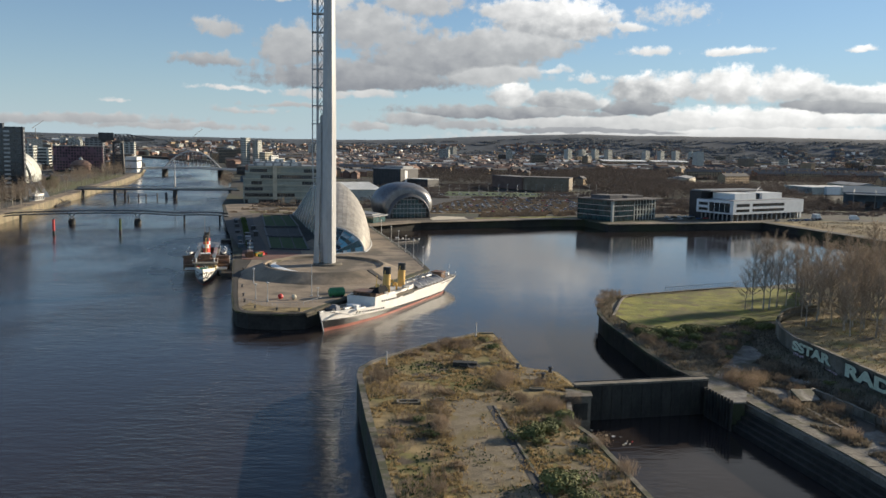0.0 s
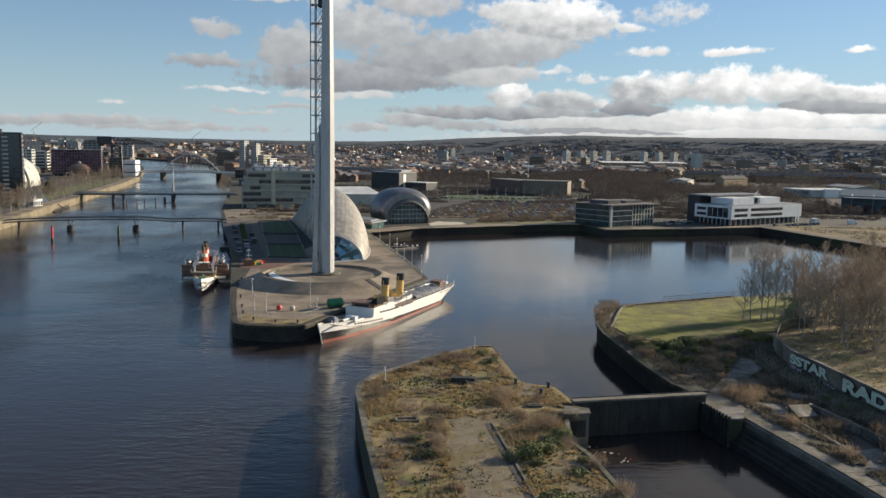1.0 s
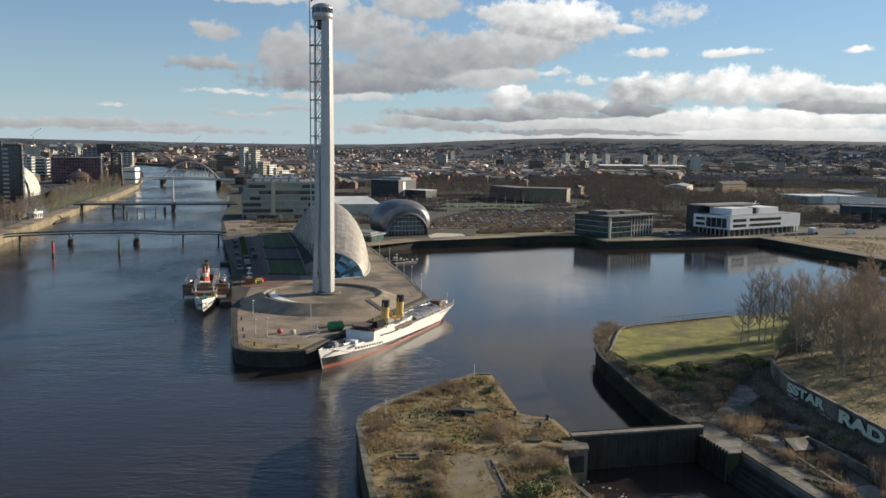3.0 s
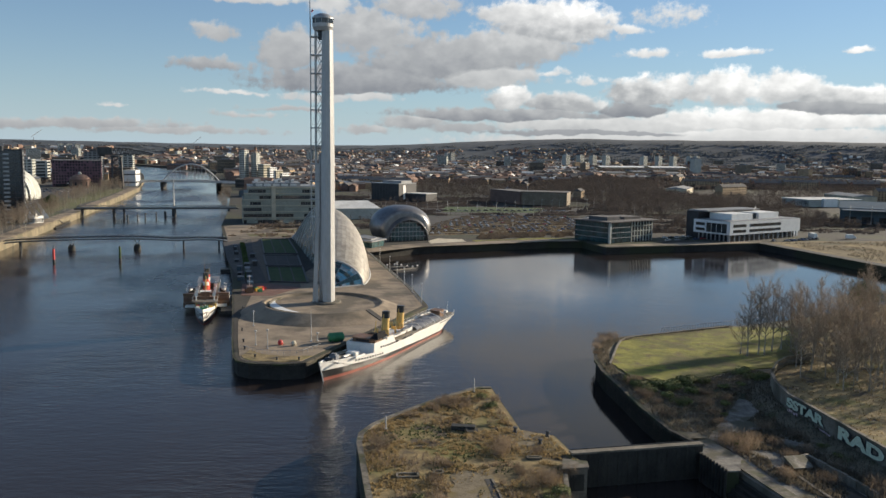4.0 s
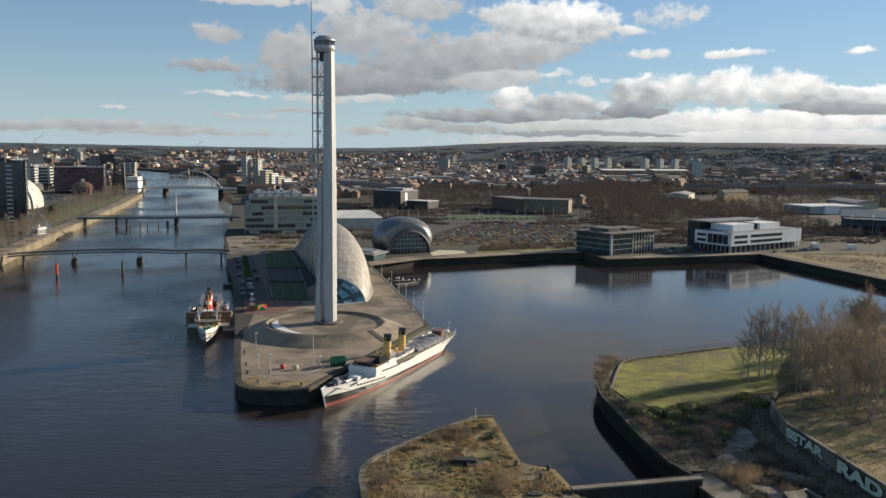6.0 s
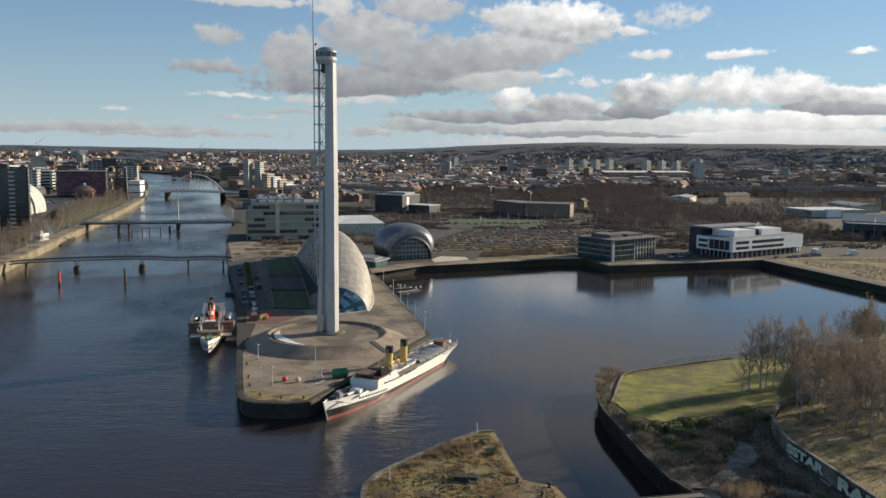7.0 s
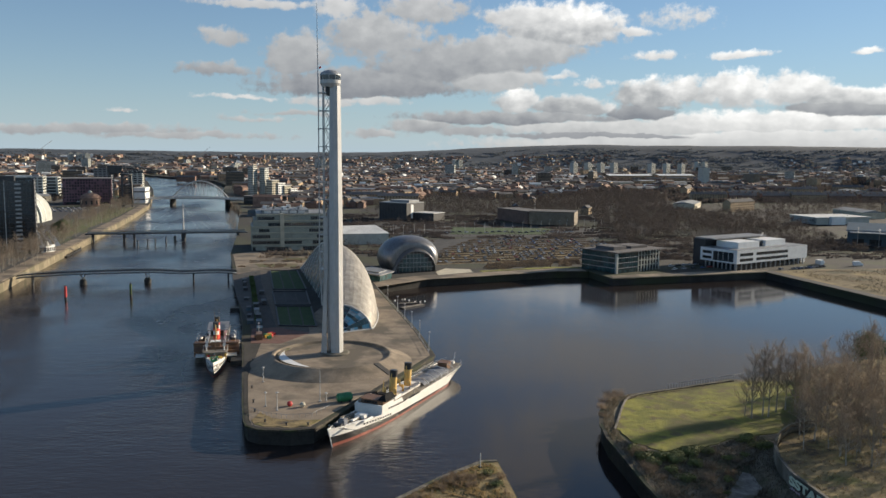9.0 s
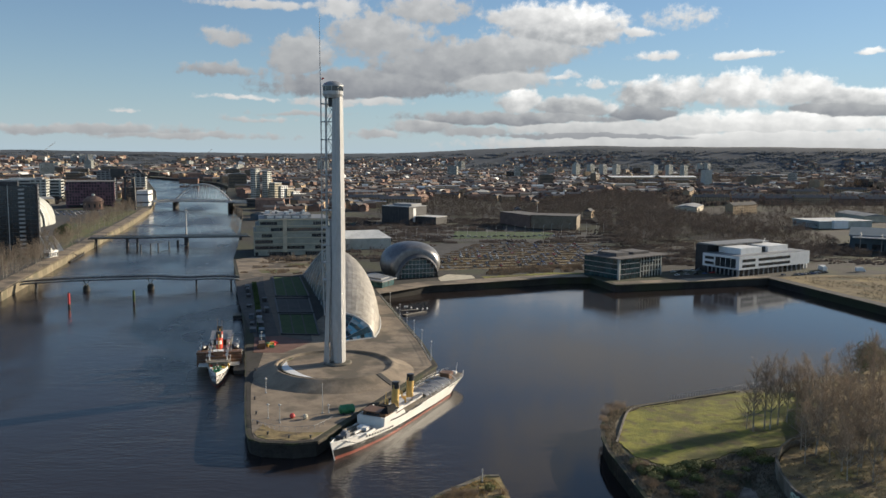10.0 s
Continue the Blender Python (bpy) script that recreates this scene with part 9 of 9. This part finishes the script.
for _ in range(21000):
    az = _f.uniform(-32, 34)
    r = 880 + 3220 * _f.random() ** 1.0
    x, y = r * math.sin(radians(az)), r * math.cos(radians(az))
    if on_river(x, y, 12) or any(inside((x, y), q) for q in FREE) or noise.noise((x * 0.004, y * 0.004, 9)) < -0.18:
        continue
    # beyond this the trees take the haze-tinted colour
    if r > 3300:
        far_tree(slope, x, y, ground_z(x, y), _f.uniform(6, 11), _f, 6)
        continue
    (far_tree(dark, x, y, ground_z(x, y), _f.uniform(5, 9), _f, 9) if _f.random() < 0.06 else far_tree(scatter, x, y, ground_z(x, y), _f.uniform(6, 11), _f, 12 if r < 2000 else 8))
solo("scattered_trees", scatter, "far_twig", "brown leafless trees among the streets", "trees", kind="stuff")
solo("scattered_evergreens", dark, "evergreen", "dark evergreen trees among the streets", "trees", kind="stuff")
belts = Shape()
for _ in range(6400):
    az = _f.uniform(-33, 35)
    r = 1300 + 3350 * _f.random() ** 0.75
    if az < 8 and _f.random() < 0.45:
        continue
    x, y = r * math.sin(radians(az)), r * math.cos(radians(az))
    L, h = _f.uniform(25, 120), _f.uniform(5, 9)
    a = _f.uniform(-0.6, 0.6)
    if not free(x, y) or on_river(x, y, 90):
        continue
    n = int(L / 6)
    for k in range(n):
        u = (k / n - 0.5) * L
        bx, by = x + u * math.cos(a) + _f.uniform(-4, 4), y + u * math.sin(a) + _f.uniform(-9, 9)
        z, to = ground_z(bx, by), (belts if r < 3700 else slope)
        for _k in range(3):
            w, q, hh = _f.uniform(1.6, 3.6), _f.uniform(0, 6.28), h * _f.uniform(0.6, 1.15)
            ox, oy, dx, dy = bx + _f.uniform(-3, 3), by + _f.uniform(-3, 3), w * math.cos(q), w * math.sin(q)
            to.add([(ox - dx, oy - dy, z + hh * 0.25), (ox + dx * 0.8, oy + dy * 0.8, z + hh * 0.15), (ox + dx * 0.9, oy + dy * 0.9, z + hh * 0.7), (ox - dx * 0.1, oy, z + hh), (ox - dx, oy - dy, z + hh * 0.65)], [(0, 1, 2, 3, 4)])
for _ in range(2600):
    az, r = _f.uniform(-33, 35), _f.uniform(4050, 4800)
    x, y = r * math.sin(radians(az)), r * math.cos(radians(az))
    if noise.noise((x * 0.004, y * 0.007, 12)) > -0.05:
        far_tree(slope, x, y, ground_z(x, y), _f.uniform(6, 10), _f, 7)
solo("tree_belts", belts, "far_twig", "dark belts of leafless trees across the city", "trees", kind="stuff")
solo("hillside_trees", slope, "hill_twig", "trees towards the hills, with blue-grey haze in their colour", "trees", kind="stuff")
HOUSES = (("tan_brick", "slate", "small far houses of tan stone"), ("brick", "slate", "small far houses of red stone"), ("cream", "terracotta", "small pale far houses"), ("brick", "terracotta", "small red brick far houses"), ("white", "pale_roof", "small white far buildings"))
house_shapes = [(Shape(), Shape()) for _ in HOUSES]
for _ in range(19000):
    az = _f.uniform(-32, 34)
    r = 1050 + 3450 * _f.random() ** 0.85
    x, y = r * math.sin(radians(az)), r * math.cos(radians(az))
    if not free(x, y) or noise.noise((x * 0.003, y * 0.003, 2)) < -0.25 or (az > 11 and noise.noise((x * 0.005, y * 0.0025, 6)) < 0.12) or not clear_of(x, y, 7):
        continue
    z, a = ground_z(x, y), _f.choice((0.1, 0.4, 1.5, 1.2)) + _f.uniform(-0.1, 0.1)
    w, d, h = (_f.uniform(9, 30), _f.uniform(8, 11), _f.uniform(5, 10)) if az > -12 else (_f.uniform(12, 42), _f.uniform(9, 14), _f.uniform(6, 19))
    walls_, roofs = house_shapes[_f.choice((0, 0, 0, 0, 1, 1, 1, 1, 2, 3, 3, 3, 4) if r > 1500 else (0, 1, 3))]
    m = pose(x, y, z, 0, 0, math.degrees(a))
    walls_.box(-w / 2, w / 2, -d / 2, d / 2, 0, h, m)
    q = [m @ Vector(p) for p in ((-w / 2 - 0.3, -d / 2 - 0.4, h), (w / 2 + 0.3, -d / 2 - 0.4, h), (w / 2 + 0.3, 0, h + 3), (-w / 2 - 0.3, 0, h + 3), (w / 2 + 0.3, d / 2 + 0.4, h), (-w / 2 - 0.3, d / 2 + 0.4, h))]
    roofs.add(q, [(0, 1, 2, 3), (3, 2, 4, 5), (1, 4, 2), (0, 3, 5)])
for (walls_, roofs), (wall_m, roof_m, lab) in zip(house_shapes, HOUSES):
    solo("house_walls", walls_, wall_m, lab, "houses", kind="stuff")
    solo("house_roofs", roofs, roof_m, "roofs of " + lab, "roofs", kind="stuff")

# trees and hedges of the nearer streets
def street_trees(points, kinds_, scale, z, label, group):
    for i, (x, y) in enumerate(points):
        tree(kinds_[i % len(kinds_)], x + _f.uniform(-1.5, 1.5), y + _f.uniform(-1.5, 1.5), z, scale * _f.uniform(0.8, 1.15), _f.uniform(0, 360), label, group)


street_trees([(-262 - 9 * (i % 2) - 0.235 * 9 * i, 470 + 9 * i) for i in range(26)], (3, 1), 0.95, Z_QUAY, "leafless riverside tree on the north bank", "north bank trees")
street_trees([(-345 - 0.24 * 8 * i - 10 * (i % 3), 780 + 8.5 * i) for i in range(40)], (3, 1, 3), 0.95, Z_QUAY, "leafless riverside tree on the north bank", "north bank trees")
street_trees([(-276 - 8 * (i % 4), 500 + 6 * i) for i in range(11)], (3, 1), 1.0, Z_QUAY, "bushy leafless tree beside the glass hotel", "north bank trees")
street_trees([(-118 + 4.5 * i, 585 + 3 * (i % 3)) for i in range(9)], (4,), 0.7, Z_QUAY, "small leafless tree on the forecourt", "forecourt trees")
street_trees([(-200 - 4 * (i % 3) - 0.24 * 14 * i, 770 + 14 * i) for i in range(24)], (3, 4), 0.7, Z_QUAY, "leafless tree along the south river bank", "south bank trees")
ev = thing("evergreen_tree", "dense dark evergreen tree on the north bank", "tree", pose(-352, 742, Z_QUAY))
part("trunk", Shape().tube([(0, 0, 0), (0, 0, 5)], [0.4, 0.2], 6), "bark", ev)
part("crown", leaf_bush(41, 9.0, 9.0, 13.0, 2600, 0.7), "evergreen", ev)


def low_belt(shape, x, y, z, L, a, h, rnd):
    """A low ragged hedge."""
    n = max(2, int(L / 1.6))
    for k in range(n):
        u = (k / n - 0.5) * L
        bx, by = x + u * math.cos(a) + rnd.uniform(-0.5, 0.5), y + u * math.sin(a) + rnd.uniform(-0.8, 0.8)
        hh, w = h * rnd.uniform(0.5, 1.2), rnd.uniform(0.7, 1.3)
        c, s_ = math.cos(a) * w, math.sin(a) * w
        shape.add([(bx - c, by - s_, z), (bx + c, by + s_, z), (bx + c * 0.7, by + s_ * 0.7, z + hh * 0.75), (bx, by, z + hh), (bx - c * 0.8, by - s_ * 0.8, z + hh * 0.6)], [(0, 1, 2, 3, 4)])


hedge = Shape()
for j in range(11):
    y = 561 + 15.5 * j
    for i in range(10):
        x = -22 + 16.0 * i
        p = (x + 0.3 * (y - 560), y + 0.30 * x)
        if inside(p, CARPARK):
            for k in (0, 1, 2):
                low_belt(hedge, p[0] + _f.uniform(-2, 2), p[1] + k * 1.0, Z_QUAY, _f.uniform(10, 17), 0.29, _f.uniform(0.7, 1.5), _f)
for j in range(7):
    y = 558.5 + 15.5 * j
    a, b = (-22 + 0.3 * (y - 560), y - 6.6), (124 + 0.3 * (y - 560), y + 37)
    a, b = Vector(a), Vector(b)
    ends = [u / 60 for u in range(61) if inside(tuple(a.lerp(b, u / 60)), CARPARK)]
    if len(ends) > 3:
        p, q = a.lerp(b, ends[0]), a.lerp(b, ends[-1])
        n = Vector((-(q - p).y, (q - p).x)).normalized() * 2.6
        flat("hedge_bed", [tuple(p - n), tuple(q - n), tuple(q + n), tuple(p + n)], Z_QUAY + 0.08, "field_grass", "tawny planted bed between rows of parked cars", "planting bed")
solo("car_park_hedges", hedge, "russet", "low bare russet hedges between parked cars", "hedges", kind="stuff")
dry = Shape()
for i in range(420):
    p = (_f.uniform(18, 96), _f.uniform(528, 592))
    if inside(p, [(24, 530), (70, 551), (92, 552), (96, 585), (30, 560)]):
        low_belt(dry, p[0], p[1], Z_QUAY, _f.uniform(4, 9), _f.uniform(0, 0.6), _f.uniform(1.0, 2.4), _f)
solo("dry_shrubs", dry, "russet", "tawny dry shrubs above the basin walk", "shrubs", kind="stuff")
verge_trees = Shape()
for _ in range(2300):
    p = (_f.uniform(-190, 175), _f.uniform(590, 1000))
    if inside(p, CARPARK) or on_river(*p, 25) or inside(p, [(-165, 610), (-85, 620), (-95, 700), (-165, 690)]) or inside(p, [(-95, 660), (-40, 672), (-50, 715), (-105, 700)]) or inside(p, [(-85, 905), (-10, 900), (-5, 960), (-80, 975)]) or inside(p, [(50, 850), (160, 850), (160, 925), (60, 950)]) or inside(p, [(-4, 745), (96, 755), (112, 842), (-2, 842)]):
        continue
    (far_tree(verge_trees, p[0], p[1], Z_QUAY, _f.uniform(3.5, 8), _f, 22) if _f.random() < 0.6 else low_belt(verge_trees, p[0], p[1], Z_QUAY, _f.uniform(8, 22), _f.uniform(-0.3, 0.5), _f.uniform(1.2, 2.6), _f))
solo("verge_trees", verge_trees, "far_twig", "bare trees and hedges along the service roads", "trees", kind="stuff")
for k in range(24):
    x, y = -60 + 9.5 * k, 745 + 4.2 * k + 9 * (k % 2)
    if x < 160:
        lp = thing("street_lamp", "thin grey street lamp beside the service road", "street lamp", pose(x, y, Z_QUAY), group="street lamps")
        part("post", Shape().tube([(0, 0, 0), (0, 0, 9.5)], 0.12, 5), "grey_steel", lp)
        part("lamp_arm", Shape().tube([(0, 0, 9.4), (1.6, 0, 9.8)], 0.1, 4), "grey_steel", lp)

# rough ground behind the offices and round the forecourt
waste = Shape()
for _ in range(1500):
    p = (_f.uniform(150, 470), _f.uniform(560, 770))
    if p[1] < 585 + 0.1 * (p[0] - 150) or inside(p, [(325, 740), (520, 655), (560, 760), (330, 820)]) or inside(p, [(225, 540), (300, 540), (300, 605), (225, 605)]):
        continue
    (far_tree(waste, p[0], p[1], Z_QUAY, _f.uniform(3.0, 7.5), _f, 16) if _f.random() < 0.6 else low_belt(waste, p[0], p[1], Z_QUAY, _f.uniform(6, 20), _f.uniform(-0.4, 0.6), _f.uniform(0.8, 2.2), _f))
solo("waste_scrub", waste, "far_twig", "dark leafless scrub on waste ground", "scrub", kind="stuff")
yard = Shape()
for _ in range(260):
    p = (_f.uniform(-140, -84), _f.uniform(520, 612))
    if inside(p, [(-130, 512), (-119, 528), (-90, 532), (-85, 600), (-148, 614), (-146, 590)]) and noise.noise((p[0] * 0.06, p[1] * 0.06, 4)) > 0.0:
        low_belt(yard, p[0], p[1], Z_QUAY + 0.1, _f.uniform(2, 7), _f.uniform(0, 0.5), _f.uniform(0.7, 1.8), _f)
solo("forecourt_shrubs", yard, "russet", "russet and green shrubs in the forecourt beds", "shrubs", kind="stuff")
for poly, m in (([(-124, 534), (-100, 537), (-102, 552), (-130, 549)], "north_lawn"), ([(-112, 566), (-92, 569), (-93, 584), (-118, 580)], "north_lawn"), ([(-134, 556), (-116, 559), (-120, 572), (-138, 568)], "ring_dark")):
    flat("forecourt_bed", poly, Z_QUAY + 0.14, m, "planted bed in the forecourt paving", "planting bed")
